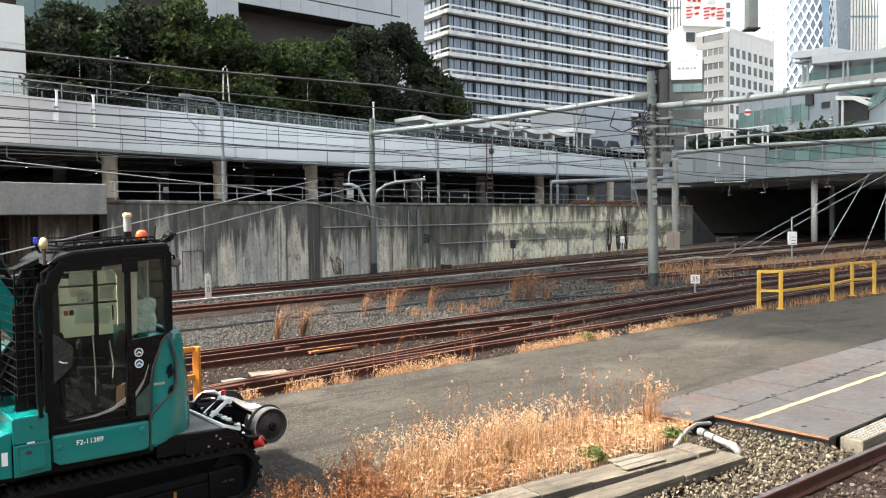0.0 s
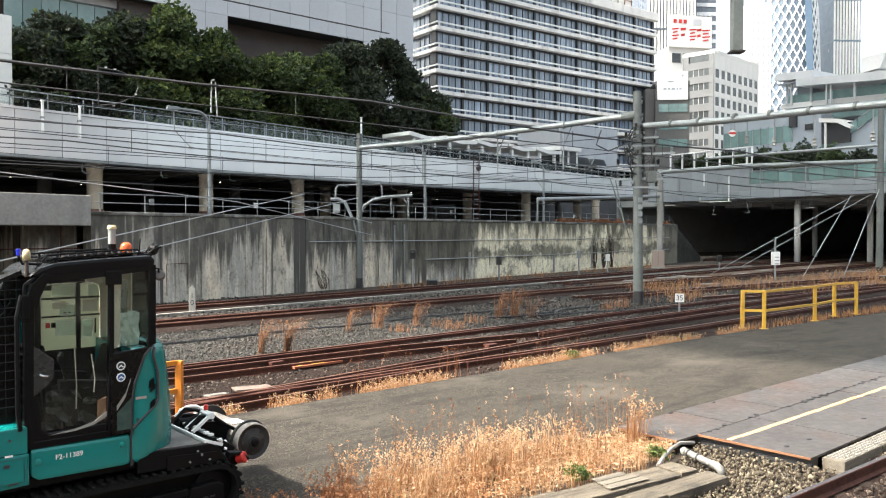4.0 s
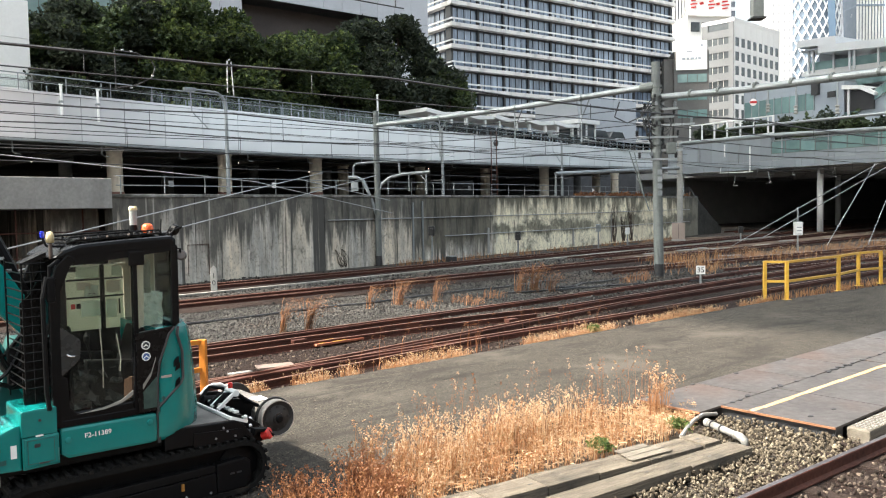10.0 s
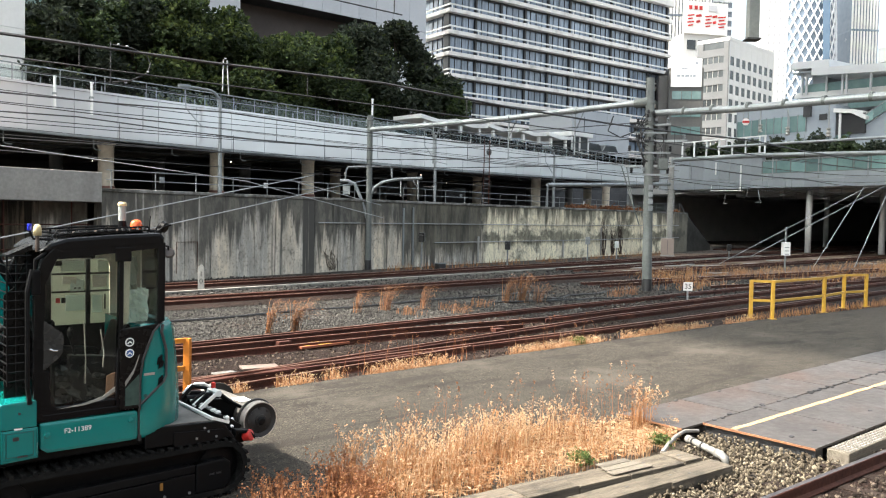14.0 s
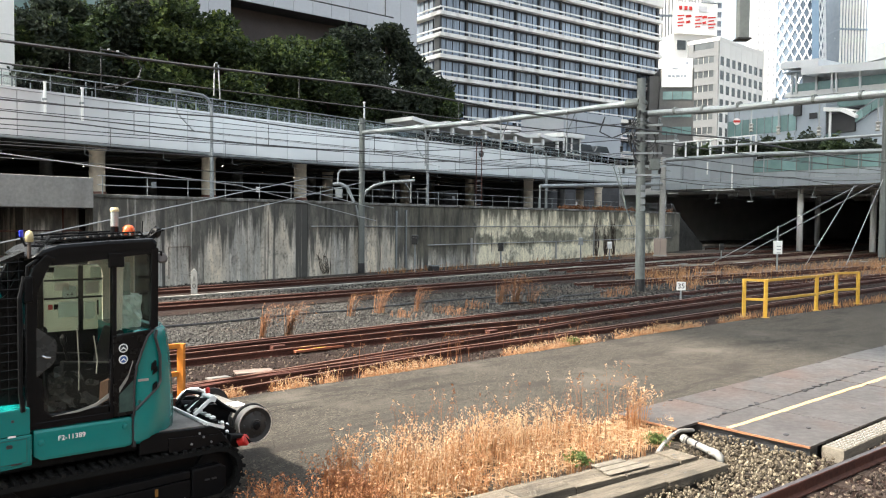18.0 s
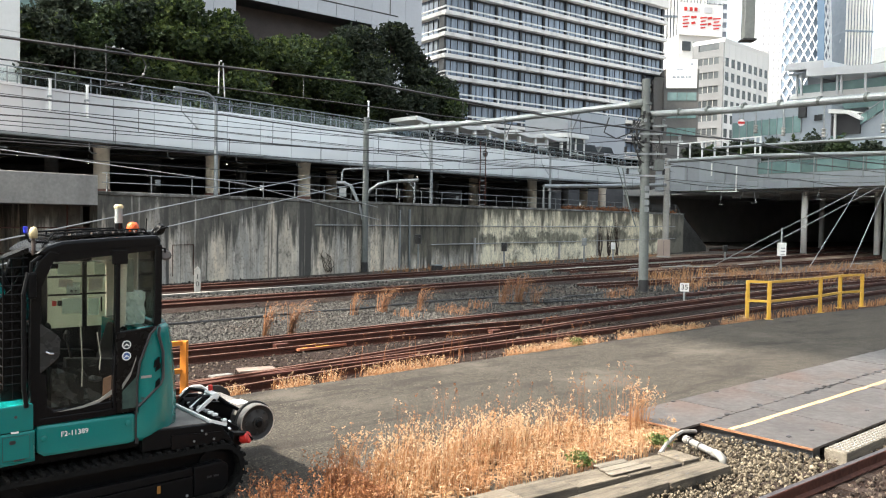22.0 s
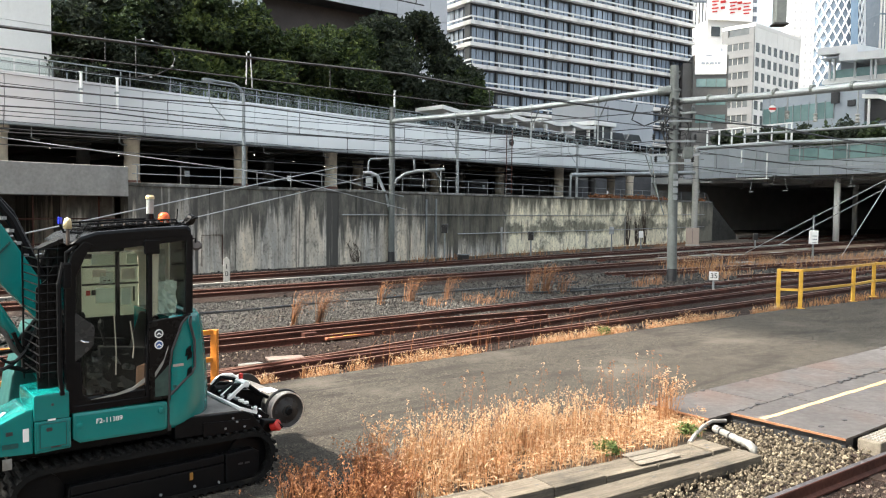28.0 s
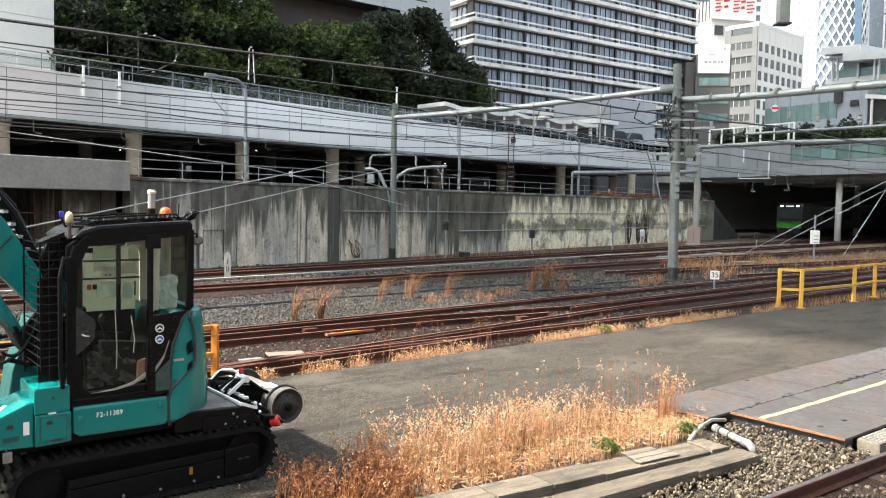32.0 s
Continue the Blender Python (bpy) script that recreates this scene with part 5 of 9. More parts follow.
part("roof_screen", Mesh().box(26, 50.1, 3.2, 3.3, 46.0, 50.9), M["whitebld"], ht)

pd = thing("annex_block", "plain pale grey panelled block in front of the office tower", "building", pose(15.0, 101.5, 0, 0, 0, 36.9))
for i in range(5):
    for j in range(1, 4):
        part("panel", Mesh().box(i * 2.2 + 0.01, i * 2.2 + 2.19, 0, 8, 4 + j * 3.2, 7.18 + j * 3.2), M["panel_blue"], pd)
part("core", Mesh().box(0.05, 10.95, 0.05, 7.9, -0.1, 7.2), M["shade_dark"], pd)


def office(name, label, m, w, dpt, h, nx, floors, z0, fh, wall, glass, ww=0.62, wh=0.55, side=0, body_top=0.8):
    """A block with a grid of inset windows on its front, and on its left side where side is set."""
    t = thing(name, label, "building", m)
    part("body", Mesh().box(0.06, w - 0.06, 0.06, dpt, -0.1, h - 0.02), M[glass], t)
    pw = w / nx
    for k in range(floors + 1):
        zz = z0 + k * fh
        part("spandrel", Mesh().box(0, w, 0, 0.3, zz - fh * (1 - wh), zz if k < floors else h), M[wall], t)
        if side:
            part("side_spandrel", Mesh().box(0, 0.3, 0.301, dpt, zz - fh * (1 - wh), zz if k < floors else h), M[wall], t)
    for i in range(nx + 1):
        a = max(0, i * pw - pw * (1 - ww) / 2)
        b = min(w, i * pw + pw * (1 - ww) / 2)
        part("pier", Mesh().box(a, b, -0.02, 0.28, -0.1, h + 0.01), M[wall], t)
    for i in range(side + 1 if side else 0):
        q = (dpt - 0.4) / side
        part("side_pier", Mesh().box(-0.02, 0.28, 0.32 + i * q - (0.0 if i == 0 else q * 0.12), 0.32 + i * q + q * 0.12, -0.1, h + 0.01), M[wall], t)
    part("base_wall", Mesh().box(-0.01, w + 0.01, -0.01, dpt + 0.01, -0.1, z0 - fh * (1 - wh)), M[wall], t)
    part("parapet", Mesh().box(-0.05, w + 0.05, -0.05, dpt + 0.05, h + 0.02, h + body_top), M[wall], t)
    return t


ob = office("white_office", "white office block with rows of small square windows", pose(61.5, 180, 0, 0, 0, 44.4), 23, 7.7, 43.6, 8, 9, 12.6, 3.2, "whitebld", "winglass", 0.6, 0.62)
for k in range(10):
    part("side_wall", Mesh().box(-0.25, -0.03, 0, 7.7, 10 + k * 3.2 + 1.5, 10 + k * 3.2 + 3.2), M["officeside"], ob)
    part("side_window", Mesh().box(-0.12, 0.05, 1.2, 6.2, 10 + k * 3.2, 10 + k * 3.2 + 1.5), M["winglass"], ob)
    for y in (2.4, 3.7, 5.0):
        part("side_mullion", Mesh().box(-0.16, -0.122, y, y + 0.12, 10 + k * 3.2, 10 + k * 3.2 + 1.5), M["concrete"], ob)
for y0, y1 in ((0, 1.2), (6.2, 7.7)):
    part("side_edge", Mesh().box(-0.24, -0.02, y0, y1, -0.1, 43.6), M["officeside"], ob)
part("side_base", Mesh().box(-0.24, -0.02, 1.2, 6.2, -0.1, 10), M["concrete"], ob)

sb = thing("sign_building", "brown and grey building with a white billboard and strip windows", "building", pose(40.16, 150, 0, 0, 0, -6))
part("body", Mesh().box(0, 6.3, 0, 9, -0.1, 31.5), M["panel_brown"], sb)
part("flank", Mesh().box(-1.7, -0.02, 1.0, 9, -0.1, 30.2), M["panel_brown"], sb)
part("billboard", Mesh().box(0.3, 5.9, -0.25, -0.01, 27.9, 33.2), M["white"], sb, "white billboard with illegible dark bars")
for a, z, w, h in ((2.2, 31.2, 1.1, 0.22), (4.7, 32.1, 0.45, 0.5), (1.4, 29.75, 0.6, 0.42), (2.2, 29.75, 0.5, 0.42), (2.9, 29.75, 0.7, 0.42), (3.8, 29.75, 0.35, 0.42), (4.3, 29.75, 0.5, 0.42)):
    part("lettering_bar", Mesh().box(a, a + w, -0.29, -0.252, z, z + h), M["panel_grey2"], sb)
for z in (25.6, 22.3, 19.0):
    for a in (0.6, 2.4, 4.2):
        part("window", Mesh().box(a, a + 1.7, -0.1, 0.05, z, z + 1.5), M["greenglass"], sb)

bb = thing("roof_billboard", "white rooftop billboard with large red shapes", "billboard", pose(85.1, 300, 0, 0, 0, 12))
part("board", Mesh().box(0, 18, 0, 0.8, 73.3, 85.2), M["white"], bb)
for a, w, kind in ((1.4, 2.8, 0), (4.9, 2.2, 1), (8.6, 2.8, 0), (11.7, 1.9, 1), (14.0, 3.2, 2)):
    me = Mesh()
    for q in range(4 if kind != 1 else 2):
        me.beam((a + w * 0.08 * (q % 2), -0.1, 79.8 - q * (1.25 if kind != 1 else 2.2)), (a + w * (1.0 - 0.2 * (q % 2)), -0.1, 80.2 - q * (1.25 if kind != 1 else 2.2)), 0.1, 0.5 if kind != 1 else 0.9)
    part("red_shape", me, M["redpaint"], bb)
for a in (2.0, 4.2, 6.2):
    part("small_shape", Mesh().box(a, a + 1.2, -0.2, -0.02, 82.2, 83.6), M["redpaint"], bb)
part("dark_shape", Mesh().box(10.0, 13.5, -0.2, -0.02, 81.9, 84.0), M["panel_grey"], bb)
for a in range(10):
    part("floodlight", Mesh().box(a * 1.9 + 0.3, a * 1.9 + 0.6, -1.2, -0.02, 85.3, 85.7), M["galv"], bb)
part("support", Mesh().box(0.5, 17.5, 0.9, 12, -0.1, 73.28), M["whitebld"], bb)
for a in (2, 6.5):
    part("opening", Mesh().box(a, a + 3.5, 0.7, 0.95, 67.5, 71.0), M["winglass"], bb)


def striped(name, label, m, w, dpt, h, n, wall, glass, frac=0.5, start=0.0):
    """A tower with vertical fins over glass."""
    t = thing(name, label, "tower", m)
    part("body", Mesh().box(0, w, 0, dpt, -0.1, h), M[glass], t)
    fin = Mesh().box(0, w / n * frac, -0.8, -0.02, start, h + 0.5).data("fin", M[wall])
    for i in range(n):
        part("fin", fin, None, t, m=pose(i * w / n, 0, 0))
    for k in range(int(h / 24)):
        part("belt", Mesh().box(-0.1, w + 0.1, -0.9, dpt, 20 + k * 24, 21 + k * 24), M[glass], t)
    return t


striped("striped_tower", "tall office tower with narrow white vertical stripes", pose(90.0, 350, 0, 0, 0, 3), 22, 25, 170, 15, "whitebld", "tower_dark", 0.55)
tw = thing("grey_tower", "plain blue-grey glass office tower", "tower", pose(111.5, 352, 0, 0, 0, 3))
part("body", Mesh().box(0, 9.5, 0, 25, -0.1, 150), M["tower_dark"], tw)
for k in range(34):
    part("floor_line", Mesh().box(-0.1, 9.6, -0.2, -0.01, 15 + k * 4, 16.6 + k * 4), M["panel_blue"], tw)
office("pale_tower", "very pale narrow office tower with tiny windows", pose(154.7, 400, 0, 0, 0, 4), 11, 12, 118, 4, 26, 12, 4.0, "whitebld", "panel_blue", 0.25, 0.3)
striped("fin_tower", "blue and white office tower with vertical fins", pose(231.0, 470, 0, 0, 0, 4), 16.5, 25, 240, 9, "whitebld", "towerglass", 0.45)

# curved tower wrapped in a white lattice
ct = thing("lattice_tower", "tall rounded blue glass tower wrapped in a white diamond lattice", "tower", pose(199.8, 470, 0))
RX, RY, H = 22.2, 17.0, 200.0


def shell(a, z, o=0.0):
    k = 1 - 0.5 * ((z - 60) / 170) ** 2 if z > 60 else 1 - 0.06 * ((60 - z) / 60)
    return ((RX * k + o) * math.cos(a), (RY * k + o) * math.sin(a), z)


me = Mesh()
na, nz = 48, 20
for j in range(nz + 1):
    me.v.extend(shell(2 * math.pi * i / na, H * j / nz) for i in range(na))
me.f.extend((j * na + i, j * na + (i + 1) % na, (j + 1) * na + (i + 1) % na, (j + 1) * na + i) for j in range(nz) for i in range(na))
part("glass_shell", me, M["towerglass"], ct, smooth=True)
for q in range(26):
    for sgn in (1, -1):
        me = Mesh()
        a0 = math.pi + math.pi * (q - 5) / 15
        pts = [shell(a0 + sgn * math.pi / 15 * j * 0.5, 60 + j * 4.4, 0.35) for j in range(26) if math.pi < a0 + sgn * math.pi / 15 * j * 0.5 < 2 * math.pi]
        if len(pts) > 2:
            me.tube(pts, 0.45, 4)
            part("lattice_bar", me, M["lattice"], ct)
me = Mesh()
for j in range(21):
    for a in (-0.13, 0.13):
        me.v.append(shell(1.645 * math.pi + a * (0.6 + j * 0.03), H * j / 20, 1.2))
me.f.extend((2 * j, 2 * j + 1, 2 * j + 3, 2 * j + 2) for j in range(20))
part("glass_spine", me, M["spine_glass"], ct)

# station building behind the bridge
SB = pose(24.8 + 0.848 * 14, 89 + 0.53 * 14, 0, 0, 0, -58)
sn = thing("station_building", "grey station building with green glass band, stairs and roof canopies", "building", SB)
part("wall", Mesh().prism([(-3.1, 7.4), (10.0, 7.4), (10.0, 15.95), (-3.1, 16.65)], 0, 12), M["panel_grey2"], sn)
for i in range(9):
    part("glass_pane", Mesh().box(-2.9 + i * 1.04, -1.9 + i * 1.04, -0.08, -0.002, 13.3, 15.15), M["greenglass"], sn)
for i in range(10):
    part("glazing_bar", Mesh().box(-2.95 + i * 1.04, -2.88 + i * 1.04, -0.14, -0.004, 13.2, 15.25), M["galv"], sn)
part("vent", Mesh().box(6.2, 7.1, -0.3, -0.003, 14.9, 16.15), M["dark"], sn)
part("vent", Mesh().box(8.1, 9.0, -0.15, -0.003, 14.4, 15.05), M["dark"], sn)
part("podium", Mesh().box(1.0, 30, 3.2, 14, 15.5, 17.5), M["panel_pale"], sn)
part("terrace_slab", Mesh().prism([(3.4, 17.55), (30, 16.3), (30, 16.95), (3.9, 18.1), (3.4, 17.9)], 2, 14), M["whitebld"], sn)
part("terrace_glass", Mesh().prism([(4.2, 18.1), (30, 16.96), (30, 18.2), (4.2, 19.0)], 2.2, 2.3), M["greenglass"], sn)
part("canopy", Mesh().prism([(3.4, 20.8), (8.3, 20.4), (8.2, 21.3), (3.8, 21.6), (3.4, 21.3)], 1.0, 8.0), M["roof"], sn)
part("canopy_soffit", Mesh().box(3.6, 8.2, 1.2, 7.8, 20.25, 20.39), M["panel_pale"], sn)
part("canopy_core", Mesh().box(5.3, 7.0, 2.6, 7, 18.1, 20.24), M["panel_pale"], sn)
for a in (4.3, 4.9, 7.4):
    part("canopy_post", Mesh().box(a, a + 0.22, 1.8, 2.0, 17.8, 20.24), M["roof"], sn)
part("roof", Mesh().prism([(6.7, 19.6), (30, 17.6), (30, 18.6), (6.7, 20.4)], 0.2, 9.5), M["roof"], sn)
for a in (10.0, 10.5, 13.2, 17, 21):
    part("roof_post", Mesh().box(a, a + 0.2, 0.7, 0.9, 17.2, 19.6 - (a - 6.7) * 0.086), M["roof"], sn)
part("sign_wedge", Mesh().prism([(12.7, 20.35), (14.8, 20.6), (15.4, 22.2), (12.7, 21.95)], 3.0, 5.0), M["whitebld"], sn)
part("wedge_band", Mesh().box(12.75, 14.9, 2.95, 4.8, 19.9, 20.3), M["roof"], sn)
part("stair_block", Mesh().prism([(9.2, 7.4), (30, 7.4), (30, 16.4), (18.4, 16.4), (9.2, 11.1)], 0.3, 9.0), M["panel_grey2"], sn)
for i in range(15):
    a = 9.2 + i * 0.98
    zb = 11.15 + (a - 9.2) * 0.577
    part("stair_glass", Mesh().prism([(a, zb), (a + 0.93, zb + 0.54), (a + 0.93, zb + 1.55), (a, zb + 1.0)], 0.1, 0.16), M["greenglass"], sn)
part("stair_glass_rail", Mesh().beam((9.2, 0.1, 12.2), (23.9, 0.1, 20.65), 0.09, 0.1), M["galv"], sn)
part("porch_roof", Mesh().prism([(10.0, 15.05), (12.0, 14.8), (13.6, 13.95), (13.7, 14.25), (12.3, 15.15), (10.0, 15.5)], -0.5, 3.0), M["whitebld"], sn)
# Dark sheet standing in for the porch's shaded inside.
part("porch_shade", Mesh().box(10.05, 13.3, 0.05, 0.28, 12.6, 14.75), M["dark"], sn)
part("porch_post", Mesh().box(10.6, 10.8, -0.4, -0.2, 11.9, 15.0), M["whitebld"], sn)
part("upper_stair", Mesh().prism([(9.8, 15.7), (12.8, 15.7), (17.5, 14.2), (17.5, 15.4), (13.0, 16.9), (9.8, 16.9)], 2.4, 2.5), M["greenglass"], sn)
part("upper_wall", Mesh().prism([(12.9, 15.6), (30, 15.6), (30, 17.4), (14.5, 17.4)], 2.6, 3.1), M["panel_pale"], sn)


# unseen tall block added behind the platform, on high supports, to shade yard and bridge
tb = thing("shade_block", "unseen tall grey slab block added to cast shade, raised on broad service cores", "building", pose(-39.8, 4.2, 0, 0, 0, -43))
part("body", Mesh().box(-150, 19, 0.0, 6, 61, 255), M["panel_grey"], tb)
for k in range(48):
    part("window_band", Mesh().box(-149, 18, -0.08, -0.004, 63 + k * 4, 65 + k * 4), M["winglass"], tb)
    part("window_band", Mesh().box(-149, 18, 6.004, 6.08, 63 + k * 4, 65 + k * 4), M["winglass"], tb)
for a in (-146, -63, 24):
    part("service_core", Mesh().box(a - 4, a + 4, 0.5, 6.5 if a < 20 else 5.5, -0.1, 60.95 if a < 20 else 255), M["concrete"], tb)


# unseen dark office blocks added beyond the platform for the road edge to reflect
for x, y, w, d, h, turn in ((62, 8.5, 40, 18, 44, -62), (40, -46, 60, 20, 38, -20)):
    t = thing("reflection_block", "unseen dark brown office block with ribbon windows, added for reflections", "building", pose(x, y, 0, 0, 0, turn), group="blocks beyond the platform")
    part("body", Mesh().box(0, w, -d, 0, -0.1, h), M["stone_dark"], t)
    for k in range(int(h / 4)):
        part("window_band", Mesh().box(0.6, w - 0.6, 0.004, 0.06, 1.5 + k * 4, 3.6 + k * 4), M["winglass"], t)
        part("window_band", Mesh().box(-0.06, -0.004, 0.6 - d, -0.6, 1.5 + k * 4, 3.6 + k * 4), M["winglass"], t)

# ---- trees and shrubs ----
def leaf_cluster(me, c, rng, size):
    """A small spray of leaves: two crossed, bent pieces."""
    for q in range(2):
        d = Vector((rng.gauss(0, 1), rng.gauss(0, 1), rng.gauss(0, 0.7) + 0.2)).normalized()
        s = d.cross(Vector((rng.gauss(0, 1), rng.gauss(0, 1), rng.gauss(0, 1)))).normalized()
        a = size * rng.uniform(0.7, 1.3)
        w = a * 0.36
        up = s.cross(d) * a * 0.18
        me.add([c - s * w * 0.2, c + d * a * 0.5 - s * w + up, c + d * a, c + d * a * 0.5 + s * w + up], [(0, 1, 2, 3)])


def tree(x, y, z, h, width, seed, leaf, label, count=2600, light=0.0):
    rng = random.Random(seed)
    t = thing("tree", label, "tree", pose(x, y, z), group="trees along the elevated road")
    tr = Mesh()
    top = h * 0.55
    bend = (rng.uniform(-0.3, 0.3), rng.uniform(-0.3, 0.3))
    tr.tube([(0, 0, 0), (bend[0] * 0.3, bend[1] * 0.3, top * 0.4), (bend[0], bend[1], top), (bend[0] * 1.2, bend[1] * 1.2, h * 0.85)], 0.16, 8, 0.03)
    part("trunk", tr, M["trunk"], t)
    lobes = []
    for i in range(17):
        a = rng.uniform(0, 2 * math.pi)
        hh = rng.uniform(0.14, 0.95)
        rad = width * 0.5 * math.sin(math.pi * min(0.95, 0.18 + hh * 0.8)) * rng.uniform(0.35, 0.95)
        c = Vector((rad * math.cos(a), rad * math.sin(a), h * hh * 0.92))
        lobes.append((c, rng.uniform(0.16, 0.27) * width))
        lim = Mesh().tube([(bend[0] * hh, bend[1] * hh, h * hh * 0.55), c * 0.6 + Vector((0, 0, h * hh * 0.3)), c], 0.055, 5, 0.012)
        part("limb", lim, M["trunk"], t)
    crown, bright = Mesh(), Mesh()
    for i in range(count):
        c, r = lobes[rng.randrange(len(lobes))]
        d = Vector((rng.gauss(0, 1), rng.gauss(0, 1), rng.gauss(0, 1))).normalized() * r * rng.random() ** 0.4
        d.z *= 0.75
        p = c + d
        if p.z < 0.25:
            continue
        # Lighter leaves on each lobe's upper half paint in the sunlit tops.
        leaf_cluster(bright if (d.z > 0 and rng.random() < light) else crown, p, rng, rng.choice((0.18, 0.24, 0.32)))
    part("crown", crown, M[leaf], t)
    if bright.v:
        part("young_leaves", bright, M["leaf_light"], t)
    return t


def via_at(s, o, z=0.0):
    """A place on the elevated road: metres along it and behind its edge."""
    c = math.cos(radians(45))
    return (-19.25 + c * s - c * o, 34.45 + c * s + c * o, z)


green, dk = "dense dark green broadleaf tree on the elevated road", "bushy green tree with lighter young leaves on the elevated road"
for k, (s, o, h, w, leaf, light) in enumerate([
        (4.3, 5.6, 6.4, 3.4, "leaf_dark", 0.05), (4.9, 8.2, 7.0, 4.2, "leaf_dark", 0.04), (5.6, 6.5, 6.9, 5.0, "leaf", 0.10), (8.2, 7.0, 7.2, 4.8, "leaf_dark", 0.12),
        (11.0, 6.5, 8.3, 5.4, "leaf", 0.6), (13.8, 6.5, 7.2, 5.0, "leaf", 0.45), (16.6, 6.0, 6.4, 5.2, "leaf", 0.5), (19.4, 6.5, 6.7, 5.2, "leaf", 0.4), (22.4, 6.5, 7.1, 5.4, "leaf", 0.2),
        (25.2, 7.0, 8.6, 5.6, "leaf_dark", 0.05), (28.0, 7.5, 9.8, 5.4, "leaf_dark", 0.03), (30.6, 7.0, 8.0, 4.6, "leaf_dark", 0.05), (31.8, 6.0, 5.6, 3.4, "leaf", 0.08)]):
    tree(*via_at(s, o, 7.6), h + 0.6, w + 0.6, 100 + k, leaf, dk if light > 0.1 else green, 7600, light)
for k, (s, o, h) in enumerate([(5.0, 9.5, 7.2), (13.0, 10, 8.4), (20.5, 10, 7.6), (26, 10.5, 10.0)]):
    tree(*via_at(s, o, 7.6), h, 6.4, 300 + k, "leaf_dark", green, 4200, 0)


def shrub(m, w, h, seed, leaf, label, count=500):
    rng = random.Random(seed)
    t = thing("shrub", label, "shrub", m, group="planted shrubs on the station bridge")
    st, cr = Mesh(), Mesh()
    for i in range(7):
        a = rng.uniform(0, 6.28)
        st.tube([(0, 0, 0), (w * 0.2 * math.cos(a), w * 0.2 * math.sin(a), h * 0.4), (w * 0.42 * math.cos(a), w * 0.42 * math.sin(a), h * rng.uniform(0.6, 0.95))], 0.03, 4, 0.008)
    for i in range(count):
        a, q = rng.uniform(0, 6.28), rng.random() ** 0.5
        hh = rng.uniform(0.12, 1.0)
        leaf_cluster(cr, Vector((w * 0.5 * q * math.cos(a), w * 0.5 * q * math.sin(a), h * hh * (1 - 0.35 * q))), rng, rng.choice((0.22, 0.34, 0.46)))
    part("stems", st, M["trunk"], t)
    part("foliage", cr, M[leaf], t)


for k, (s, o, w, h) in enumerate([(0.6, 3, 2.4, 3.4), (3.2, 3, 2.6, 3.0), (5.8, 3.4, 2.6, 3.3), (8.2, 3, 2.4, 3.0), (10.4, 3.2, 2.4, 3.2), (13.2, 3, 3.0, 3.8), (15.6, 2.5, 3.2, 4.2), (18.0, 3, 2.6, 3.6), (21, 3, 2.4, 3.0)]):
    shrub(BR @ pose(s, o, 8.6 if s < 12 else 7.74), w, h, 700 + k, "leaf" if k % 2 else "leaf_dark", "leafy green shrub planted on the station bridge", 900)


# ---- poles, beams and wires ----
def pole_thing(name, x, y, h, r, material, label, lean=(0, 0), bands=True):
    t = thing(name, label, "pole", pose(x, y, -0.12))
    part("shaft", Mesh().tube([(0, 0, 0), (lean[0] * 0.5, lean[1] * 0.5, h / 2), (lean[0], lean[1], h)], r, 16, r * 0.84), M[material], t, smooth=False)
    part("footing", Mesh().tube([(0, 0, -0.03), (0, 0, 0.05)], r * 1.5, 14), M["ballast"], t)
    part("base_band", Mesh().tube([(0, 0, 0.051), (0, 0, 0.55)], r * 1.02, 16), M["dark"], t)
    return t


P1 = pole_thing("catenary_pole", 7.94, 32.04, 8.62, 0.20, "poleg", "grey concrete catenary pole between the tracks", (-0.1, 0))
for z in (3.1, 5.0, 5.35, 5.9, 6.3, 6.75, 7.25, 7.6):
    part("strap", Mesh().tube([(-0.06, 0, z), (-0.06, 0, z + 0.09)], 0.212, 14), M["poleg"], P1)
part("arm", Mesh().beam((-1.0, 0.3, 5.1), (0.9, -0.3, 5.1), 0.09, 0.09), M["galv"], P1)
part("arm", Mesh().beam((-0.5, 0.2, 6.1), (1.3, -0.5, 6.1), 0.08, 0.08), M["galv"], P1)
part("arm", Mesh().beam((-0.55, 0.3, 6.75), (0.7, -0.3, 6.75), 0.08, 0.08), M["galv"], P1)
for a, z in ((-0.9, 5.15), (0.8, 5.15), (1.2, 6.15), (-0.45, 6.15), (0.6, 6.8), (-0.5, 6.8), (-0.35, 5.6), (0.4, 5.5)):
    me = Mesh()
    me.lathe([(0.03, 0), (0.075, 0.03), (0.04, 0.06), (0.075, 0.1), (0.04, 0.13), (0.075, 0.17), (0.03, 0.22)], 10, m=pose(a, -a * 0.33, z))
    part("insulator", me, M["blackrub" if a < 0 else "galv"], P1)
for k, pts in enumerate(([(-0.35, 0, 7.0), (-0.62, 0, 6.6), (-0.55, 0, 6.0), (-0.3, 0, 5.5), (-0.25, 0, 4.8)], [(-1.5, 0.2, 7.1), (-1.7, 0.2, 6.5), (-1.2, 0.2, 6.25), (-0.6, 0.1, 6.5), (-0.25, 0, 7.0)], [(-0.3, 0.1, 6.9), (-0.5, 0.1, 6.3), (-0.42, 0.1, 5.7), (-0.2, 0, 5.2)])):
    sm = []
    for i in range(len(pts) - 1):
        sm += [Vector(pts[i]).lerp(Vector(pts[i + 1]), q / 3) for q in range(3)]
    part("jumper_cable", Mesh().tube(sm + [pts[-1]], 0.028, 5), M["wire"], P1)
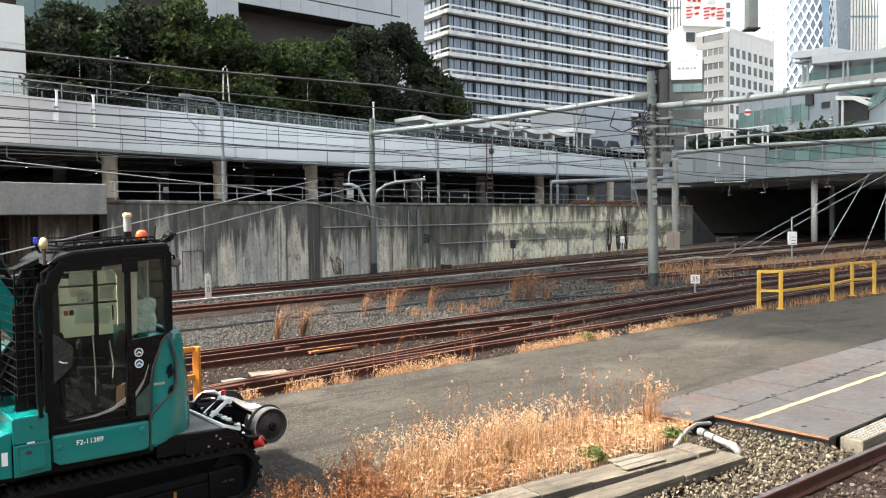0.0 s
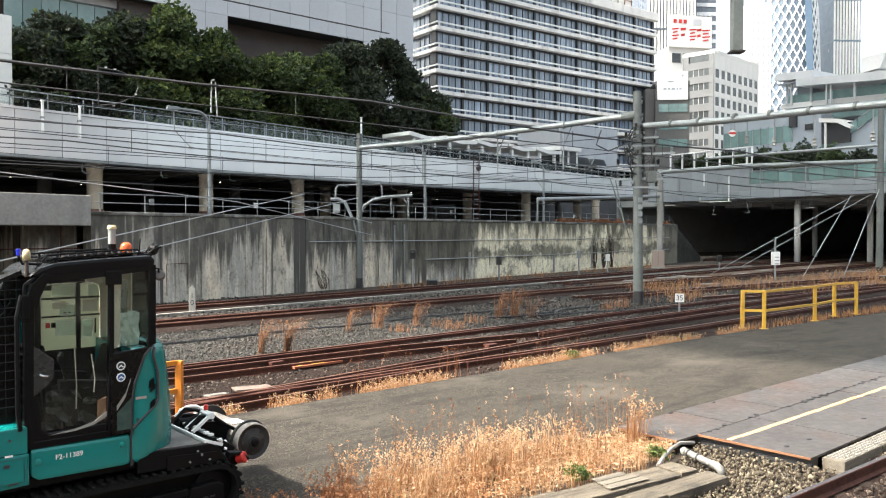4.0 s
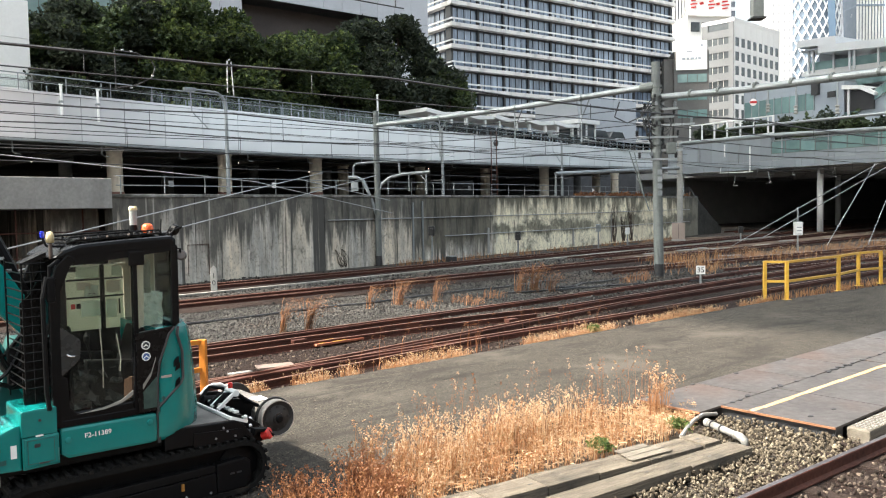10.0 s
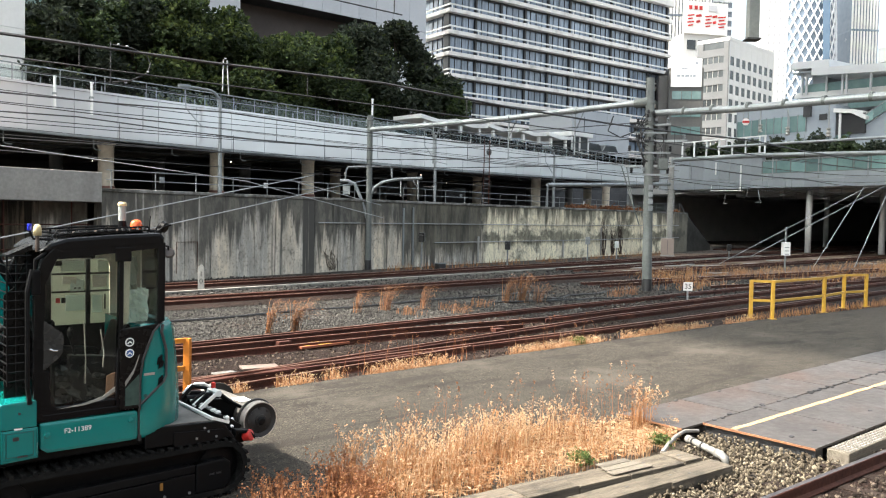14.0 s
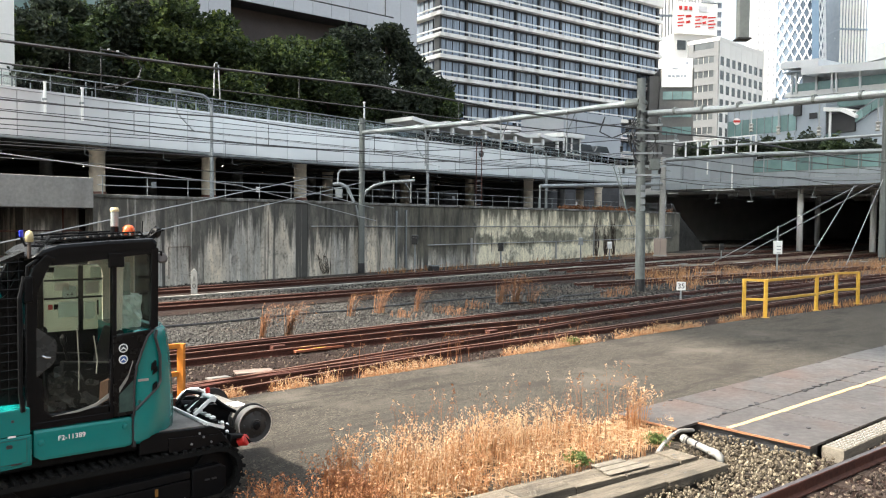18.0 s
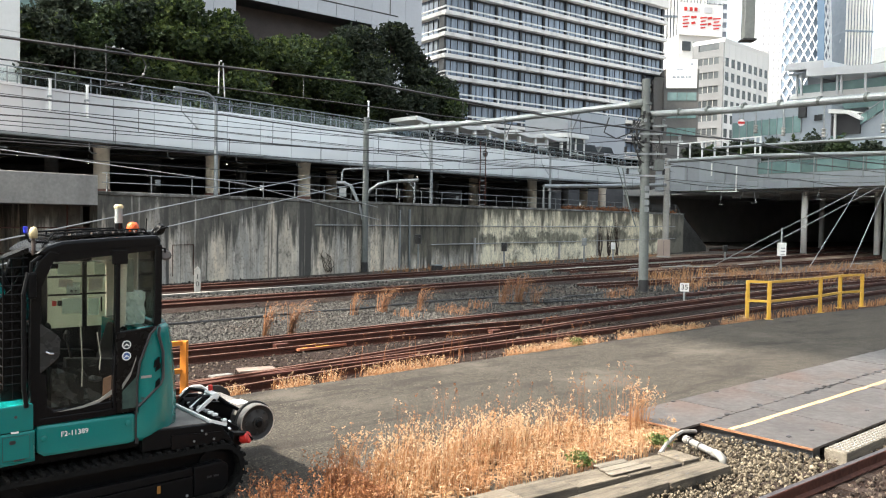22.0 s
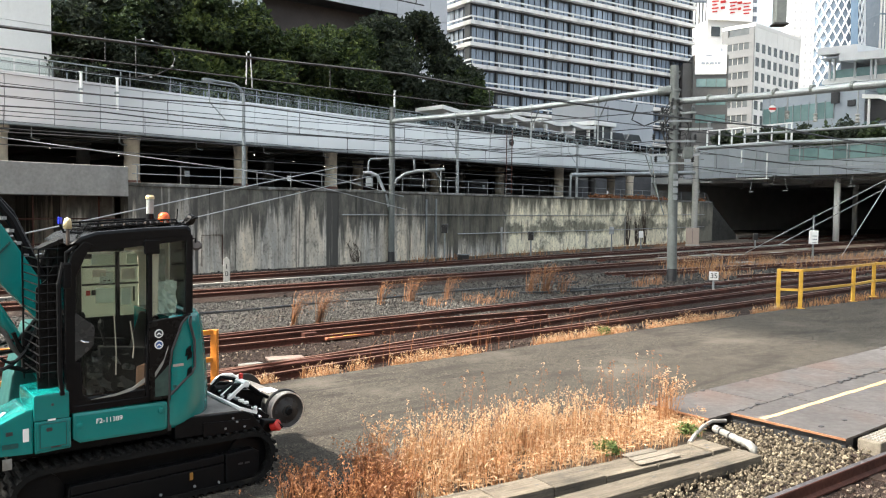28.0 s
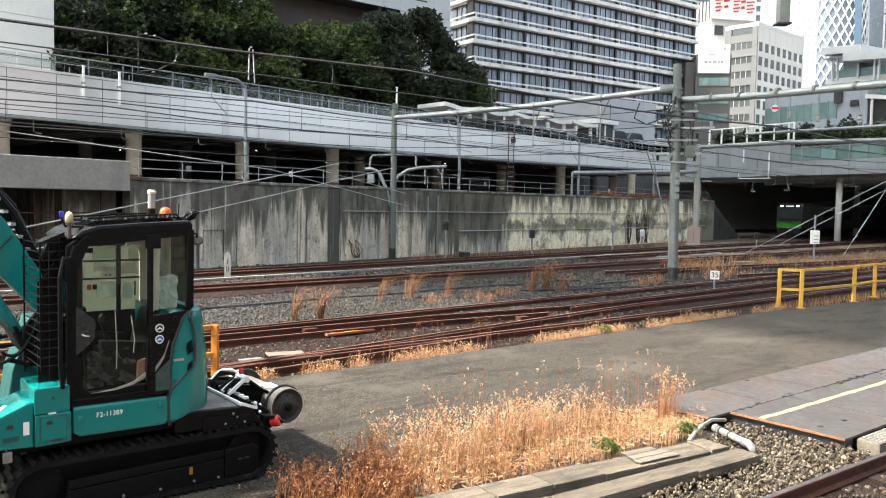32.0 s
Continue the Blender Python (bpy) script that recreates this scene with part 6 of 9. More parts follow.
part("ladder_rail", Mesh().tube([(-0.9, 0.3, 5.1), (-0.55, 0.1, 3.2)], 0.024, 6), M["poleg"], P1)
part("ladder_rail", Mesh().tube([(-1.1, 0.3, 5.1), (-0.35, 0.1, 2.7)], 0.024, 6), M["poleg"], P1)
for i in range(4):
    part("number_plate", Mesh().box(-0.09, 0.09, -0.222, -0.202, 3.3 + i * 0.28, 3.5 + i * 0.28), M["galv"], P1)

rng = random.Random(88)
for k in range(16):
    z = rng.uniform(4.9, 7.3)
    a = rng.uniform(0, 6.28)
    p = Vector((-0.06 + 0.25 * math.cos(a), -0.12 + 0.2 * math.sin(a), z))
    part("cable_clamp", Mesh().box(p.x - 0.05, p.x + 0.05, p.y - 0.05, p.y + 0.05, z - 0.07, z + 0.07, bev=0.012), M["blackrub" if k % 3 else "galv"], P1)
for k in range(9):
    z, r, h = rng.uniform(5.6, 6.9), rng.uniform(0.2, 0.5), rng.uniform(0.3, 0.5)
    sx = -1 if k % 3 else 1
    loop = [(sx * (0.14 + r * math.sin(a)), -0.16 - 0.05 * math.sin(a), z + h * math.cos(a)) for a in [math.pi * q / 12 for q in range(13)]]
    part("jumper_cable", Mesh().tube(loop, 0.02, 6), M["blackrub"], P1)
for z, w in ((5.62, 0.9), (6.42, 0.7), (4.75, 0.8)):
    part("arm", Mesh().beam((-w, -0.1, z), (w * 0.8, -0.25, z), 0.06, 0.07), M["galv"], P1)
    for x in (-w, w * 0.8):
        part("insulator", Mesh().lathe([(0.03, 0), (0.08, 0.03), (0.04, 0.07), (0.08, 0.11), (0.04, 0.15), (0.08, 0.19), (0.03, 0.24)], 10, m=pose(x, -0.2, z + 0.04)), M["blackrub"], P1)
part("transformer_box", Mesh().box(0.24, 0.62, -0.35, 0.05, 4.95, 5.4, bev=0.03), M["poleg"], P1)

P2 = pole_thing("catenary_pole", -4.35, 41.1, 8.05, 0.17, "poleg", "slim grey steel pole in front of the retaining wall")
for pts, r in (([(-1.5, 0, 4.65), (-1.1, 0, 4.66), (-0.75, 0, 4.5), (-0.35, 0, 3.6), (-0.05, 0, 2.6)], 0.085), ([(0.05, 0, 3.9), (0.25, 0, 4.3), (0.7, 0, 4.62), (1.3, 0, 4.76), (2.75, 0, 4.86)], 0.085),
               ([(-1.25, 0, 4.62), (-1.22, 0, 5.2), (-1.1, 0, 5.36), (0, 0, 5.42), (1.0, 0, 5.45), (1.15, 0, 5.35), (1.18, 0, 4.75)], 0.05),
               ([(1.65, 0, 4.8), (1.65, 0, 3.9)], 0.035), ([(2.55, 0, 4.85), (2.55, 0, 3.7)], 0.045), ([(2.2, 0, 4.83), (2.5, 0, 4.4)], 0.03)):
    part("bent_pipe", Mesh().tube(pts, r, 8), M["galv"], P2)
part("small_box", Mesh().box(-1.35, -1.0, -0.1, 0.1, 3.95, 4.4), M["galv"], P2)

g = thing("portal_beam", "long grey tubular beam spanning between the catenary poles", "beam")
PB = [(-4.35, 41.1, 7.2), (-1.0, 38.9, 7.26), (2.5, 36.3, 7.33), (5.2, 34.2, 7.45), (7.75, 32.1, 7.56)]
part("tube", Mesh().tube(PB, 0.125, 12), M["galv"], g)
for p in PB[1:-1]:
    part("clamp", Mesh().tube([(p[0] - 0.05, p[1] + 0.04, p[2]), (p[0] + 0.05, p[1] - 0.04, p[2])], 0.165, 12), M["galv"], g)
    part("hanger", Mesh().tube([p, (p[0], p[1], p[2] - 1.9)], 0.035, 6), M["galv"], g)
    part("stay", Mesh().tube([(p[0] + 0.35, p[1] - 0.25, p[2]), (p[0] + 0.05, p[1], p[2] - 0.8)], 0.025, 6), M["galv"], g)
    part("registration_arm", Mesh().tube([(p[0], p[1], p[2] - 1.75), (p[0] + 0.7, p[1] - 0.5, p[2] - 1.95)], 0.022, 6), M["galv"], g)
part("socket", Mesh().tube([(7.35, 32.4, 7.53), (7.8, 32.05, 7.56)], 0.19, 12), M["poleg"], g)

g = thing("portal_beam", "grey tubular beam reaching from the pole over the yard", "beam")
a, b = Vector((8.0, 32.0, 7.1)), Vector((15.2, 21.3, 6.6))
part("tube", Mesh().tube([a, a.lerp(b, 0.3) - Vector((0, 0, 0.08)), a.lerp(b, 0.6) - Vector((0, 0, 0.02)), b], 0.125, 12), M["galv"], g)
for q in (0.12, 0.22, 0.34, 0.45, 0.56, 0.68, 0.8, 0.92):
    p = a.lerp(b, q)
    part("clamp", Mesh().tube([p - (b - a) * 0.004, p + (b - a) * 0.004], 0.15, 12), M["poleg"], g)
for q, dz in ((0.378, 0.62), (0.46, 0.76), (0.573, 0.86), (0.72, 0.8)):
    p = a.lerp(b, q) - Vector((0, 0, 0.05))
    part("hanger", Mesh().tube([p, p - Vector((0, 0, dz))], 0.026, 6), M["galv"], g)
    part("insulator", Mesh().lathe([(0.03, 0), (0.085, 0.03), (0.045, 0.07), (0.045, 0.10), (0.085, 0.14), (0.045, 0.18), (0.045, 0.22), (0.085, 0.26), (0.03, 0.3)], 12, m=pose(p.x, p.y, p.z - dz - 0.29)), M["concrete"], g)
p = a.lerp(b, 0.332) - Vector((0, 0, 0.06))
for o in (-0.08, 0.08):
    part("sign_strap", Mesh().box(p.x + o - 0.012, p.x + o + 0.012, p.y - 0.01, p.y + 0.01, p.z - 0.42, p.z), M["galv"], g)
ps = part("hung_sign", Mesh().lathe([(0.0, -0.012), (0.125, -0.012), (0.125, 0.012), (0.0, 0.012)], 20, m=pose(p.x, p.y, p.z - 0.50, 90)), M["white"], g, "round white sign with a red bar")
part("red_bar", Mesh().box(p.x - 0.122, p.x + 0.122, p.y - 0.02, p.y - 0.013, p.z - 0.54, p.z - 0.46), M["redpaint"], ps)
part("support_pole", Mesh().tube([(15.25, 21.2, -0.1), (15.25, 21.2, 8.4)], 0.19, 14), M["poleg"], g)

P3 = pole_thing("catenary_pole", 18.1, 66.0, 8.2, 0.26, "concrete", "pale pole beside a relay cabinet near the wall")
P4 = pole_thing("catenary_pole", 30.4, 55.0, 12.0, 0.24, "poleg", "tall grey pole held by steel stay wires")
g = thing("portal_beam", "pale tubular beam between two poles in front of the bridge", "beam")
part("tube", Mesh().tube([(18.1, 66, 7.85), (24.3, 60.5, 7.95), (30.4, 55, 7.8)], 0.17, 10), M["galv"], g)
for q in range(5):
    p = Vector((18.1, 66, 7.85)).lerp(Vector((30.4, 55, 7.8)), 0.1 + q * 0.2)
    part("hanger", Mesh().tube([p, p - Vector((0, 0, 1.7))], 0.045, 6), M["galv"], g)
    part("arm", Mesh().tube([p - Vector((0, 0, 1.65)), p + Vector((-1.2, 0.9, -1.7))], 0.03, 6), M["galv"], g)
g = thing("portal_beam", "pale tubular beam at low level beside the retaining wall", "beam")
part("tube", Mesh().tube([(6.7, 56.1, 5.15), (18.1, 66, 5.85)], 0.15, 10), M["galv"], g)
part("post", Mesh().tube([(6.7, 56.1, 3.59), (6.7, 56.1, 5.2)], 0.07, 10), M["galv"], g)
g = thing("portal_beam", "pale tubular beam over the right-hand tracks", "beam")
part("tube", Mesh().tube([(30.4, 55, 8.9), (20.5, 62.0, 8.6)], 0.1, 10), M["galv"], g)
cab = thing("relay_cabinet", "pinkish grey metal relay cabinet at the foot of a pole", "cabinet", pose(17.6, 64.6, -0.1, 0, 0, -15))
part("body", Mesh().box(-0.5, 0.5, -0.3, 0.3, 0.12, 1.45, bev=0.03), M["cabinet"], cab)
part("plinth", Mesh().box(-0.55, 0.55, -0.34, 0.34, -0.05, 0.118), M["concrete"], cab)
part("door_seam", Mesh().box(-0.01, 0.01, -0.306, -0.301, 0.2, 1.38), M["dark"], cab)

# pendant steel post near the platform
hp = thing("drop_post", "grey steel post hanging from an overhead beam", "overhead support")
part("post", Mesh().box(5.08, 5.26, 13.9, 14.08, 6.0, 8.3, bev=0.01), M["poleg"], hp)
part("end_cap", Mesh().box(5.05, 5.29, 13.87, 14.11, 5.97, 5.998), M["dark"], hp)
part("beam", Mesh().tube([(2.5, 15.6, 8.4), (10.0, 10.6, 8.4)], 0.13, 10), M["galv"], hp)
part("support_pole", Mesh().tube([(10.1, 10.55, -0.1), (10.1, 10.55, 8.9)], 0.18, 12), M["poleg"], hp)
for k, (x, y) in enumerate(((5.85, 13.6), (6.15, 13.4))):
    part("insulator", Mesh().lathe([(0.03, 0), (0.12, 0.05), (0.05, 0.1), (0.12, 0.16), (0.05, 0.21), (0.03, 0.3)], 12, m=pose(x, y, 6.95, 0, 35)), M["galv"], hp)
    part("hanger", Mesh().tube([(x, y, 7.2), (x - 0.05, y, 8.4)], 0.03, 6), M["galv"], hp)


def wire(pts, r=0.012, material="wire", label="thin overhead wire above the tracks"):
    return solid("overhead_wire", Mesh().tube(pts, r, 5), M[material], label, "wire", group="overhead wires")


def catenary(a, b, zc, zm, span=12.0, phase=0.0, rm=0.02, drop=True):
    """Contact and carrying wire along a track, with droppers."""
    a, b = Vector((*a, 0)), Vector((*b, 0))
    L = (b - a).length
    up = Vector((0, 0, 1))
    t = thing("catenary_wire", "black contact and carrying wires with droppers over a track", "overhead wire", group="overhead lines")
    part("contact_wire", Mesh().tube([a + up * zc, b + up * zc], 0.014, 5), M["wire"], t)
    n = max(2, int(L / span))
    pts = []
    for i in range(n):
        q0, q1 = i / n, (i + 1) / n
        pts += [a.lerp(b, q0 + (q1 - q0) * k / 4) + up * (zm - 0.16 * 4 * (k / 4) * (1 - k / 4)) for k in range(4)]
    part("carrying_wire", Mesh().tube(pts + [b + up * zm], rm, 5), M["wire"], t)
    if drop:
        k = phase
        while k < L:
            p = a + (b - a) * (k / L)
            part("dropper", Mesh().tube([p + up * zc, p + up * (zm - 0.08)], 0.010, 4), M["wire"], t)
            k += 4.6
    return t


catenary(*along((-4.51, 15.76), (3.62, 22.9), -1.2, 5.0), 5.3, 5.82, 14, 1.0, 0.028)
catenary(*along((-3.69, 12.9), (2.96, 18.6), -0.9, 0.4), 6.6, 7.3, 14, 2.0)
catenary(*along((-8.92, 31.0), (7.8, 49.7), -0.8, 3.2), 5.1, 5.9, 14, 2.0, 0.024)
catenary(*along((-7.35, 25.6), (6.06, 38.6), -0.8, 4.0), 5.2, 6.0, 14, 3.0, 0.024)
for k, (z1, z2, r) in enumerate(((6.75, 6.2, 0.014), (6.1, 5.7, 0.015), (5.55, 5.3, 0.016), (5.15, 4.9, 0.014))):
    wire(arc((7.9 + 0.2 * k, 31.9, z1), (33, 57 + k, z2 + 1.2), -0.35), r)
    wire(arc((-40, -1.5 + k, z1 + 0.2), (-4.35, 40.9, z1 + 0.1), -0.5, 12), 0.016) if k < 3 else None
    wire(arc((-4.35, 40.9, z1 + 0.1), (7.8, 32, z1), -0.12), 0.018)
for k, z in enumerate((7.7, 7.0, 6.6, 4.9)):
    wire(arc((-38, 4 + k, z + 0.5), (19, 66 + k, z), -0.3, 14), 0.016)

for pts, r, mt in (([(-4.58, 15.70, 5.80), (-4.59, 15.69, 5.17)], 0.014, "pale_wire"), ([(-4.52, 15.75, 5.79), (-4.49, 15.77, 5.12)], 0.014, "pale_wire"), ([(-6.20, 14.27, 5.81), (-6.20, 14.27, 5.06)], 0.010, "wire"),
                   ([(-6.19, 14.28, 5.76), (-5.93, 14.51, 5.75), (-5.72, 14.70, 5.67), (-5.66, 14.75, 5.51), (-5.71, 14.71, 5.33), (-5.93, 14.51, 5.16), (-6.18, 14.30, 5.09)], 0.012, "wire")):
    wire(pts, r, mt, "jumper wire hanging between the contact and carrying wires")
for x, y, z in ((-6.1, 14.36, 5.78), (-5.98, 14.47, 5.77), (-5.7, 14.72, 5.36), (-6.0, 14.45, 5.11), (-4.55, 15.72, 5.82)):
    solid("wire_clamp", Mesh().box(x - 0.022, x + 0.022, y - 0.014, y + 0.014, z - 0.014, z + 0.014, bev=0.004), M["galv"], "small pale clamp fixed on an overhead wire", "clamp", group="wire clamps")

# stay wires
for a, b in (((17.6, 52, 0.05), (28.6, 55, 5.4)), ((19.6, 52, 0.55), (29.8, 55, 5.5)), ((22.8, 50, 0.0), (28.4, 55, 5.45)), ((25.4, 50, 0.1), (30.4, 55, 6.0))):
    wire([a, b], 0.024, "pale_wire", "pale steel stay wire anchored in the weeds")
for a, b in (((-10.9, 12, 1.45), (-6.3, 36, 4.55)), ((-11.5, 10.2, 0.7), (-4.4, 40.9, 4.6)), ((-20, 18, 5.4), (-8.4, 32, 4.05)), ((-8.4, 32, 4.05), (-3.6, 40.9, 2.65)), ((-7.0, 34, 4.2), (-3.7, 41, 3.3))):
    wire([a, b], 0.02, "pale_wire", "pale slanting wire in front of the concrete wall")

# ---- trackside signs and boxes ----
sg = thing("distance_sign", "small white square sign with black number on a short post", "sign", pose(8.55, 28.5, -0.1, 0, 0, -8))
part("post", Mesh().box(-0.03, 0.03, 0.02, 0.07, 0, 0.5), M["galv"], sg)
part("plate", Mesh().box(-0.16, 0.16, -0.01, 0.015, 0.39, 0.70, bev=0.006), M["whitebld"], sg)


def text(body, size, m, material, parent, label=""):
    cu = bpy.data.curves.new("text", 'FONT')
    cu.body, cu.size, cu.align_x, cu.align_y, cu.extrude = body, size, 'CENTER', 'CENTER', 0.003
    tmp = bpy.data.objects.new("text", cu)
    scene.collection.objects.link(tmp)
    bpy.context.view_layer.update()
    me = bpy.data.meshes.new_from_object(tmp.evaluated_get(bpy.context.evaluated_depsgraph_get()))
    bpy.data.objects.remove(tmp)
    me.materials.clear()
    me.materials.append(M[material])
    ob = new("lettering", me)
    ob.parent = parent
    ob.matrix_basis = m
    if label:
        ob["label"] = label
    return ob


text("35", 0.26, pose(0, -0.016, 0.54, 90), "dark", sg, "black number 35")
mk = thing("distance_post", "white concrete distance post with a pointed top and black figures", "marker post", pose(-9.06, 28.5, -0.1, 0, 0, 15))
part("shaft", Mesh().prism([(-0.11, 0.0), (0.11, 0.0), (0.11, 0.86), (0, 0.99), (-0.11, 0.86)], -0.1, 0.1, bev=0.012), M["concrete"], mk)
text("1", 0.26, pose(0, -0.106, 0.62, 90), "dark", mk)
text("0", 0.26, pose(0, -0.106, 0.36, 90), "dark", mk)
bx = thing("trackside_box", "white equipment box on a post among the weeds", "equipment box", pose(20.2, 48, -0.1))
part("post", Mesh().tube([(0, 0, 0), (0, 0, 2.65)], 0.06, 8), M["galv"], bx)
part("box", Mesh().box(-0.22, 0.22, -0.2, 0.12, 0.95, 1.75, bev=0.02), M["white"], bx)
for z in (1.0, 1.2, 1.4):
    part("label_bar", Mesh().box(-0.12, 0.14, -0.206, -0.2005, z, z + 0.05), M["galv"], bx)
for k, (x, y, h, mtl) in enumerate(((-1.6, 42.2, 1.6, "blackrub"), (3.3, 46.5, 1.1, "blackrub"), (9.2, 53.5, 1.3, "galv"), (12.2, 58.5, 0.9, "white"), (14.6, 60.0, 1.1, "white"), (21.0, 60, 0.8, "blackrub"))):
    t = thing("ground_signal", "small signal head on a short post beside the track", "signal", pose(x, y, -0.1, 0, 0, -10), group="signals along the wall")
    part("post", Mesh().tube([(0, 0, 0), (0, 0, h)], 0.05, 8), M["galv"], t)
    part("head", Mesh().box(-0.16, 0.16, -0.14, 0.1, h - 0.1, h + 0.4, bev=0.03), M[mtl], t)
    part("hood", Mesh().box(-0.12, 0.12, -0.3, -0.142, h + 0.22, h + 0.27), M[mtl], t)
for k, (x, y) in enumerate(((-0.6, 43.0), (26.5, 47.5))):
    t = thing("cable_box", "low dark cable box on the ballast", "cable box", pose(x, y, -0.1, 0, 0, 40 + 20 * k), group="cable boxes")
    part("body", Mesh().box(-0.25, 0.25, -0.18, 0.18, 0, 0.3, bev=0.03), M["dark"], t)
    part("lid", Mesh().box(-0.28, 0.28, -0.2, 0.2, 0.301, 0.35), M["galv"], t)
# concrete cable trough between the far tracks
tg = thing("cable_trough", "pale concrete cable trough between the tracks", "cable trough", pose(-9.73 - 20 * 0.663, 26.95 - 20 * 0.748, -0.1, 0, 0, 48.44))
lidm = Mesh().box(0.005, 0.995, 0.06, 0.28, 0.05, 0.09).data("lid", M["trough"])
for i in range(75):
    part("lid", lidm, None, tg, m=pose(i * 1.0, 0, 0))
part("channel", Mesh().box(0, 75, 0.08, 0.26, 0, 0.049), M["trough"], tg)
hs = Mesh()
rng = random.Random(9)
for (x0, y0), (x1, y1), z in (((1.5, 26.6), (9.5, 30.2), -0.06), ((3.0, 27.5), (7.6, 33.0), -0.06), ((-7.5, 20.0), (4.0, 31.0), -0.07)):
    pts = []
    for i in range(14):
        q = i / 13
        pts.append((x0 + (x1 - x0) * q + rng.uniform(-0.15, 0.15), y0 + (y1 - y0) * q + rng.uniform(-0.2, 0.2), z + rng.uniform(0, 0.03)))
    hs.tube(pts, 0.035, 6)
solid("ground_cable", hs, M["blackrub"], "black cables lying loosely on the ballast", "cable", kind="stuff")


# ---- steel crossing ----
def yard_at(d, a, z=0.0):
    """A place in the yard: metres along the crossing from its corner, and across towards the platform."""
    p = Vector((3.40, 10.62, 0)) + NEAR * d + ACROSS * a
    return (p.x, p.y, z)


cr = thing("steel_crossing", "rust-tinged steel plate crossing with a yellow line", "crossing", pose(*yard_at(0, 0), 0, 0, YARD_TURN), kind="structure")
rng = random.Random(21)
pl_a = Mesh().box(0.012, 1.488, 0.012, 0.985, 0.03, 0.06).data("plate", M["plate"])
pl_b = Mesh().box(0.012, 1.488, -1.514, -0.012, 0.03, 0.06).data("plate", M["plate"])
for i in range(22):
    part("plate", pl_a, None, cr, m=pose(i * 1.5 - 0.42, 0, rng.uniform(-0.004, 0.004), rng.uniform(-0.2, 0.2)))
    part("plate", pl_b, None, cr, m=pose(i * 1.5 + 0.1, 0, rng.uniform(-0.004, 0.004), rng.uniform(-0.2, 0.2)))
sl = Mesh()
for i in range(70):
    sl.box(i * 0.45 + 0.14, i * 0.45 + 0.34, -1.5, 0.9, -0.14, 0.024)
part("bearer", sl, M["dark"], cr)
part("end_lip", Mesh().box(0.088, 0.106, -1.52, 0.0, 0.034, 0.064, bev=0.004), M["platerim"], cr, "bright rusty edge of the plate")
part("end_lip", Mesh().box(-0.43, -0.412, 0.0, 0.985, 0.034, 0.064, bev=0.004), M["platerim"], cr, "bright rusty edge of the plate")
q = 0.13
while q < 30:
    w = rng.uniform(0.16, 0.42)
    part("yellow_line", Mesh().box(q, q + w, -0.475 + rng.uniform(-0.014, 0.012), -0.395 + rng.uniform(-0.012, 0.01), 0.0625, 0.0645), M["lineyel"], cr)
    q += w + rng.choice((0.001, 0.001, 0.006, 0.02))
for i in range(120):
    x, y = rng.uniform(0, 20), rng.choice((-0.03, 0.0, 0.03, 0.95, -0.01, -1.1)) + rng.uniform(-0.03, 0.03)
    part("lifting_hole", Mesh().lathe([(0.032, 0.0605), (0.03, 0.072)], 8, m=pose(x, y, 0, 0, 0, 0) @ Matrix.Diagonal((1.5, 1, 1, 1))), M["dark"], cr)
pk = thing("platform_edge_block", "pale concrete edge block with a raised tactile top", "edge block", pose(*yard_at(0, 0), 0, 0, YARD_TURN), kind="structure")
for i in range(18):
    part("block", Mesh().box(0.34 + i * 1.2, 1.525 + i * 1.2, -1.82, -1.545, -0.16, 0.035, bev=0.02), M["wood_pale"], pk)
dots = Mesh()
for i in range(90):
    for j in range(5):
        dots.box(0.42 + i * 0.09, 0.46 + i * 0.09, -1.80 + j * 0.05, -1.772 + j * 0.05, 0.0352, 0.044)
d = part("tactile_studs", dots, M["pvc"], pk, "faded cream studs")
tagged(d, kind="stuff")

# ---- planks, pipe, ballast ----
PL = pose(0.12, 7.51, 0, 0, 0, 34.6)
pk = thing("plank_walk", "weathered grey wooden planks laid beside the ballast", "plank walk", PL)
rng = random.Random(5)
for rowi, (y0, y1, x0, end, turn) in enumerate(((-0.24, 0.12, -2.6, 3.30, -0.6), (-0.69, -0.40, -2.4, 3.40, 2.2))):
    x = x0
    while x < end:
        w = min(rng.uniform(0.62, 1.05) if rowi == 0 else rng.uniform(1.3, 1.9), end - x)
        me = Mesh().box(x + 0.006, x + w - 0.006 - rng.uniform(0, 0.012), y0 + rng.uniform(-0.015, 0.015), y1 + rng.uniform(-0.015, 0.015), -0.07, 0.04, bev=0.008)
        pl = part("plank", me, M["wood"], pk, m=pose(0, 0, rng.uniform(-0.012, 0.006), rng.uniform(-1.0, 1.0), 0, 0) @ pose(1.5, y0, 0, 0, 0, turn) @ pose(-1.5, -y0, 0))
        for q in range(rng.choice((0, 1, 1, 2))):
            c = (x + rng.uniform(0.15, 0.85) * w, (y0 + y1) / 2 + rng.uniform(-0.08, 0.08))
            part("spike_hole", Mesh().box(c[0] - 0.025, c[0] + 0.025, c[1] - 0.008, c[1] + 0.008, 0.0405, 0.0425), M["dark"], pl)
        x += w
for k, y in enumerate((-0.21, -0.09, 0.03)):
    part("loose_board", Mesh().box(1.90 + 0.03 * k, 2.52 - 0.05 * k, y, y + 0.112, 0.045, 0.057, bev=0.004), M["wood_pale"], pk, "paler loose board lying across", m=pose(0, 0, 0.003 * k))
part("bearer", Mesh().box(-2.6, 3.15, -0.60, 0.05, -0.15, -0.085), M["dark"], pk)
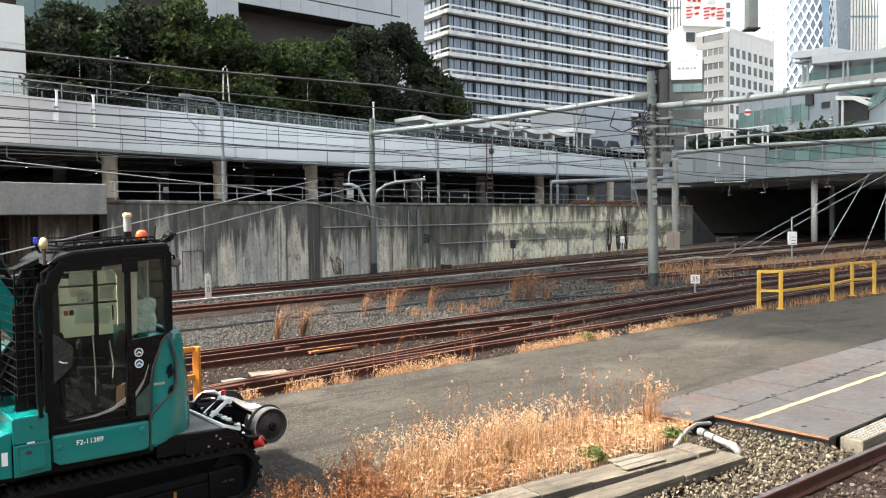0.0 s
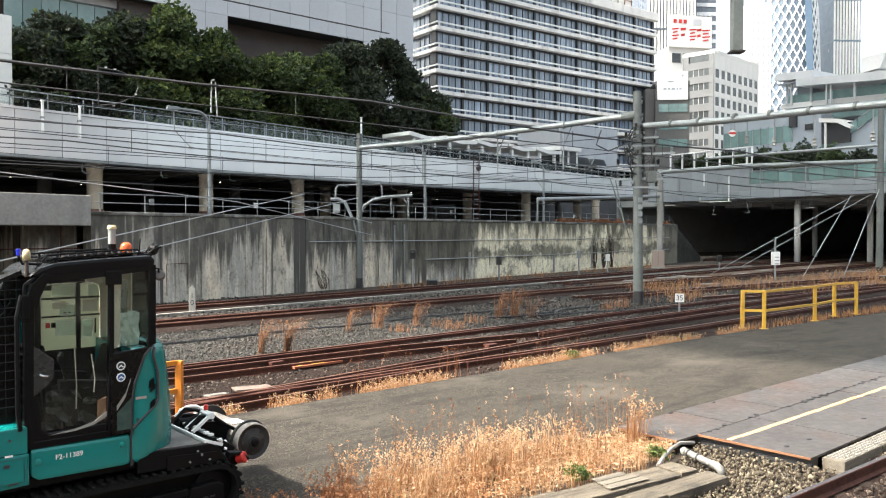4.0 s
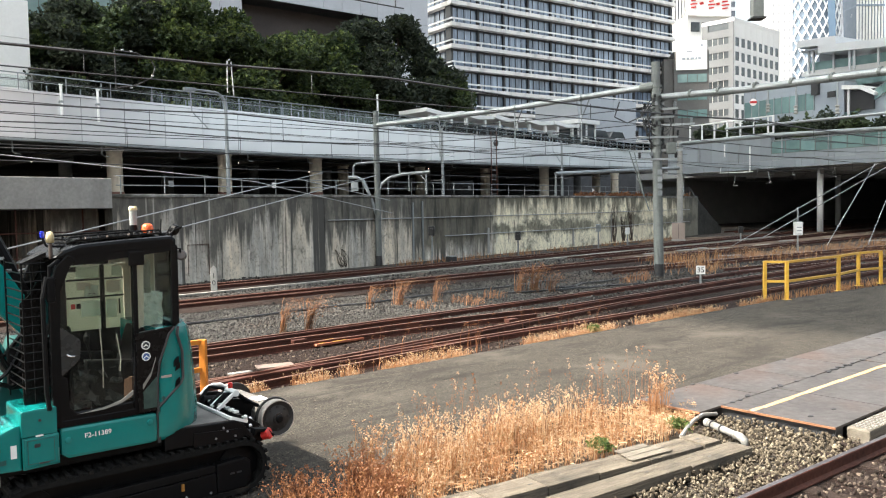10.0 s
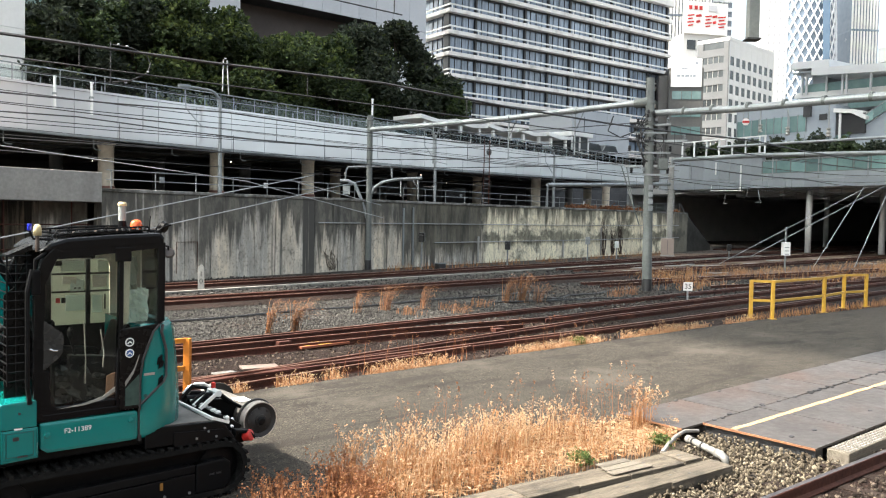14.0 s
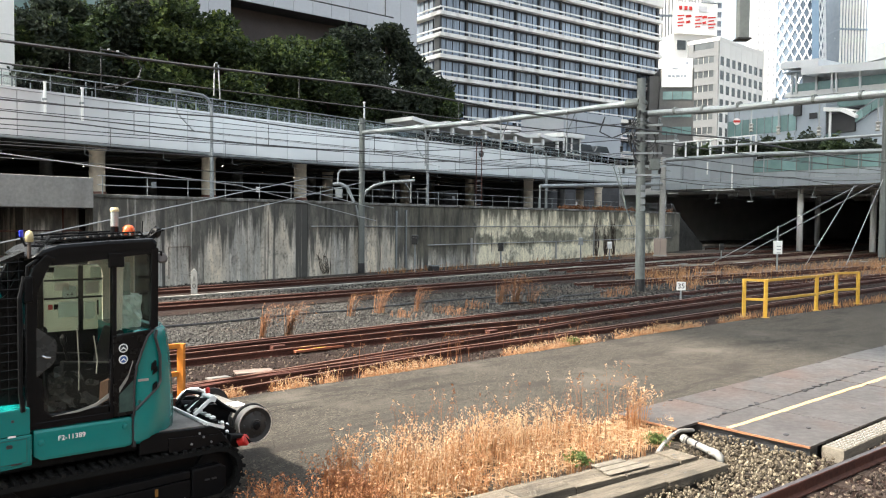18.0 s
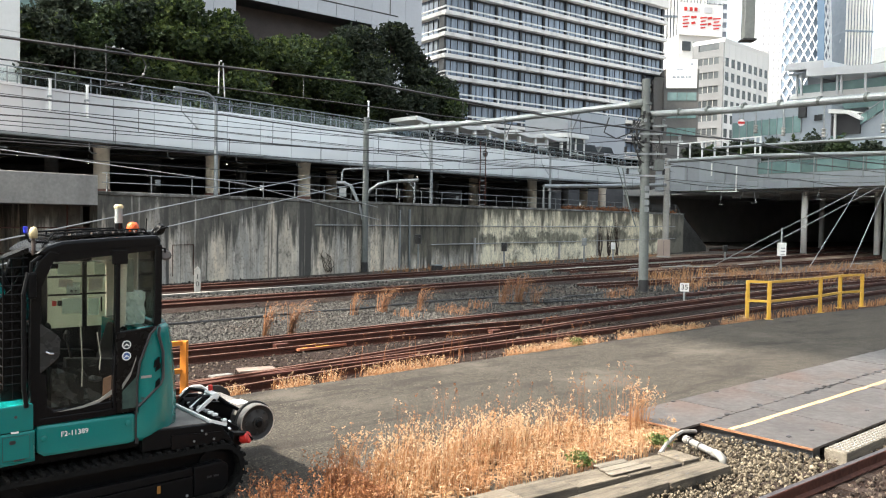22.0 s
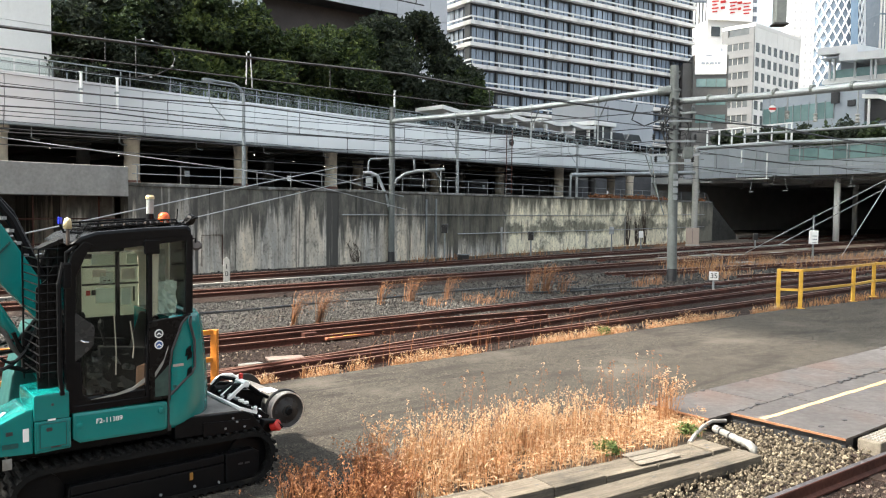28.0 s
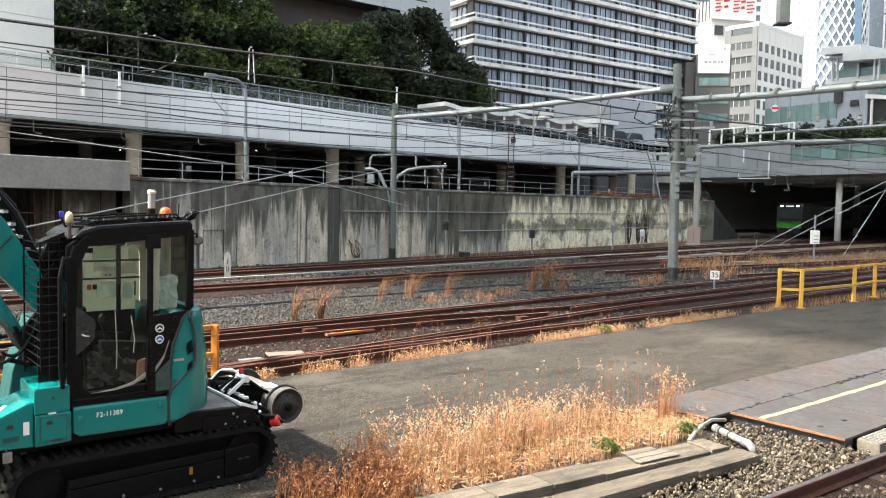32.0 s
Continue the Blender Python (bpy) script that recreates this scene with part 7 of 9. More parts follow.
pp = thing("drain_pipe", "white plastic drain pipe with a bent end and black straps", "pipe")
a, b = Vector((3.036, 9.88, 0.055)), Vector((3.238, 9.27, 0.045))
part("tube", Mesh().tube([a, a.lerp(b, 0.5), b], 0.042, 14), M["pvc"], pp, smooth=True)
part("elbow", Mesh().tube([a.lerp(b, 0.86), b, b + Vector((0.03, -0.05, -0.03)), b + Vector((0.035, -0.055, -0.12))], 0.049, 14), M["pvc"], pp, smooth=True)
part("collar", Mesh().tube([a - (b - a) * 0.02, a + (b - a) * 0.09], 0.051, 14), M["pvc"], pp)
for q in (0.45, 0.16):
    part("strap", Mesh().tube([a.lerp(b, q), a.lerp(b, q + 0.03)], 0.050, 14), M["dark"], pp)
hz = Mesh().tube([(2.62, 9.55, -0.03), (2.78, 9.80, 0.03), (2.92, 10.02, 0.05), (3.12, 10.34, 0.03), (3.38, 10.6, -0.03)], 0.026, 7)
solid("hose", hz, M["trough"], "grey hose lying beside the drain pipe", "hose")


def stone_mesh(me, p, r, rng):
    k = Euler((rng.uniform(0, 6), rng.uniform(0, 6), rng.uniform(0, 6))).to_matrix()
    sc = Vector((r * rng.uniform(0.8, 1.5), r * rng.uniform(0.7, 1.1), r * rng.uniform(0.5, 0.9)))
    vs = []
    for x, y, z in ((0, 0, 1), (0.9, 0, 0.3), (0.25, 0.85, 0.35), (-0.75, 0.5, 0.3), (-0.7, -0.55, 0.35), (0.3, -0.85, 0.3), (0.7, 0.5, -0.4), (-0.3, 0.8, -0.4), (-0.85, 0, -0.4), (-0.25, -0.85, -0.4), (0.7, -0.5, -0.4), (0, 0, -0.9)):
        v = Vector((x * sc.x, y * sc.y, z * sc.z)) * rng.uniform(0.88, 1.12)
        vs.append(Vector(p) + k @ v)
    me.add(vs, [(0, 1, 2), (0, 2, 3), (0, 3, 4), (0, 4, 5), (0, 5, 1), (1, 6, 2), (2, 6, 7), (2, 7, 3), (3, 7, 8), (3, 8, 4), (4, 8, 9), (4, 9, 5), (5, 9, 10), (5, 10, 1), (1, 10, 6), (11, 7, 6), (11, 8, 7), (11, 9, 8), (11, 10, 9), (11, 6, 10)])


rng = random.Random(77)
me = Mesh()
bed2 = [(2.65, 9.7), (3.38, 10.62), (3.05, 11.0), (2.9, 10.9), (2.6, 10.0), (0.6, 7.6), (1.2, 6.4), (3.3, 7.6), (5.9, 10.1), (6.6, 10.9), (6.0, 11.2), (4.6, 9.5)]
core = [(2.8, 9.62), (3.45, 10.65), (4.62, 9.62), (4.75, 9.3), (6.3, 10.7), (6.5, 10.5), (4.0, 8.3), (1.6, 6.5), (0.9, 7.3)]
for i in range(16000):
    x, y = rng.uniform(0.6, 6.6), rng.uniform(6.3, 11.2)
    if not inside(core, x, y) or (x - 3.47) * 0.632 - (y - 8.02) * 0.775 > -0.06:
        continue
    stone_mesh(me, (x, y, -0.12 + rng.uniform(0, 0.085)), rng.uniform(0.013, 0.029), rng)
bed3 = Mesh()
for i in range(2600):
    d, o = rng.uniform(-3.0, 4.5), rng.uniform(-0.42, 1.3)
    q = Vector((3.85, 7.58, 0)) + Vector((0.775, 0.632, 0)) * d + Vector((0.632, -0.775, 0)) * o
    stone_mesh(bed3, (q.x, q.y, -0.085 + rng.uniform(-0.01, 0.03)), rng.uniform(0.016, 0.032), rng)
solid("track_stones", bed3, M["stone_rust"], "dark rust-stained stones between the near rails", "ballast", kind="stuff")
solid("ballast_stones", me, M["pebble"], "tan and brown rounded ballast stones beside the planks", "ballast", kind="stuff")
# rust-stained stones between the siding rails
me = Mesh()
for i in range(6000):
    d, a = rng.uniform(-8, 13), rng.uniform(0.1, 3.7)
    p = Vector((-3.3, 12.1, 0)) + NEAR * d - ACROSS * a
    stone_mesh(me, (p.x, p.y, -0.09 + rng.uniform(-0.015, 0.02)), rng.uniform(0.016, 0.034), rng)
solid("rusty_stones", me, M["stone_rust"], "rust-brown ballast stones between the siding rails", "ballast", kind="stuff")
# crushed stone between the tracks, nearest part
me = Mesh()
for i in range(26000):
    d, a = rng.uniform(-8, 14), rng.uniform(3.6, 11.0)
    p = Vector((-3.3, 12.1, 0)) + NEAR * d - ACROSS * a
    stone_mesh(me, (p.x, p.y, -0.1 + rng.uniform(-0.01, 0.025)), rng.uniform(0.015, 0.036), rng)
for i in range(9000):
    d, a = rng.uniform(-10, 30), rng.uniform(11, 21)
    p = Vector((-3.3, 12.1, 0)) + NEAR * d - ACROSS * a
    if min(abs((p.x + 8.92) * 0.745 - (p.y - 31.0) * 0.667), abs((p.x + 7.35) * 0.696 - (p.y - 25.6) * 0.718)) < 1.7:
        continue
    stone_mesh(me, (p.x, p.y, -0.09 + rng.uniform(-0.01, 0.03)), rng.uniform(0.03, 0.06), rng)
for i in range(5000):
    d, a = rng.uniform(14, 34), rng.uniform(4.5, 11)
    p = Vector((-3.3, 12.1, 0)) + NEAR * d - ACROSS * a
    stone_mesh(me, (p.x, p.y, -0.09 + rng.uniform(-0.01, 0.03)), rng.uniform(0.025, 0.05), rng)
solid("crushed_stone", me, M["ballast_stone"], "dark grey crushed stone lying between the sidings", "ballast", kind="stuff")

# loose chips and dead leaves on the asphalt
chip, dead = Mesh(), Mesh()
for i in range(2000):
    d, a = rng.uniform(-4, 17), rng.random() ** 0.5 * 4.1
    p = Vector((-3.3, 12.1, 0)) + NEAR * d + ACROSS * a
    if rng.random() < 0.6:
        stone_mesh(chip, (p.x, p.y, 0.004), rng.uniform(0.005, 0.013), rng)
    else:
        v = Vector((rng.gauss(0, 1), rng.gauss(0, 1), 0)).normalized() * rng.uniform(0.012, 0.03)
        s = Vector((-v.y, v.x, 0)) * 0.45
        q = Vector((p.x, p.y, 0.006))
        dead.add([q - v, q + s + Vector((0, 0, 0.008)), q + v, q - s + Vector((0, 0, 0.004))], [(0, 1, 2, 3)])
solid("loose_chips", chip, M["ballast_stone"], "loose stone chips scattered on the asphalt", "gravel", kind="stuff")
solid("dead_leaves", dead, M["trunk"], "small dead brown leaves scattered on the asphalt", "leaves", kind="stuff")

# ---- yellow and orange barriers ----
def barrier(pts, h, material, label, r=0.045):
    t = thing("pipe_barrier", label, "barrier")
    for x, y in pts:
        part("post", Mesh().box(x - r, x + r, y - r, y + r, 0.0151, h, bev=0.008), M[material], t)
        part("foot_plate", Mesh().box(x - 0.1, x + 0.1, y - 0.1, y + 0.1, 0.001, 0.015), M[material], t)
    for z in (h - 0.03, h * 0.47):
        for (x0, y0), (x1, y1) in zip(pts, pts[1:]):
            part("rail", Mesh().beam((x0, y0, z), (x1, y1, z), 0.06, 0.07), M[material], t)
    return t


barrier([(8.80, 23.16), (9.36, 22.98), (11.81, 25.04), (13.15, 26.5), (14.22, 27.14)], 1.12, "yellow", "yellow painted steel barrier at the edge of the yard", 0.046)
barrier([(-3.99, 11.92), (-5.5, 10.6), (-7.0, 9.3)], 0.86, "orange", "orange painted steel barrier beside the excavator", 0.05)


# ---- dry grass ----
def blade(me, p, h, rng, lean, w):
    """One bent stalk of three pieces."""
    a = rng.uniform(0, 6.28)
    s = Vector((math.cos(a), math.sin(a), 0)) * w
    b = Vector(lean) * h * rng.uniform(0.1, 0.6) + Vector((rng.gauss(0, 0.13), rng.gauss(0, 0.13), 0)) * h
    p = Vector(p)
    q1, q2 = p + b * 0.3 + Vector((0, 0, h * 0.55)), p + b + Vector((0, 0, h * rng.uniform(0.85, 1.0)))
    me.add([p - s, p + s, q1 + s * 0.7, q1 - s * 0.7, q2], [(0, 1, 2, 3), (3, 2, 4)])
    return q2


def ear(me, p, rng, size, n=6):
    for i in range(n):
        c = p + Vector((rng.gauss(0, size * 0.8), rng.gauss(0, size * 0.8), -abs(rng.gauss(0, size * 2.6))))
        d = Vector((rng.gauss(0, 1), rng.gauss(0, 1), rng.gauss(0.5, 1))).normalized() * size
        e = d.cross(Vector((rng.gauss(0, 1), rng.gauss(0, 1), rng.gauss(0, 1)))).normalized() * size * 0.55
        me.add([c - d, c + e, c + d, c - e], [(0, 1, 2, 3)])


rng = random.Random(42)
stalk, pale, red = Mesh(), Mesh(), Mesh()
patch = [(-1.45, 6.9), (-1.62, 7.3), (-1.27, 7.6), (-1.1, 8.2), (-0.75, 8.5), (-0.25, 9.05), (0.2, 9.6), (0.95, 10.2), (1.75, 10.75), (2.6, 11.0), (3.15, 10.75), (3.0, 10.15), (2.55, 9.6), (1.4, 8.75), (0.3, 7.95), (-0.4, 7.2)]
for i in range(8200):
    x, y = rng.uniform(-1.8, 3.2), rng.uniform(6.9, 11.0)
    if not inside(patch, x, y):
        continue
    big = noise.noise((x * 1.1, y * 1.1, 3.0))
    clump = noise.noise((x * 4.5, y * 4.5, 8.0))
    if clump < -0.16 and rng.random() < 0.85:
        continue
    tall = 0.24 + 0.22 * big + 0.16 * clump + rng.uniform(-0.12, 0.14) - 0.05 * max(0, x - 0.5)
    if x > 1.9:
        tall *= 0.75
    tall = max(tall, 0.05)
    # Red-brown grass here, with the excavator's shadow painted into its colour.
    cab_shade_side = x + (y - 8) * 0.3 < -0.75
    if cab_shade_side:
        if rng.random() < 0.2:
            continue
        tall *= 0.75
    golden = 0.22 + 0.16 * max(0, x) + 0.5 * noise.noise((x * 2.0, y * 2.0, 14.0))
    me = red if (cab_shade_side and rng.random() < 0.85) or rng.random() < 0.07 else (pale if rng.random() < golden else stalk)
    tip = blade(me, (x, y, -0.1), tall + 0.1, rng, (0.16, 0.0, 0), 0.0038)
    if rng.random() < 0.45:
        ear(pale if (me is stalk and rng.random() < 0.6) else me, tip, rng, 0.0115, 7)
    for q in range(2):
        c = Vector((x + rng.gauss(0, 0.025), y + rng.gauss(0, 0.025), rng.uniform(0.0, 0.8) * tall))
        d = Vector((rng.gauss(0, 1), rng.gauss(0, 1), rng.gauss(0.2, 0.6))).normalized() * rng.uniform(0.02, 0.05)
        e = d.cross(Vector((rng.gauss(0, 1), rng.gauss(0, 1), rng.gauss(0, 1)))).normalized() * rng.uniform(0.003, 0.007)
        (red if cab_shade_side else (pale if rng.random() < golden else stalk)).add([c - d - e, c + e * 1.2, c + d + Vector((0, 0, -0.015)), c - e * 1.2], [(0, 1, 2, 3)])
    if rng.random() < 0.55:
        blade(me, (x + rng.uniform(-0.04, 0.04), y + rng.uniform(-0.04, 0.04), -0.1), tall * 0.55 + 0.08, rng, (rng.uniform(-0.8, 0.8), rng.uniform(-0.8, 0.8), 0), 0.006)
for (cx, cy), k in (((-0.55, 8.5), 70), ((0.05, 8.7), 90), ((0.85, 9.3), 120), ((1.25, 9.75), 80), ((0.45, 9.2), 80), ((-0.2, 8.2), 80)):
    for i in range(k):
        tip = blade(stalk if i % 2 else pale, (cx + rng.gauss(0, 0.10), cy + rng.gauss(0, 0.10), -0.1), rng.uniform(0.38, 0.72), rng, (0.15, 0, 0), 0.004)
        ear(pale, tip, rng, 0.012, 6)
for (cx, cy), k, h in (((-1.02, 8.2), 60, 0.62), ((-0.7, 8.2), 50, 0.55), ((-0.35, 8.75), 45, 0.6), ((0.5, 9.5), 40, 0.55), ((2.55, 10.55), 46, 0.66), ((2.7, 10.75), 30, 0.6), ((1.6, 10.2), 30, 0.5)):
    for i in range(k):
        tip = blade(stalk, (cx + rng.gauss(0, 0.07), cy + rng.gauss(0, 0.07), -0.1), h * rng.uniform(0.7, 1.25), rng, (0.25, 0, 0), 0.0038)
        ear(pale if rng.random() < 0.5 else stalk, tip, rng, 0.013, 7)
for i in range(70):
    x, y = rng.uniform(-0.6, 2.7), 0
    y = 9.4 + x * 0.45 + rng.uniform(-0.5, 0.4)
    tip = blade(red, (x, y, -0.1), rng.uniform(0.62, 1.08), rng, (0.12, 0, 0), 0.0035)
    ear(pale if rng.random() < 0.5 else red, tip, rng, 0.011, 9)
    for k in range(6):
        ear(red, tip - Vector((rng.uniform(-0.05, 0.05), 0, rng.uniform(0.05, 0.3))), rng, 0.008, 3)
# Denser red-brown stalks in the same corner of painted shadow.
for i in range(1500):
    x, y = rng.uniform(-1.8, -0.55), rng.uniform(6.85, 8.6)
    if x + (y - 8) * 0.3 > -0.72 or y > (7.65 if x < -1.2 else 8.15) or noise.noise((x * 3.5, y * 3.5, 21)) < -0.12:
        continue
    h = rng.uniform(0.16, 0.42) * (1 + 0.5 * noise.noise((x * 2.2, y * 2.2, 2)))
    tip = blade(red, (x, y, -0.1), h + 0.1, rng, (rng.uniform(-0.9, 0.9), rng.uniform(-0.9, 0.9), 0), 0.005)
    ear(red if rng.random() < 0.85 else stalk, tip, rng, 0.014, 6)
gr = thing("dry_grass", "tall golden dry grass with pale seed heads beside the yard", "grass", kind="stuff")
part("stalks", stalk, M["straw"], gr)
part("pale_stalks", pale, M["straw_pale"], gr)
part("brown_stalks", red, M["straw_red"], gr)
# straw litter under the grass
lit = Mesh()
for i in range(6000):
    x, y = rng.uniform(-1.8, 3.2), rng.uniform(6.9, 11.0)
    if inside(patch, x, y) and x + (y - 8) * 0.3 > -0.5:
        a = rng.uniform(0, 6.28)
        v = Vector((math.cos(a), math.sin(a), 0)) * rng.uniform(0.02, 0.06)
        s = Vector((-v.y, v.x, 0)).normalized() * 0.003
        p = Vector((x, y, 0.012 + rng.uniform(-0.05, 0.03)))
        lit.add([p - v - s, p + v - s, p + v + s + Vector((0, 0, 0.02)), p - v + s], [(0, 1, 2, 3)])
solid("straw_litter", lit, M["straw_pale"], "fallen dry straw on the soil", "straw", kind="stuff")

fr = Mesh()
fe = Mesh()
for i in range(7600):
    q = rng.random()
    if noise.noise((q * 26, 0.5, 0)) < -0.12:
        continue
    base = Vector((-3.5, 11.9, 0)).lerp(Vector((8.8, 22.75, 0)), q) - ACROSS * rng.uniform(-0.08, 0.38)
    tip = blade(fr, (base.x, base.y, -0.1), rng.uniform(0.06, 0.26) * (1 + 0.9 * max(0, noise.noise((q * 40, 3, 1)))), rng, (rng.uniform(-0.9, 0.9), rng.uniform(-0.9, 0.9), 0), 0.0042)
    if rng.random() < 0.5:
        ear(fe, tip, rng, 0.012, 4)
for i in range(900):
    q = rng.random()
    base = Vector((8.8, 22.75, 0)).lerp(Vector((18, 30.2, 0)), q) - ACROSS * rng.uniform(0, 0.6)
    tip = blade(fr, (base.x, base.y, -0.1), rng.uniform(0.1, 0.34), rng, (rng.uniform(-0.7, 0.7), rng.uniform(-0.7, 0.7), 0), 0.007)
g2 = thing("dry_grass", "low fringe of dry weeds along the yard edge", "grass", kind="stuff")
part("stalks", fr, M["straw"], g2)
part("seed_heads", fe, M["straw_pale"], g2)
tl = Mesh()
for i in range(40):
    q = rng.uniform(0.15, 0.6)
    base = Vector((-3.5, 11.9, 0)).lerp(Vector((8.8, 22.75, 0)), q) - ACROSS * rng.uniform(0.1, 0.5)
    tip = blade(tl, (base.x, base.y, -0.1), rng.uniform(0.5, 0.85), rng, (0.1, 0, 0), 0.006)
    ear(tl, tip, rng, 0.016, 7)
solid("brown_weeds", tl, M["straw_red"], "thin reddish brown weed stems beside the siding", "weeds", kind="stuff")


def arch_blade(me, p, h, way, droop, w):
    """A blade of four pieces that rises and bends over."""
    p = Vector(p)
    s = Vector((-way.y, way.x, 0)).normalized() * w
    pts = [p, p + way * h * 0.10 + Vector((0, 0, h * 0.45)), p + way * h * 0.30 + Vector((0, 0, h * 0.82)), p + way * h * 0.58 + Vector((0, 0, h * (1.0 - droop * 0.3))), p + way * h * 0.85 + Vector((0, 0, h * (0.98 - droop)))]
    vs = []
    for i, q in enumerate(pts[:-1]):
        k = (1.0, 1.0, 0.8, 0.55)[i]
        vs += [q - s * k, q + s * k]
    me.add(vs + [pts[-1]], [(0, 1, 3, 2), (2, 3, 5, 4), (4, 5, 7, 6), (6, 7, 8)])
    return pts[3]


def tuft(x, y, h, w, n, seed, lean, material="straw", label="orange dry grass tuft on the ballast"):
    rng = random.Random(seed)
    me, e = Mesh(), Mesh()
    for i in range(int(n * 0.8)):
        out = rng.gauss(0, 1)
        way = Vector((lean[0] * rng.uniform(0.1, 1.25) + out * 0.12, lean[1] + rng.uniform(-0.4, 0.4), 0))
        tip = arch_blade(me, (x + out * w * 0.2, y + rng.gauss(0, w * 0.2), -0.1), h * rng.uniform(0.5, 1.12), way, rng.uniform(0.1, 0.5), 0.0065)
        if rng.random() < 0.4:
            ear(e, tip, rng, 0.02, 3)
    t = thing("grass_tuft", label, "grass", group="dry grass tufts")
    tagged(part("foliage", me, M[material], t), kind="stuff")
    if e.v:
        tagged(part("seed_head", e, M["straw"], t), kind="stuff")


for k, (x, y, h, w, n) in enumerate([(-4.33, 18.7, 0.85, 0.2, 100), (-3.76, 19.0, 0.85, 0.22, 110), (-2.75, 23.1, 0.72, 0.25, 60), (-1.95, 23.8, 0.8, 0.42, 100), (-0.85, 24.4, 0.78, 0.36, 80), (-0.1, 24.2, 0.3, 0.9, 60), (0.35, 23.6, 0.28, 1.0, 70),
                                     (1.9, 26.7, 0.95, 0.4, 120), (2.45, 26.9, 1.0, 0.5, 130), (3.0, 27.0, 0.7, 0.5, 70), (6.2, 29.5, 0.4, 1.0, 60), (6.9, 30.6, 0.45, 1.0, 60), (-1.2, 22.9, 0.25, 0.9, 60), (1.0, 25.4, 0.3, 1.0, 70)]):
    tuft(x, y, h, w, n, 500 + k, (1.1, 0.15, 0) if k < 10 else (0.3, 0, 0), "straw_orange")
wd, we = Mesh(), Mesh()
rng = random.Random(3)
for i in range(6500):
    q, o = rng.random(), rng.random()
    x = 9.5 + q * 24 + rng.uniform(-1, 1)
    y = 34 + q * 17 + o * 9 - 2
    lush = noise.noise((x * 0.35, y * 0.35, 0)) + 0.7 * noise.noise((x * 1.1, y * 1.1, 5))
    if lush < rng.uniform(-0.1, 0.25):
        continue
    tip = blade(wd, (x, y, -0.1), rng.uniform(0.2, 0.55) * (0.75 + 1.3 * lush), rng, (rng.uniform(-0.3, 1.1), rng.uniform(-0.5, 0.5), 0), 0.011)
    if rng.random() < 0.3:
        ear(we, tip, rng, 0.03, 3)
for i in range(800):
    q = rng.random()
    p = Vector((-4, 41.0, 0)).lerp(Vector((17.5, 68.0, 0)), q) + Vector((0.8, -0.6, 0)) * rng.uniform(0.1, 1.6)
    if noise.noise((q * 14, 2, 2)) < -0.1:
        continue
    blade(wd, (p.x, p.y, -0.1), rng.uniform(0.15, 0.5), rng, (0.2, 0, 0), 0.014)
g3 = thing("dry_weeds", "orange-brown dry weeds spreading between the far tracks", "weeds", kind="stuff")
part("stalks", wd, M["straw"], g3)
part("seed_heads", we, M["straw_pale"], g3)
for k, (x, y, s) in enumerate([(2.68, 9.86, 0.12), (1.55, 9.0, 0.12), (2.9, 17.7, 0.14), (0.5, 9.4, 0.09)]):
    rng = random.Random(60 + k)
    me = Mesh()
    for i in range(130):
        leaf_cluster(me, Vector((x + rng.gauss(0, s * 0.5), y + rng.gauss(0, s * 0.5), rng.uniform(0.0, s * 0.9))), rng, s * 0.4)
    solid("green_weed", me, M["weed"], "small fresh green weed growing in the dry grass", "weed", kind="stuff")


# ---- excavator on rubber tracks with rail wheels ----
EX = pose(-3.05, 8.19, 0, 0, 0, -138.7)
ex = thing("excavator", "teal and black rubber-tracked excavator with rail wheels", "excavator", EX)


def ep(name, mesh, material, label="", parent=None, smooth=False):
    return part(name, mesh, M[material], parent or ex, label, smooth=smooth)


# undercarriage
def loop_at(q, x0, x1, r, z):
    """A point and its turn on the track's oval, q from 0 to 1."""
    run = x1 - x0
    total = 2 * run + 2 * math.pi * r
    s = q * total
    if s < run:
        return x0 + s, z + r, 0.0
    s -= run
    if s < math.pi * r:
        a = s / r
        return x1 + r * math.sin(a), z + r * math.cos(a), a
    s -= math.pi * r
    if s < run:
        return x1 - s, z - r, math.pi
    a = (s - run) / r
    return x0 - r * math.sin(a), z - r * math.cos(a), math.pi + a


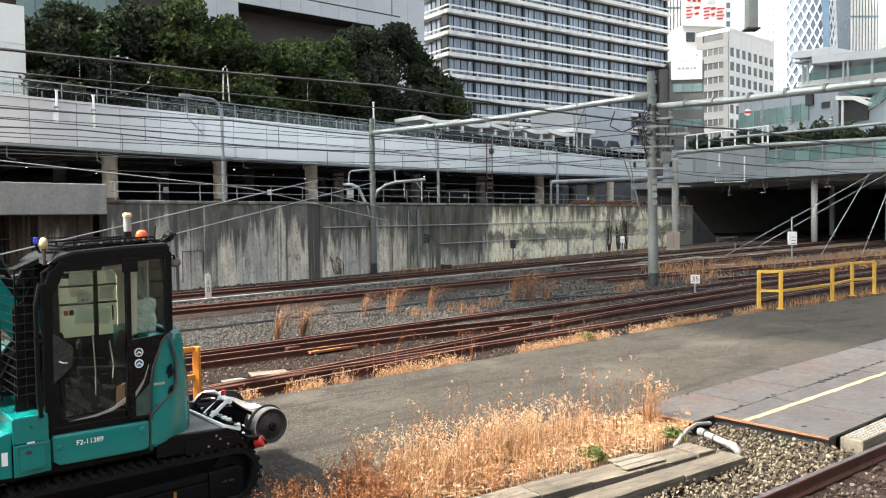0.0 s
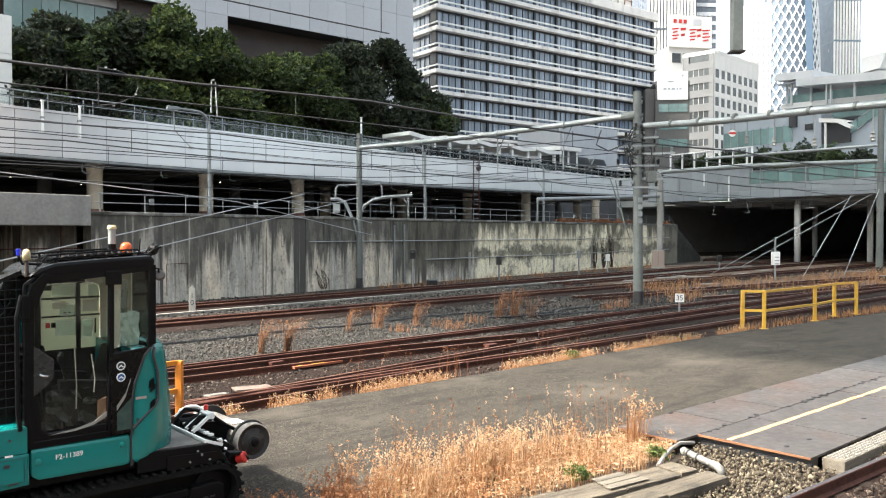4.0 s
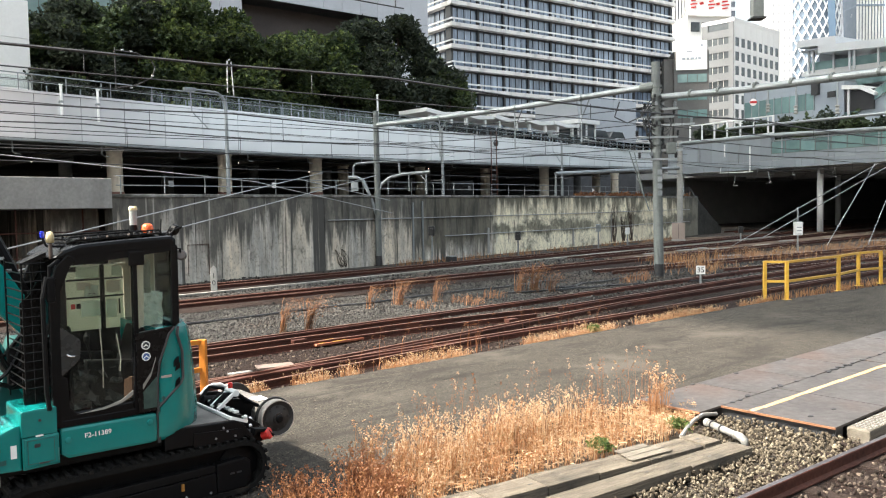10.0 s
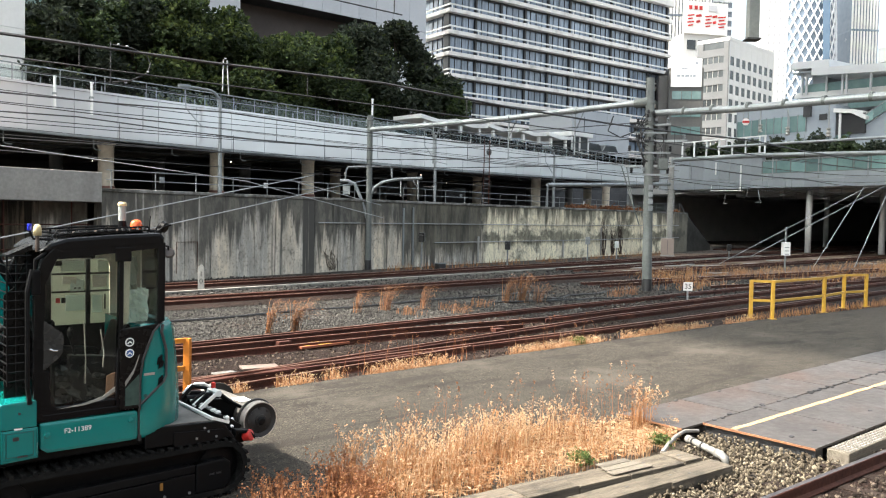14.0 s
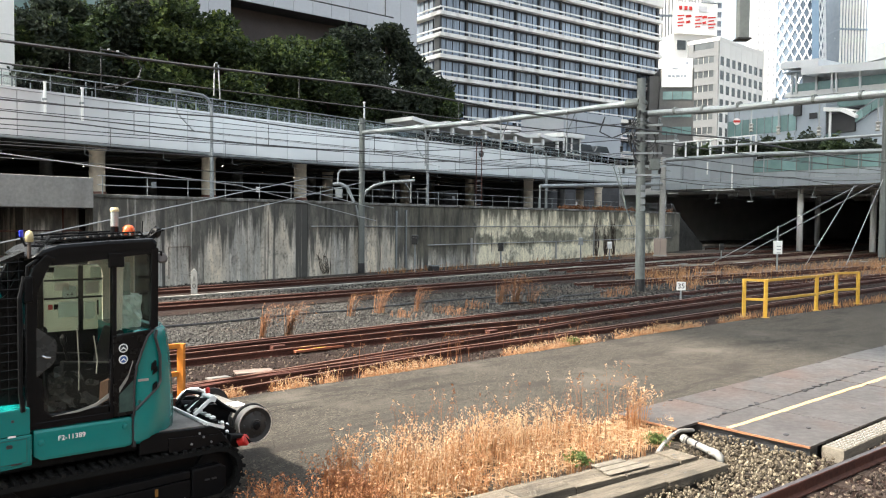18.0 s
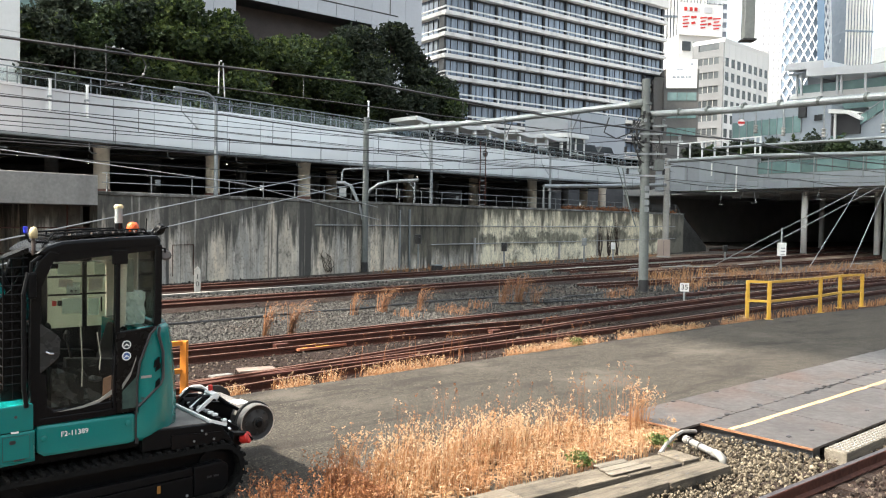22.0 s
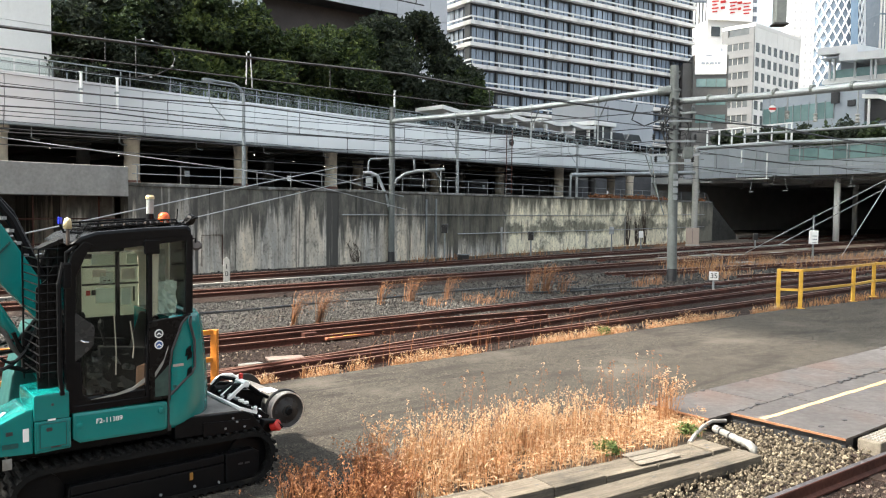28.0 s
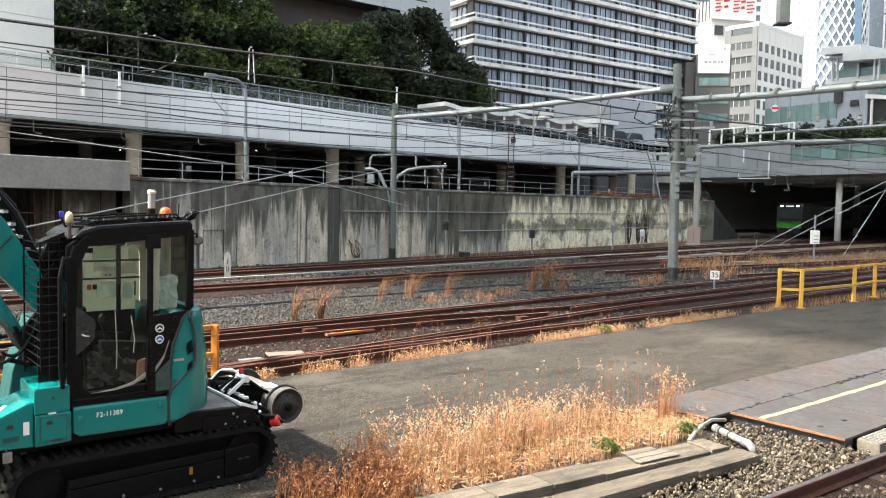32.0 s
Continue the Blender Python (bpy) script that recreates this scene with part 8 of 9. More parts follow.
CRAWL = (-0.285, 1.615, 0.255, 0.285)   # rear and front centre, radius, height of centre
for side in (1, -1):
    yo, yi = (0.98, 0.58) if side > 0 else (-0.58, -0.98)
    outer = [loop_at(i / 48, *CRAWL)[:2] for i in range(48)]
    inner = [loop_at(i / 48, CRAWL[0], CRAWL[1], CRAWL[2] - 0.045, CRAWL[3])[:2] for i in range(48)]
    belt = Mesh()
    belt.add([(x, y, z) for y in (yi, yo) for ring in (outer, inner) for x, z in ring],
             [(i, (i + 1) % 48, (i + 1) % 48 + 96, i + 96) for i in range(48)] + [(i + 48, i + 144, (i + 1) % 48 + 144, (i + 1) % 48 + 48) for i in range(48)]
             + [(i + 96, (i + 1) % 48 + 96, (i + 1) % 48 + 144, i + 144) for i in range(48)] + [(i, i + 48, (i + 1) % 48 + 48, (i + 1) % 48) for i in range(48)])
    tk = ep("crawler", belt, "rubber", "black rubber crawler track")
    # each lug is a bar that steps back in the middle of the belt
    ym = (yi + yo) / 2
    lug = Mesh()
    lug.box(-0.026, 0.010, yi - 0.004, ym + 0.02, -0.004, 0.028, bev=0.006)
    lug.box(0.006, 0.040, ym - 0.02, yo + 0.004, -0.004, 0.028, bev=0.006)
    lug = lug.data("tread_lug", M["rubber"])
    for i in range(60):
        x, z, a = loop_at((i + 0.5) / 60, *CRAWL)
        part("tread_lug", lug, None, tk, m=pose(x, 0, z, 0, math.degrees(a)))
    ys = yo - 0.06 if side > 0 else yi + 0.06
    out = 1 if side > 0 else -1

    def face(a, b):
        """A stretch across the machine, measured outwards from the frame's side."""
        return tuple(sorted((ys + out * a, ys + out * b)))

    part("belt_core", Mesh().prism([loop_at(i / 32, CRAWL[0], CRAWL[1], CRAWL[2] - 0.05, CRAWL[3])[:2] for i in range(32)], *face(-0.3, -0.09)), M["black"], tk)
    fr = ep("track_frame", Mesh().prism([(1.40, 0.07), (1.42, 0.16), (1.40, 0.335), (0.02, 0.35), (0.02, 0.07)], *face(-0.3, 0.02), bev=0.012), "black")
    part("frame_top", Mesh().prism([(1.39, 0.262), (1.39, 0.345), (0.0, 0.36), (0.0, 0.285)], *face(0.0, 0.045), bev=0.01), M["black"], fr)
    part("frame_side", Mesh().prism([(1.40, 0.075), (1.40, 0.255), (0.0, 0.277), (0.0, 0.075)], *face(0.021, 0.05), bev=0.008), M["black"], fr)
    part("drive_cover", Mesh().prism([(-0.01, 0.075), (-0.01, 0.365), (-0.30, 0.375), (-0.365, 0.33), (-0.37, 0.14), (-0.30, 0.075)], *face(-0.05, 0.055), bev=0.02), M["black"], fr)
    for k in range(2):
        part("cover_slot", Mesh().box(-0.26 + k * 0.07, -0.21 + k * 0.07, *face(0.055, 0.058), 0.235, 0.252), M["dark"], fr)
    for k, (x, r) in enumerate(((-0.285, 0.2), (1.615, 0.2), (0.3, 0.07), (0.7, 0.07), (1.1, 0.07))):
        prof = [(0.02, -0.05), (r, -0.045), (r, 0.0), (r * 0.8, 0.01), (r * 0.4, 0.022), (0.02, 0.024)]
        ep("sprocket" if k == 0 else ("idler" if k == 1 else "roller"), Mesh().lathe(prof, 22, m=pose(x, ys - out * 0.06, CRAWL[3] if k < 2 else 0.09, -90 * out)), "black")
    for k, x in enumerate((0.06, 0.30, 0.62, 0.95, 1.3)):
        part("bolt", Mesh().lathe([(0.013, 0), (0.013, 0.012)], 8, m=pose(x, ys + out * 0.05, 0.105 + 0.012 * (k % 2), -90 * out)), M["galv"], fr)
    part("reflector", Mesh().box(0.315, 0.345, *face(0.0505, 0.056), 0.185, 0.255), M["amber_dull"], fr)
ep("frame", Mesh().box(0.1, 1.5, -0.57, 0.57, 0.2, 0.5, bev=0.03), "black")
ep("swing_ring", Mesh().lathe([(0.42, 0.5), (0.44, 0.56), (0.44, 0.66)], 28, m=pose(0.85, 0, 0)), "black")

# blade frame and rail gear at the back
ep("rear_frame", Mesh().prism([(0.45, 0.45), (-0.30, 0.45), (-0.42, 0.52), (-0.30, 0.70), (-0.2, 0.73), (0.45, 0.75)], -0.60, 0.60, bev=0.02), "black")
dk = ep("rear_deck", Mesh().prism([(0.47, 0.585), (-0.36, 0.565), (-0.47, 0.46), (-0.42, 0.56), (-0.316, 0.70), (-0.246, 0.742), (0.47, 0.776)], 0.601, 0.93, bev=0.012), "black", "black steel deck over the crawler end")
part("deck_step", Mesh().prism([(0.20, 0.56), (-0.30, 0.56), (-0.30, 0.66), (0.20, 0.70)], 0.931, 0.945, bev=0.004), M["black"], dk)
for k, (x, z) in enumerate(((-0.10, 0.70), (-0.14, 0.66), (-0.22, 0.60), (-0.02, 0.61))):
    part("bolt", Mesh().lathe([(0.011, 0), (0.011, 0.012)], 8, m=pose(x, 0.945, z, -90)), M["galv"], dk)
ep("deck_plate", Mesh().prism([(0.46, 0.778), (-0.17, 0.748), (-0.17, 0.757), (0.46, 0.787)], -0.55, 0.905), "deckgrey", "scuffed grey deck plate")
ep("cross_bar", Mesh().box(-0.205, -0.178, -0.55, 0.93, 0.757, 0.788, bev=0.004), "white", "white painted cross bar")
ep("bar_end", Mesh().beam((-0.20, 0.92, 0.775), (-0.38, 0.88, 0.70), 0.025, 0.03), "white", "white painted bar end")
lk = ep("lock_bar", Mesh().box(-0.335, -0.295, -0.1, 0.86, 0.742, 0.775, bev=0.005), "black")
for k in range(9):
    part("lock_tooth", Mesh().box(-0.34, -0.29, -0.06 + k * 0.10, -0.01 + k * 0.10, 0.776, 0.80, bev=0.005), M["white" if k % 3 else "galv"], lk)
for y in (0.36, 0.52):
    ep("yoke_leg", Mesh().beam((-0.235, y, 0.78), (-0.455, y - 0.07, 0.905), 0.026, 0.032), "white", "white painted yoke leg")
ep("yoke_head", Mesh().prism([(-0.43, 0.87), (-0.42, 0.92), (-0.47, 0.94), (-0.51, 0.91), (-0.49, 0.86)], 0.26, 0.47, bev=0.012), "white", "white painted yoke head")
for y in (0.22, -0.25):
    ep("swing_arm", Mesh().prism([(-0.30, 0.66), (-0.46, 0.80), (-0.60, 0.78), (-0.88, 0.66), (-0.88, 0.52), (-0.5, 0.56), (-0.3, 0.56)], y - 0.025, y + 0.025, bev=0.008), "black")
hoop = [(-0.62 - 0.19 * math.cos(a), -0.42, 0.66 + 0.17 * math.sin(a)) for a in (0.2, 0.7, 1.2, 1.7, 2.2, 2.7)]
ep("guard_hoop", Mesh().tube(hoop, 0.02, 8), "white", "white curved guard hoop")
ep("cylinder", Mesh().tube([(-0.26, 0.10, 0.80), (-0.62, 0.10, 0.76)], 0.045, 12), "black")
ep("piston_rod", Mesh().tube([(-0.62, 0.10, 0.76), (-0.80, 0.10, 0.70)], 0.02, 10), "chrome")
for k, y in enumerate((0.30, 0.42, 0.05)):
    ep("hydraulic_hose", Mesh().tube([(-0.24, y, 0.80), (-0.36, y, 0.88 + 0.02 * k), (-0.52, y - 0.03, 0.87), (-0.66, y - 0.05, 0.76), (-0.76, y - 0.05, 0.70)], 0.02, 8), "black")
ep("coupling", Mesh().lathe([(0.024, 0), (0.024, 0.05), (0.012, 0.06)], 10, m=pose(-0.47, 0.32, 0.935)), "redpaint", "small red coupling cap")
for k, (x, y, z) in enumerate(((-0.44, 0.62, 0.70), (-0.50, 0.70, 0.62), (-0.42, 0.76, 0.74), (-0.56, 0.58, 0.66))):
    ep("fitting", Mesh().lathe([(0.022, 0), (0.022, 0.05), (0.012, 0.06)], 10, m=pose(x, y, z - 0.06, -20, 10)), "chrome" if k % 2 else "white")
ep("gear_bracket", Mesh().prism([(-0.36, 0.46), (-0.58, 0.48), (-0.64, 0.58), (-0.50, 0.68), (-0.38, 0.70)], 0.52, 0.66, bev=0.015), "black")
axle = ep("axle", Mesh().tube([(-0.88, -0.6, 0.58), (-0.88, 0.48, 0.58)], 0.145, 18), "deckgrey", "grey steel axle housing")
ep("data_plate", Mesh().box(-0.95, -0.81, 0.05, 0.26, 0.719, 0.726), "white")
for sgn in (1, -1):
    prof = [(0.03, 0.115), (0.06, 0.115), (0.065, 0.095), (0.14, 0.07), (0.178, 0.085), (0.194, 0.09), (0.194, 0.0), (0.214, -0.005), (0.219, -0.02), (0.214, -0.035), (0.1, -0.04)]
    if sgn < 0:
        prof = [(r, -z) for r, z in prof][::-1]
    wl = ep("rail_wheel", Mesh().lathe(prof, 32, m=pose(-0.88, 0.50 * sgn, 0.58, -90)), "wheel_dark", "dark flanged rail wheel with worn rim")
    part("rim", Mesh().lathe([(0.1945, 0.0), (0.1965, 0.002), (0.1965, 0.086), (0.1945, 0.088)], 32, cap=False, m=pose(-0.88, 0.50 * sgn, 0.58, -90 * sgn)), M["worn_steel"], wl, "worn bright tread")
    for k in range(8):
        a = k * math.pi / 4
        part("wheel_hole", Mesh().lathe([(0.018, 0.078), (0.018, 0.086)], 10, m=pose(-0.88, 0.50 * sgn, 0.58, -90 * sgn) @ pose(0.125 * math.cos(a), 0.125 * math.sin(a), 0)), M["dark"], wl)
    part("rim_edge", Mesh().lathe([(0.183, 0.0905), (0.185, 0.093), (0.193, 0.093), (0.196, 0.0905)], 32, cap=False, m=pose(-0.88, 0.50 * sgn, 0.58, -90 * sgn)), M["worn_steel"], wl, "worn bright wheel rim")
    part("hub_cap", Mesh().lathe([(0.045, 0.1), (0.045, 0.13), (0.03, 0.14)], 14, m=pose(-0.88, 0.50 * sgn, 0.58, -90 * sgn)), M["black"], wl)
rl = ep("rear_lamp", Mesh().lathe([(0.030, 0.0), (0.048, 0.012), (0.052, 0.05), (0.060, 0.085), (0.052, 0.098), (0.0, 0.10)], 18, m=pose(-0.545, 0.86, 0.52, -72, 0, 40)), "redpaint", "bright red round lamp")
part("lamp_guard", Mesh().prism([(-0.42, 0.52), (-0.44, 0.62), (-0.58, 0.60), (-0.66, 0.52), (-0.64, 0.50), (-0.56, 0.57), (-0.46, 0.58)], 0.83, 0.93, bev=0.008), M["black"], rl)
ep("lamp_bracket", Mesh().box(-0.56, -0.40, 0.74, 0.86, 0.46, 0.58, bev=0.012), "black")

# house
ep("deck", Mesh().box(0.2, 1.85, -0.85, 0.86, 0.62, 0.72, bev=0.02), "black")
ep("skirt", Mesh().prism([(0.53, 0.70), (0.60, 0.69), (1.30, 0.70), (1.36, 0.74), (1.36, 0.975), (0.53, 0.965)], 0.55, 0.935, bev=0.03), "teal", "teal side skirt")
for x, z in ((1.30, 0.86), (0.60, 0.885)):
    ep("round_cap", Mesh().lathe([(0.03, 0), (0.026, 0.012), (0.012, 0.016)], 14, m=pose(x, 0.932, z, -90)), "teal")
text("F2-11389", 0.06, pose(1.055, 0.9365, 0.872, 90, 0, 180), "white", ex, "white painted fleet number")
plan = [(0.52, 0.935), (0.36, 0.925), (0.24, 0.87), (0.125, 0.75), (0.055, 0.52), (0.02, 0.2), (0.02, -0.2), (0.06, -0.5), (0.15, -0.75), (0.32, -0.88), (0.52, -0.9)]
hz = [(0.70, -0.03), (0.74, 0.02), (0.80, 0.045), (1.02, 0.05), (1.25, 0.035), (1.45, 0.015), (1.66, -0.01), (1.72, -0.03), (1.75, -0.06)]
bm = bmesh.new()
rings = []
for z, o in hz:
    rings.append([bm.verts.new((x - (o if x < 0.5 else 0) * 0.9, y * (1 + o * 0.15), z if x > 0.3 or z < 1.6 else z)) for x, y in plan])
for a, b in zip(rings, rings[1:]):
    for i in range(len(plan) - 1):
        bm.faces.new((a[i], a[i + 1], b[i + 1], b[i]))
    bm.faces.new((a[-1], a[0], b[0], b[-1]))
bm.faces.new(rings[0][::-1])
bm.faces.new(rings[-1])
bmesh.ops.recalc_face_normals(bm, faces=bm.faces[:])
body = ep("counterweight", Mesh().take(bm), "teal", "rounded teal rear cover")
for p in body.data.polygons:
    p.use_smooth = abs(p.normal.z) < 0.5 and p.normal.x < 0.9
ep("cover_seam", Mesh().box(0.505, 0.535, 0.90, 0.9365, 0.68, 1.0), "dark")
# dark panel that rises behind the door, with a slanting edge over the teal cover
ep("side_panel", Mesh().prism([(0.70, 0.985), (0.532, 0.985), (0.530, 1.26), (0.505, 1.43), (0.41, 1.68), (0.35, 1.735), (0.30, 1.755), (0.70, 1.715)], 0.88, 0.944, bev=0.008), "panel_dark", "dark brown side panel with round stickers")
ep("door_gap", Mesh().tube([(0.525, 0.945, 0.97), (0.522, 0.945, 1.26), (0.497, 0.945, 1.43), (0.402, 0.943, 1.68), (0.345, 0.94, 1.74)], 0.012, 6), "dark")
ep("cover_seam_lower", Mesh().tube([(0.51, 0.94, 1.02), (0.30, 0.925, 1.20), (0.27, 0.915, 1.25), (0.268, 0.91, 1.50), (0.315, 0.92, 1.665), (0.30, 0.91, 1.735)], 0.013, 6), "dark")
for k, (x, z, w, h) in enumerate(((0.365, 1.365, 0.05, 0.065), (0.35, 1.325, 0.045, 0.05), (0.355, 1.175, 0.045, 0.06))):
    ep("vent_slot", Mesh().prism([(x, z), (x - w, z + 0.03), (x - w, z + h + 0.025), (x - 0.01, z + h)], 0.88, 0.945), "black")
for x, z in ((0.47, 1.09), (0.50, 1.045)):
    ep("round_cap", Mesh().lathe([(0.020, 0), (0.018, 0.010), (0.008, 0.013)], 12, m=pose(x, 0.930, z, -90)), "teal_shaded")
ep("logo_bar", Mesh().box(0.385, 0.485, 0.926, 0.938, 1.275, 1.298), "trough", "faint pale lettering bar")
for z in (1.60, 1.498):
    st = ep("sticker", Mesh().lathe([(0.040, 0), (0.040, 0.004)], 20, m=pose(0.617, 0.945, z, -90)), "white", "round white sticker with blue mark")
    part("sticker_mark", Mesh().lathe([(0.030, 0.0042), (0.030, 0.0055)], 18, m=pose(0.617, 0.945, z, -90)), M["winglass" if z > 1.55 else "blue"], st)
    part("sticker_mark", Mesh().prism([(0.640, z - 0.008), (0.617, z + 0.012), (0.594, z - 0.008), (0.597, z - 0.016), (0.617, z - 0.002), (0.637, z - 0.016)], 0.9507, 0.952), M["white"], st)

# cab
CY0, CY1 = -0.08, 0.93
ep("roof", Mesh().prism([(1.36, 2.43), (1.27, 2.50), (1.15, 2.54), (0.74, 2.57), (0.33, 2.59), (0.29, 2.55), (0.30, 2.47), (1.25, 2.41)], CY0, CY1, bev=0.03), "cabpaint", "dark rounded cab roof")
ep("roof_plate", Mesh().prism([(1.15, 2.562), (0.40, 2.605), (0.40, 2.618), (1.15, 2.578)], CY0 + 0.06, CY1 - 0.08), "cabpaint", "black roof plate")
ep("front_pillar", Mesh().prism([(1.41, 1.0), (1.33, 1.0), (1.315, 2.15), (1.22, 2.36), (1.16, 2.43), (1.25, 2.46), (1.345, 2.36), (1.40, 2.18)], CY1 - 0.07, CY1 + 0.004, bev=0.012), "cabpaint")
ep("front_pillar", Mesh().prism([(1.41, 1.0), (1.33, 1.0), (1.315, 2.15), (1.22, 2.36), (1.16, 2.43), (1.25, 2.46), (1.345, 2.36), (1.40, 2.18)], CY0, CY0 + 0.07, bev=0.012), "cabpaint")
for y0, y1 in ((CY1 - 0.07, CY1 + 0.002), (CY0, CY0 + 0.06)):
    if y0 > 0:
        ep("door_pillar", Mesh().prism([(0.735, 0.99), (0.665, 0.99), (0.668, 1.72), (0.664, 2.49), (0.70, 2.49), (0.708, 1.72)], y0, y1, bev=0.008), "cabpaint")
    ep("rear_pillar", Mesh().prism([(0.36, 1.74), (0.29, 1.77), (0.285, 2.50), (0.35, 2.50)], y0, y1, bev=0.01), "cabpaint")
    ep("sill", Mesh().box(0.70, 1.40, y0, y1, 0.975, 1.035, bev=0.008), "cabpaint")
    ep("head_rail", Mesh().prism([(1.2, 2.36), (0.33, 2.45), (0.33, 2.50), (1.18, 2.45)], y0 + 0.004, y1 - 0.004), "cabpaint")
ep("door_latch", Mesh().box(0.60, 0.74, CY1 - 0.01, CY1 + 0.015, 2.33, 2.46, bev=0.01), "cabpaint")
ep("latch_cover", Mesh().prism([(1.335, 1.41), (1.335, 1.85), (1.18, 1.725), (1.165, 1.69), (1.175, 1.56), (1.20, 1.52)], CY1 - 0.05, CY1 + 0.004, bev=0.01), "film_dark", "dark grey latch cover on the door")
ep("door_handle", Mesh().tube([(1.285, CY1 + 0.012, 1.60), (1.26, CY1 + 0.02, 1.585), (1.225, CY1 + 0.012, 1.58)], 0.010, 8), "chrome", "small bright door handle")
ep("door_edge", Mesh().prism([(1.335, 1.03), (1.335, 1.42), (1.285, 1.40), (1.272, 1.13), (1.22, 1.085), (0.74, 1.10), (0.74, 1.03)], CY1 - 0.045, CY1 - 0.001, bev=0.008), "cabpaint")
ep("door_stripe", Mesh().prism([(1.22, 1.07), (1.0, 1.075), (0.85, 1.105), (0.74, 1.165), (0.74, 1.205), (0.85, 1.132), (1.0, 1.094)], CY1 - 0.004, CY1 + 0.004), "trough", "pale curved door stripe")
ep("panel_stripe", Mesh().prism([(0.655, 1.20), (0.58, 1.31), (0.53, 1.46), (0.53, 1.485), (0.575, 1.355), (0.655, 1.245)], 0.94, 0.9475), "trough", "pale curved stripe")
ep("panel_lower_glass", Mesh().prism([(0.655, 1.02), (0.535, 1.02), (0.53, 1.3), (0.655, 1.18)], 0.943, 0.95), "greenglass_dark")
gl = ep("door_window", Mesh().prism([(1.325, 1.04), (0.74, 1.04), (0.72, 2.44), (1.2, 2.39), (1.31, 2.14)], CY1 - 0.035, CY1 - 0.027), "cabglass", "clear tinted door glass")
g2 = ep("rear_side_window", Mesh().prism([(0.66, 1.73), (0.36, 1.78), (0.35, 2.46), (0.655, 2.45)], CY1 - 0.035, CY1 - 0.027), "cabglass", "clear tinted side glass")
# Pale sheet added where bright shapes show in the cab glass.
g3 = ep("far_window", Mesh().prism([(1.02, 1.66), (0.48, 1.66), (0.48, 2.22), (0.495, 2.27), (0.53, 2.30), (0.99, 2.30), (1.02, 2.27)], CY0 + 0.025, CY0 + 0.033), "film", "pale sheet standing in for bright shapes in the far cab window")
ep("window_bar", Mesh().box(0.668, 0.708, CY0 + 0.034, CY0 + 0.06, 1.66, 2.30), "black")
for z in (1.975, 2.15):
    ep("window_bar", Mesh().box(0.48, 1.02, CY0 + 0.035, CY0 + 0.055, z, z + 0.018), "black")
g4 = ep("front_window", Mesh().box(1.352, 1.36, CY0 + 0.07, CY1 - 0.07, 1.05, 2.2), "cabglass")
g5 = ep("back_window", Mesh().box(0.31, 0.318, CY0 + 0.06, CY1 - 0.07, 1.8, 2.46), "cabglass")
ep("rear_film", Mesh().prism([(0.345, 1.80), (0.30, 1.80), (0.295, 2.46), (0.34, 2.46)], CY1 - 0.06, CY1 - 0.045), "film", "pale plastic film at the rear corner")
for g in (gl, g2, g4, g5):
    g.visible_shadow = False
ep("far_wall", Mesh().box(0.34, 1.33, CY0 + 0.01, CY0 + 0.024, 0.98, 1.66), "black")
ep("floor", Mesh().box(0.34, 1.36, CY0, CY1 - 0.08, 0.93, 0.985), "black")
ep("far_trim", Mesh().prism([(0.61, 2.31), (0.36, 2.31), (0.36, 2.47), (0.61, 2.46)], CY0 + 0.02, CY0 + 0.034), "tan_trim", "tan inner trim round the far window")
ep("far_trim", Mesh().prism([(0.475, 1.66), (0.36, 1.66), (0.36, 2.305), (0.53, 2.305), (0.49, 2.27), (0.475, 2.22)], CY0 + 0.02, CY0 + 0.034), "tan_trim", "tan inner trim round the far window")
ep("far_panel", Mesh().prism([(1.33, 1.66), (1.025, 1.66), (1.025, 2.27), (0.99, 2.305), (0.615, 2.31), (0.615, 2.46), (1.2, 2.40), (1.31, 2.15)], CY0 + 0.02, CY0 + 0.034), "black")
for x0, x1, z0, z1, c in ((0.94, 0.73, 2.18, 2.285, "bright_film"), (0.93, 0.80, 2.06, 2.135, "tan_trim"), (0.86, 0.735, 1.99, 2.10, "bright_film"), (0.655, 0.52, 2.02, 2.14, "tan_trim"), (0.60, 0.50, 2.18, 2.28, "bright_film"), (0.66, 0.56, 1.77, 1.94, "bright_film"),
                          (0.90, 0.72, 1.80, 1.95, "bright_film"), (0.99, 0.95, 1.88, 1.93, "redpaint"), (0.94, 0.90, 1.88, 1.93, "panel_dark"), (1.0, 0.93, 2.24, 2.29, "black"), (0.83, 0.80, 2.01, 2.03, "black"), (0.79, 0.76, 2.01, 2.03, "black"), (0.54, 0.525, 1.80, 1.95, "black")):
    ep("window_item", Mesh().box(x1, x0, CY0 + 0.062, CY0 + 0.075, z0, z1, bev=0.004), c)


ep("rear_liner", Mesh().box(0.322, 0.336, CY0 + 0.03, 0.42, 1.78, 2.46, bev=0.004), "tan_trim", "tan liner on the cab's rear wall")
ep("rear_wall", Mesh().box(0.322, 0.345, CY0 + 0.02, CY1 - 0.09, 0.99, 1.775), "black")


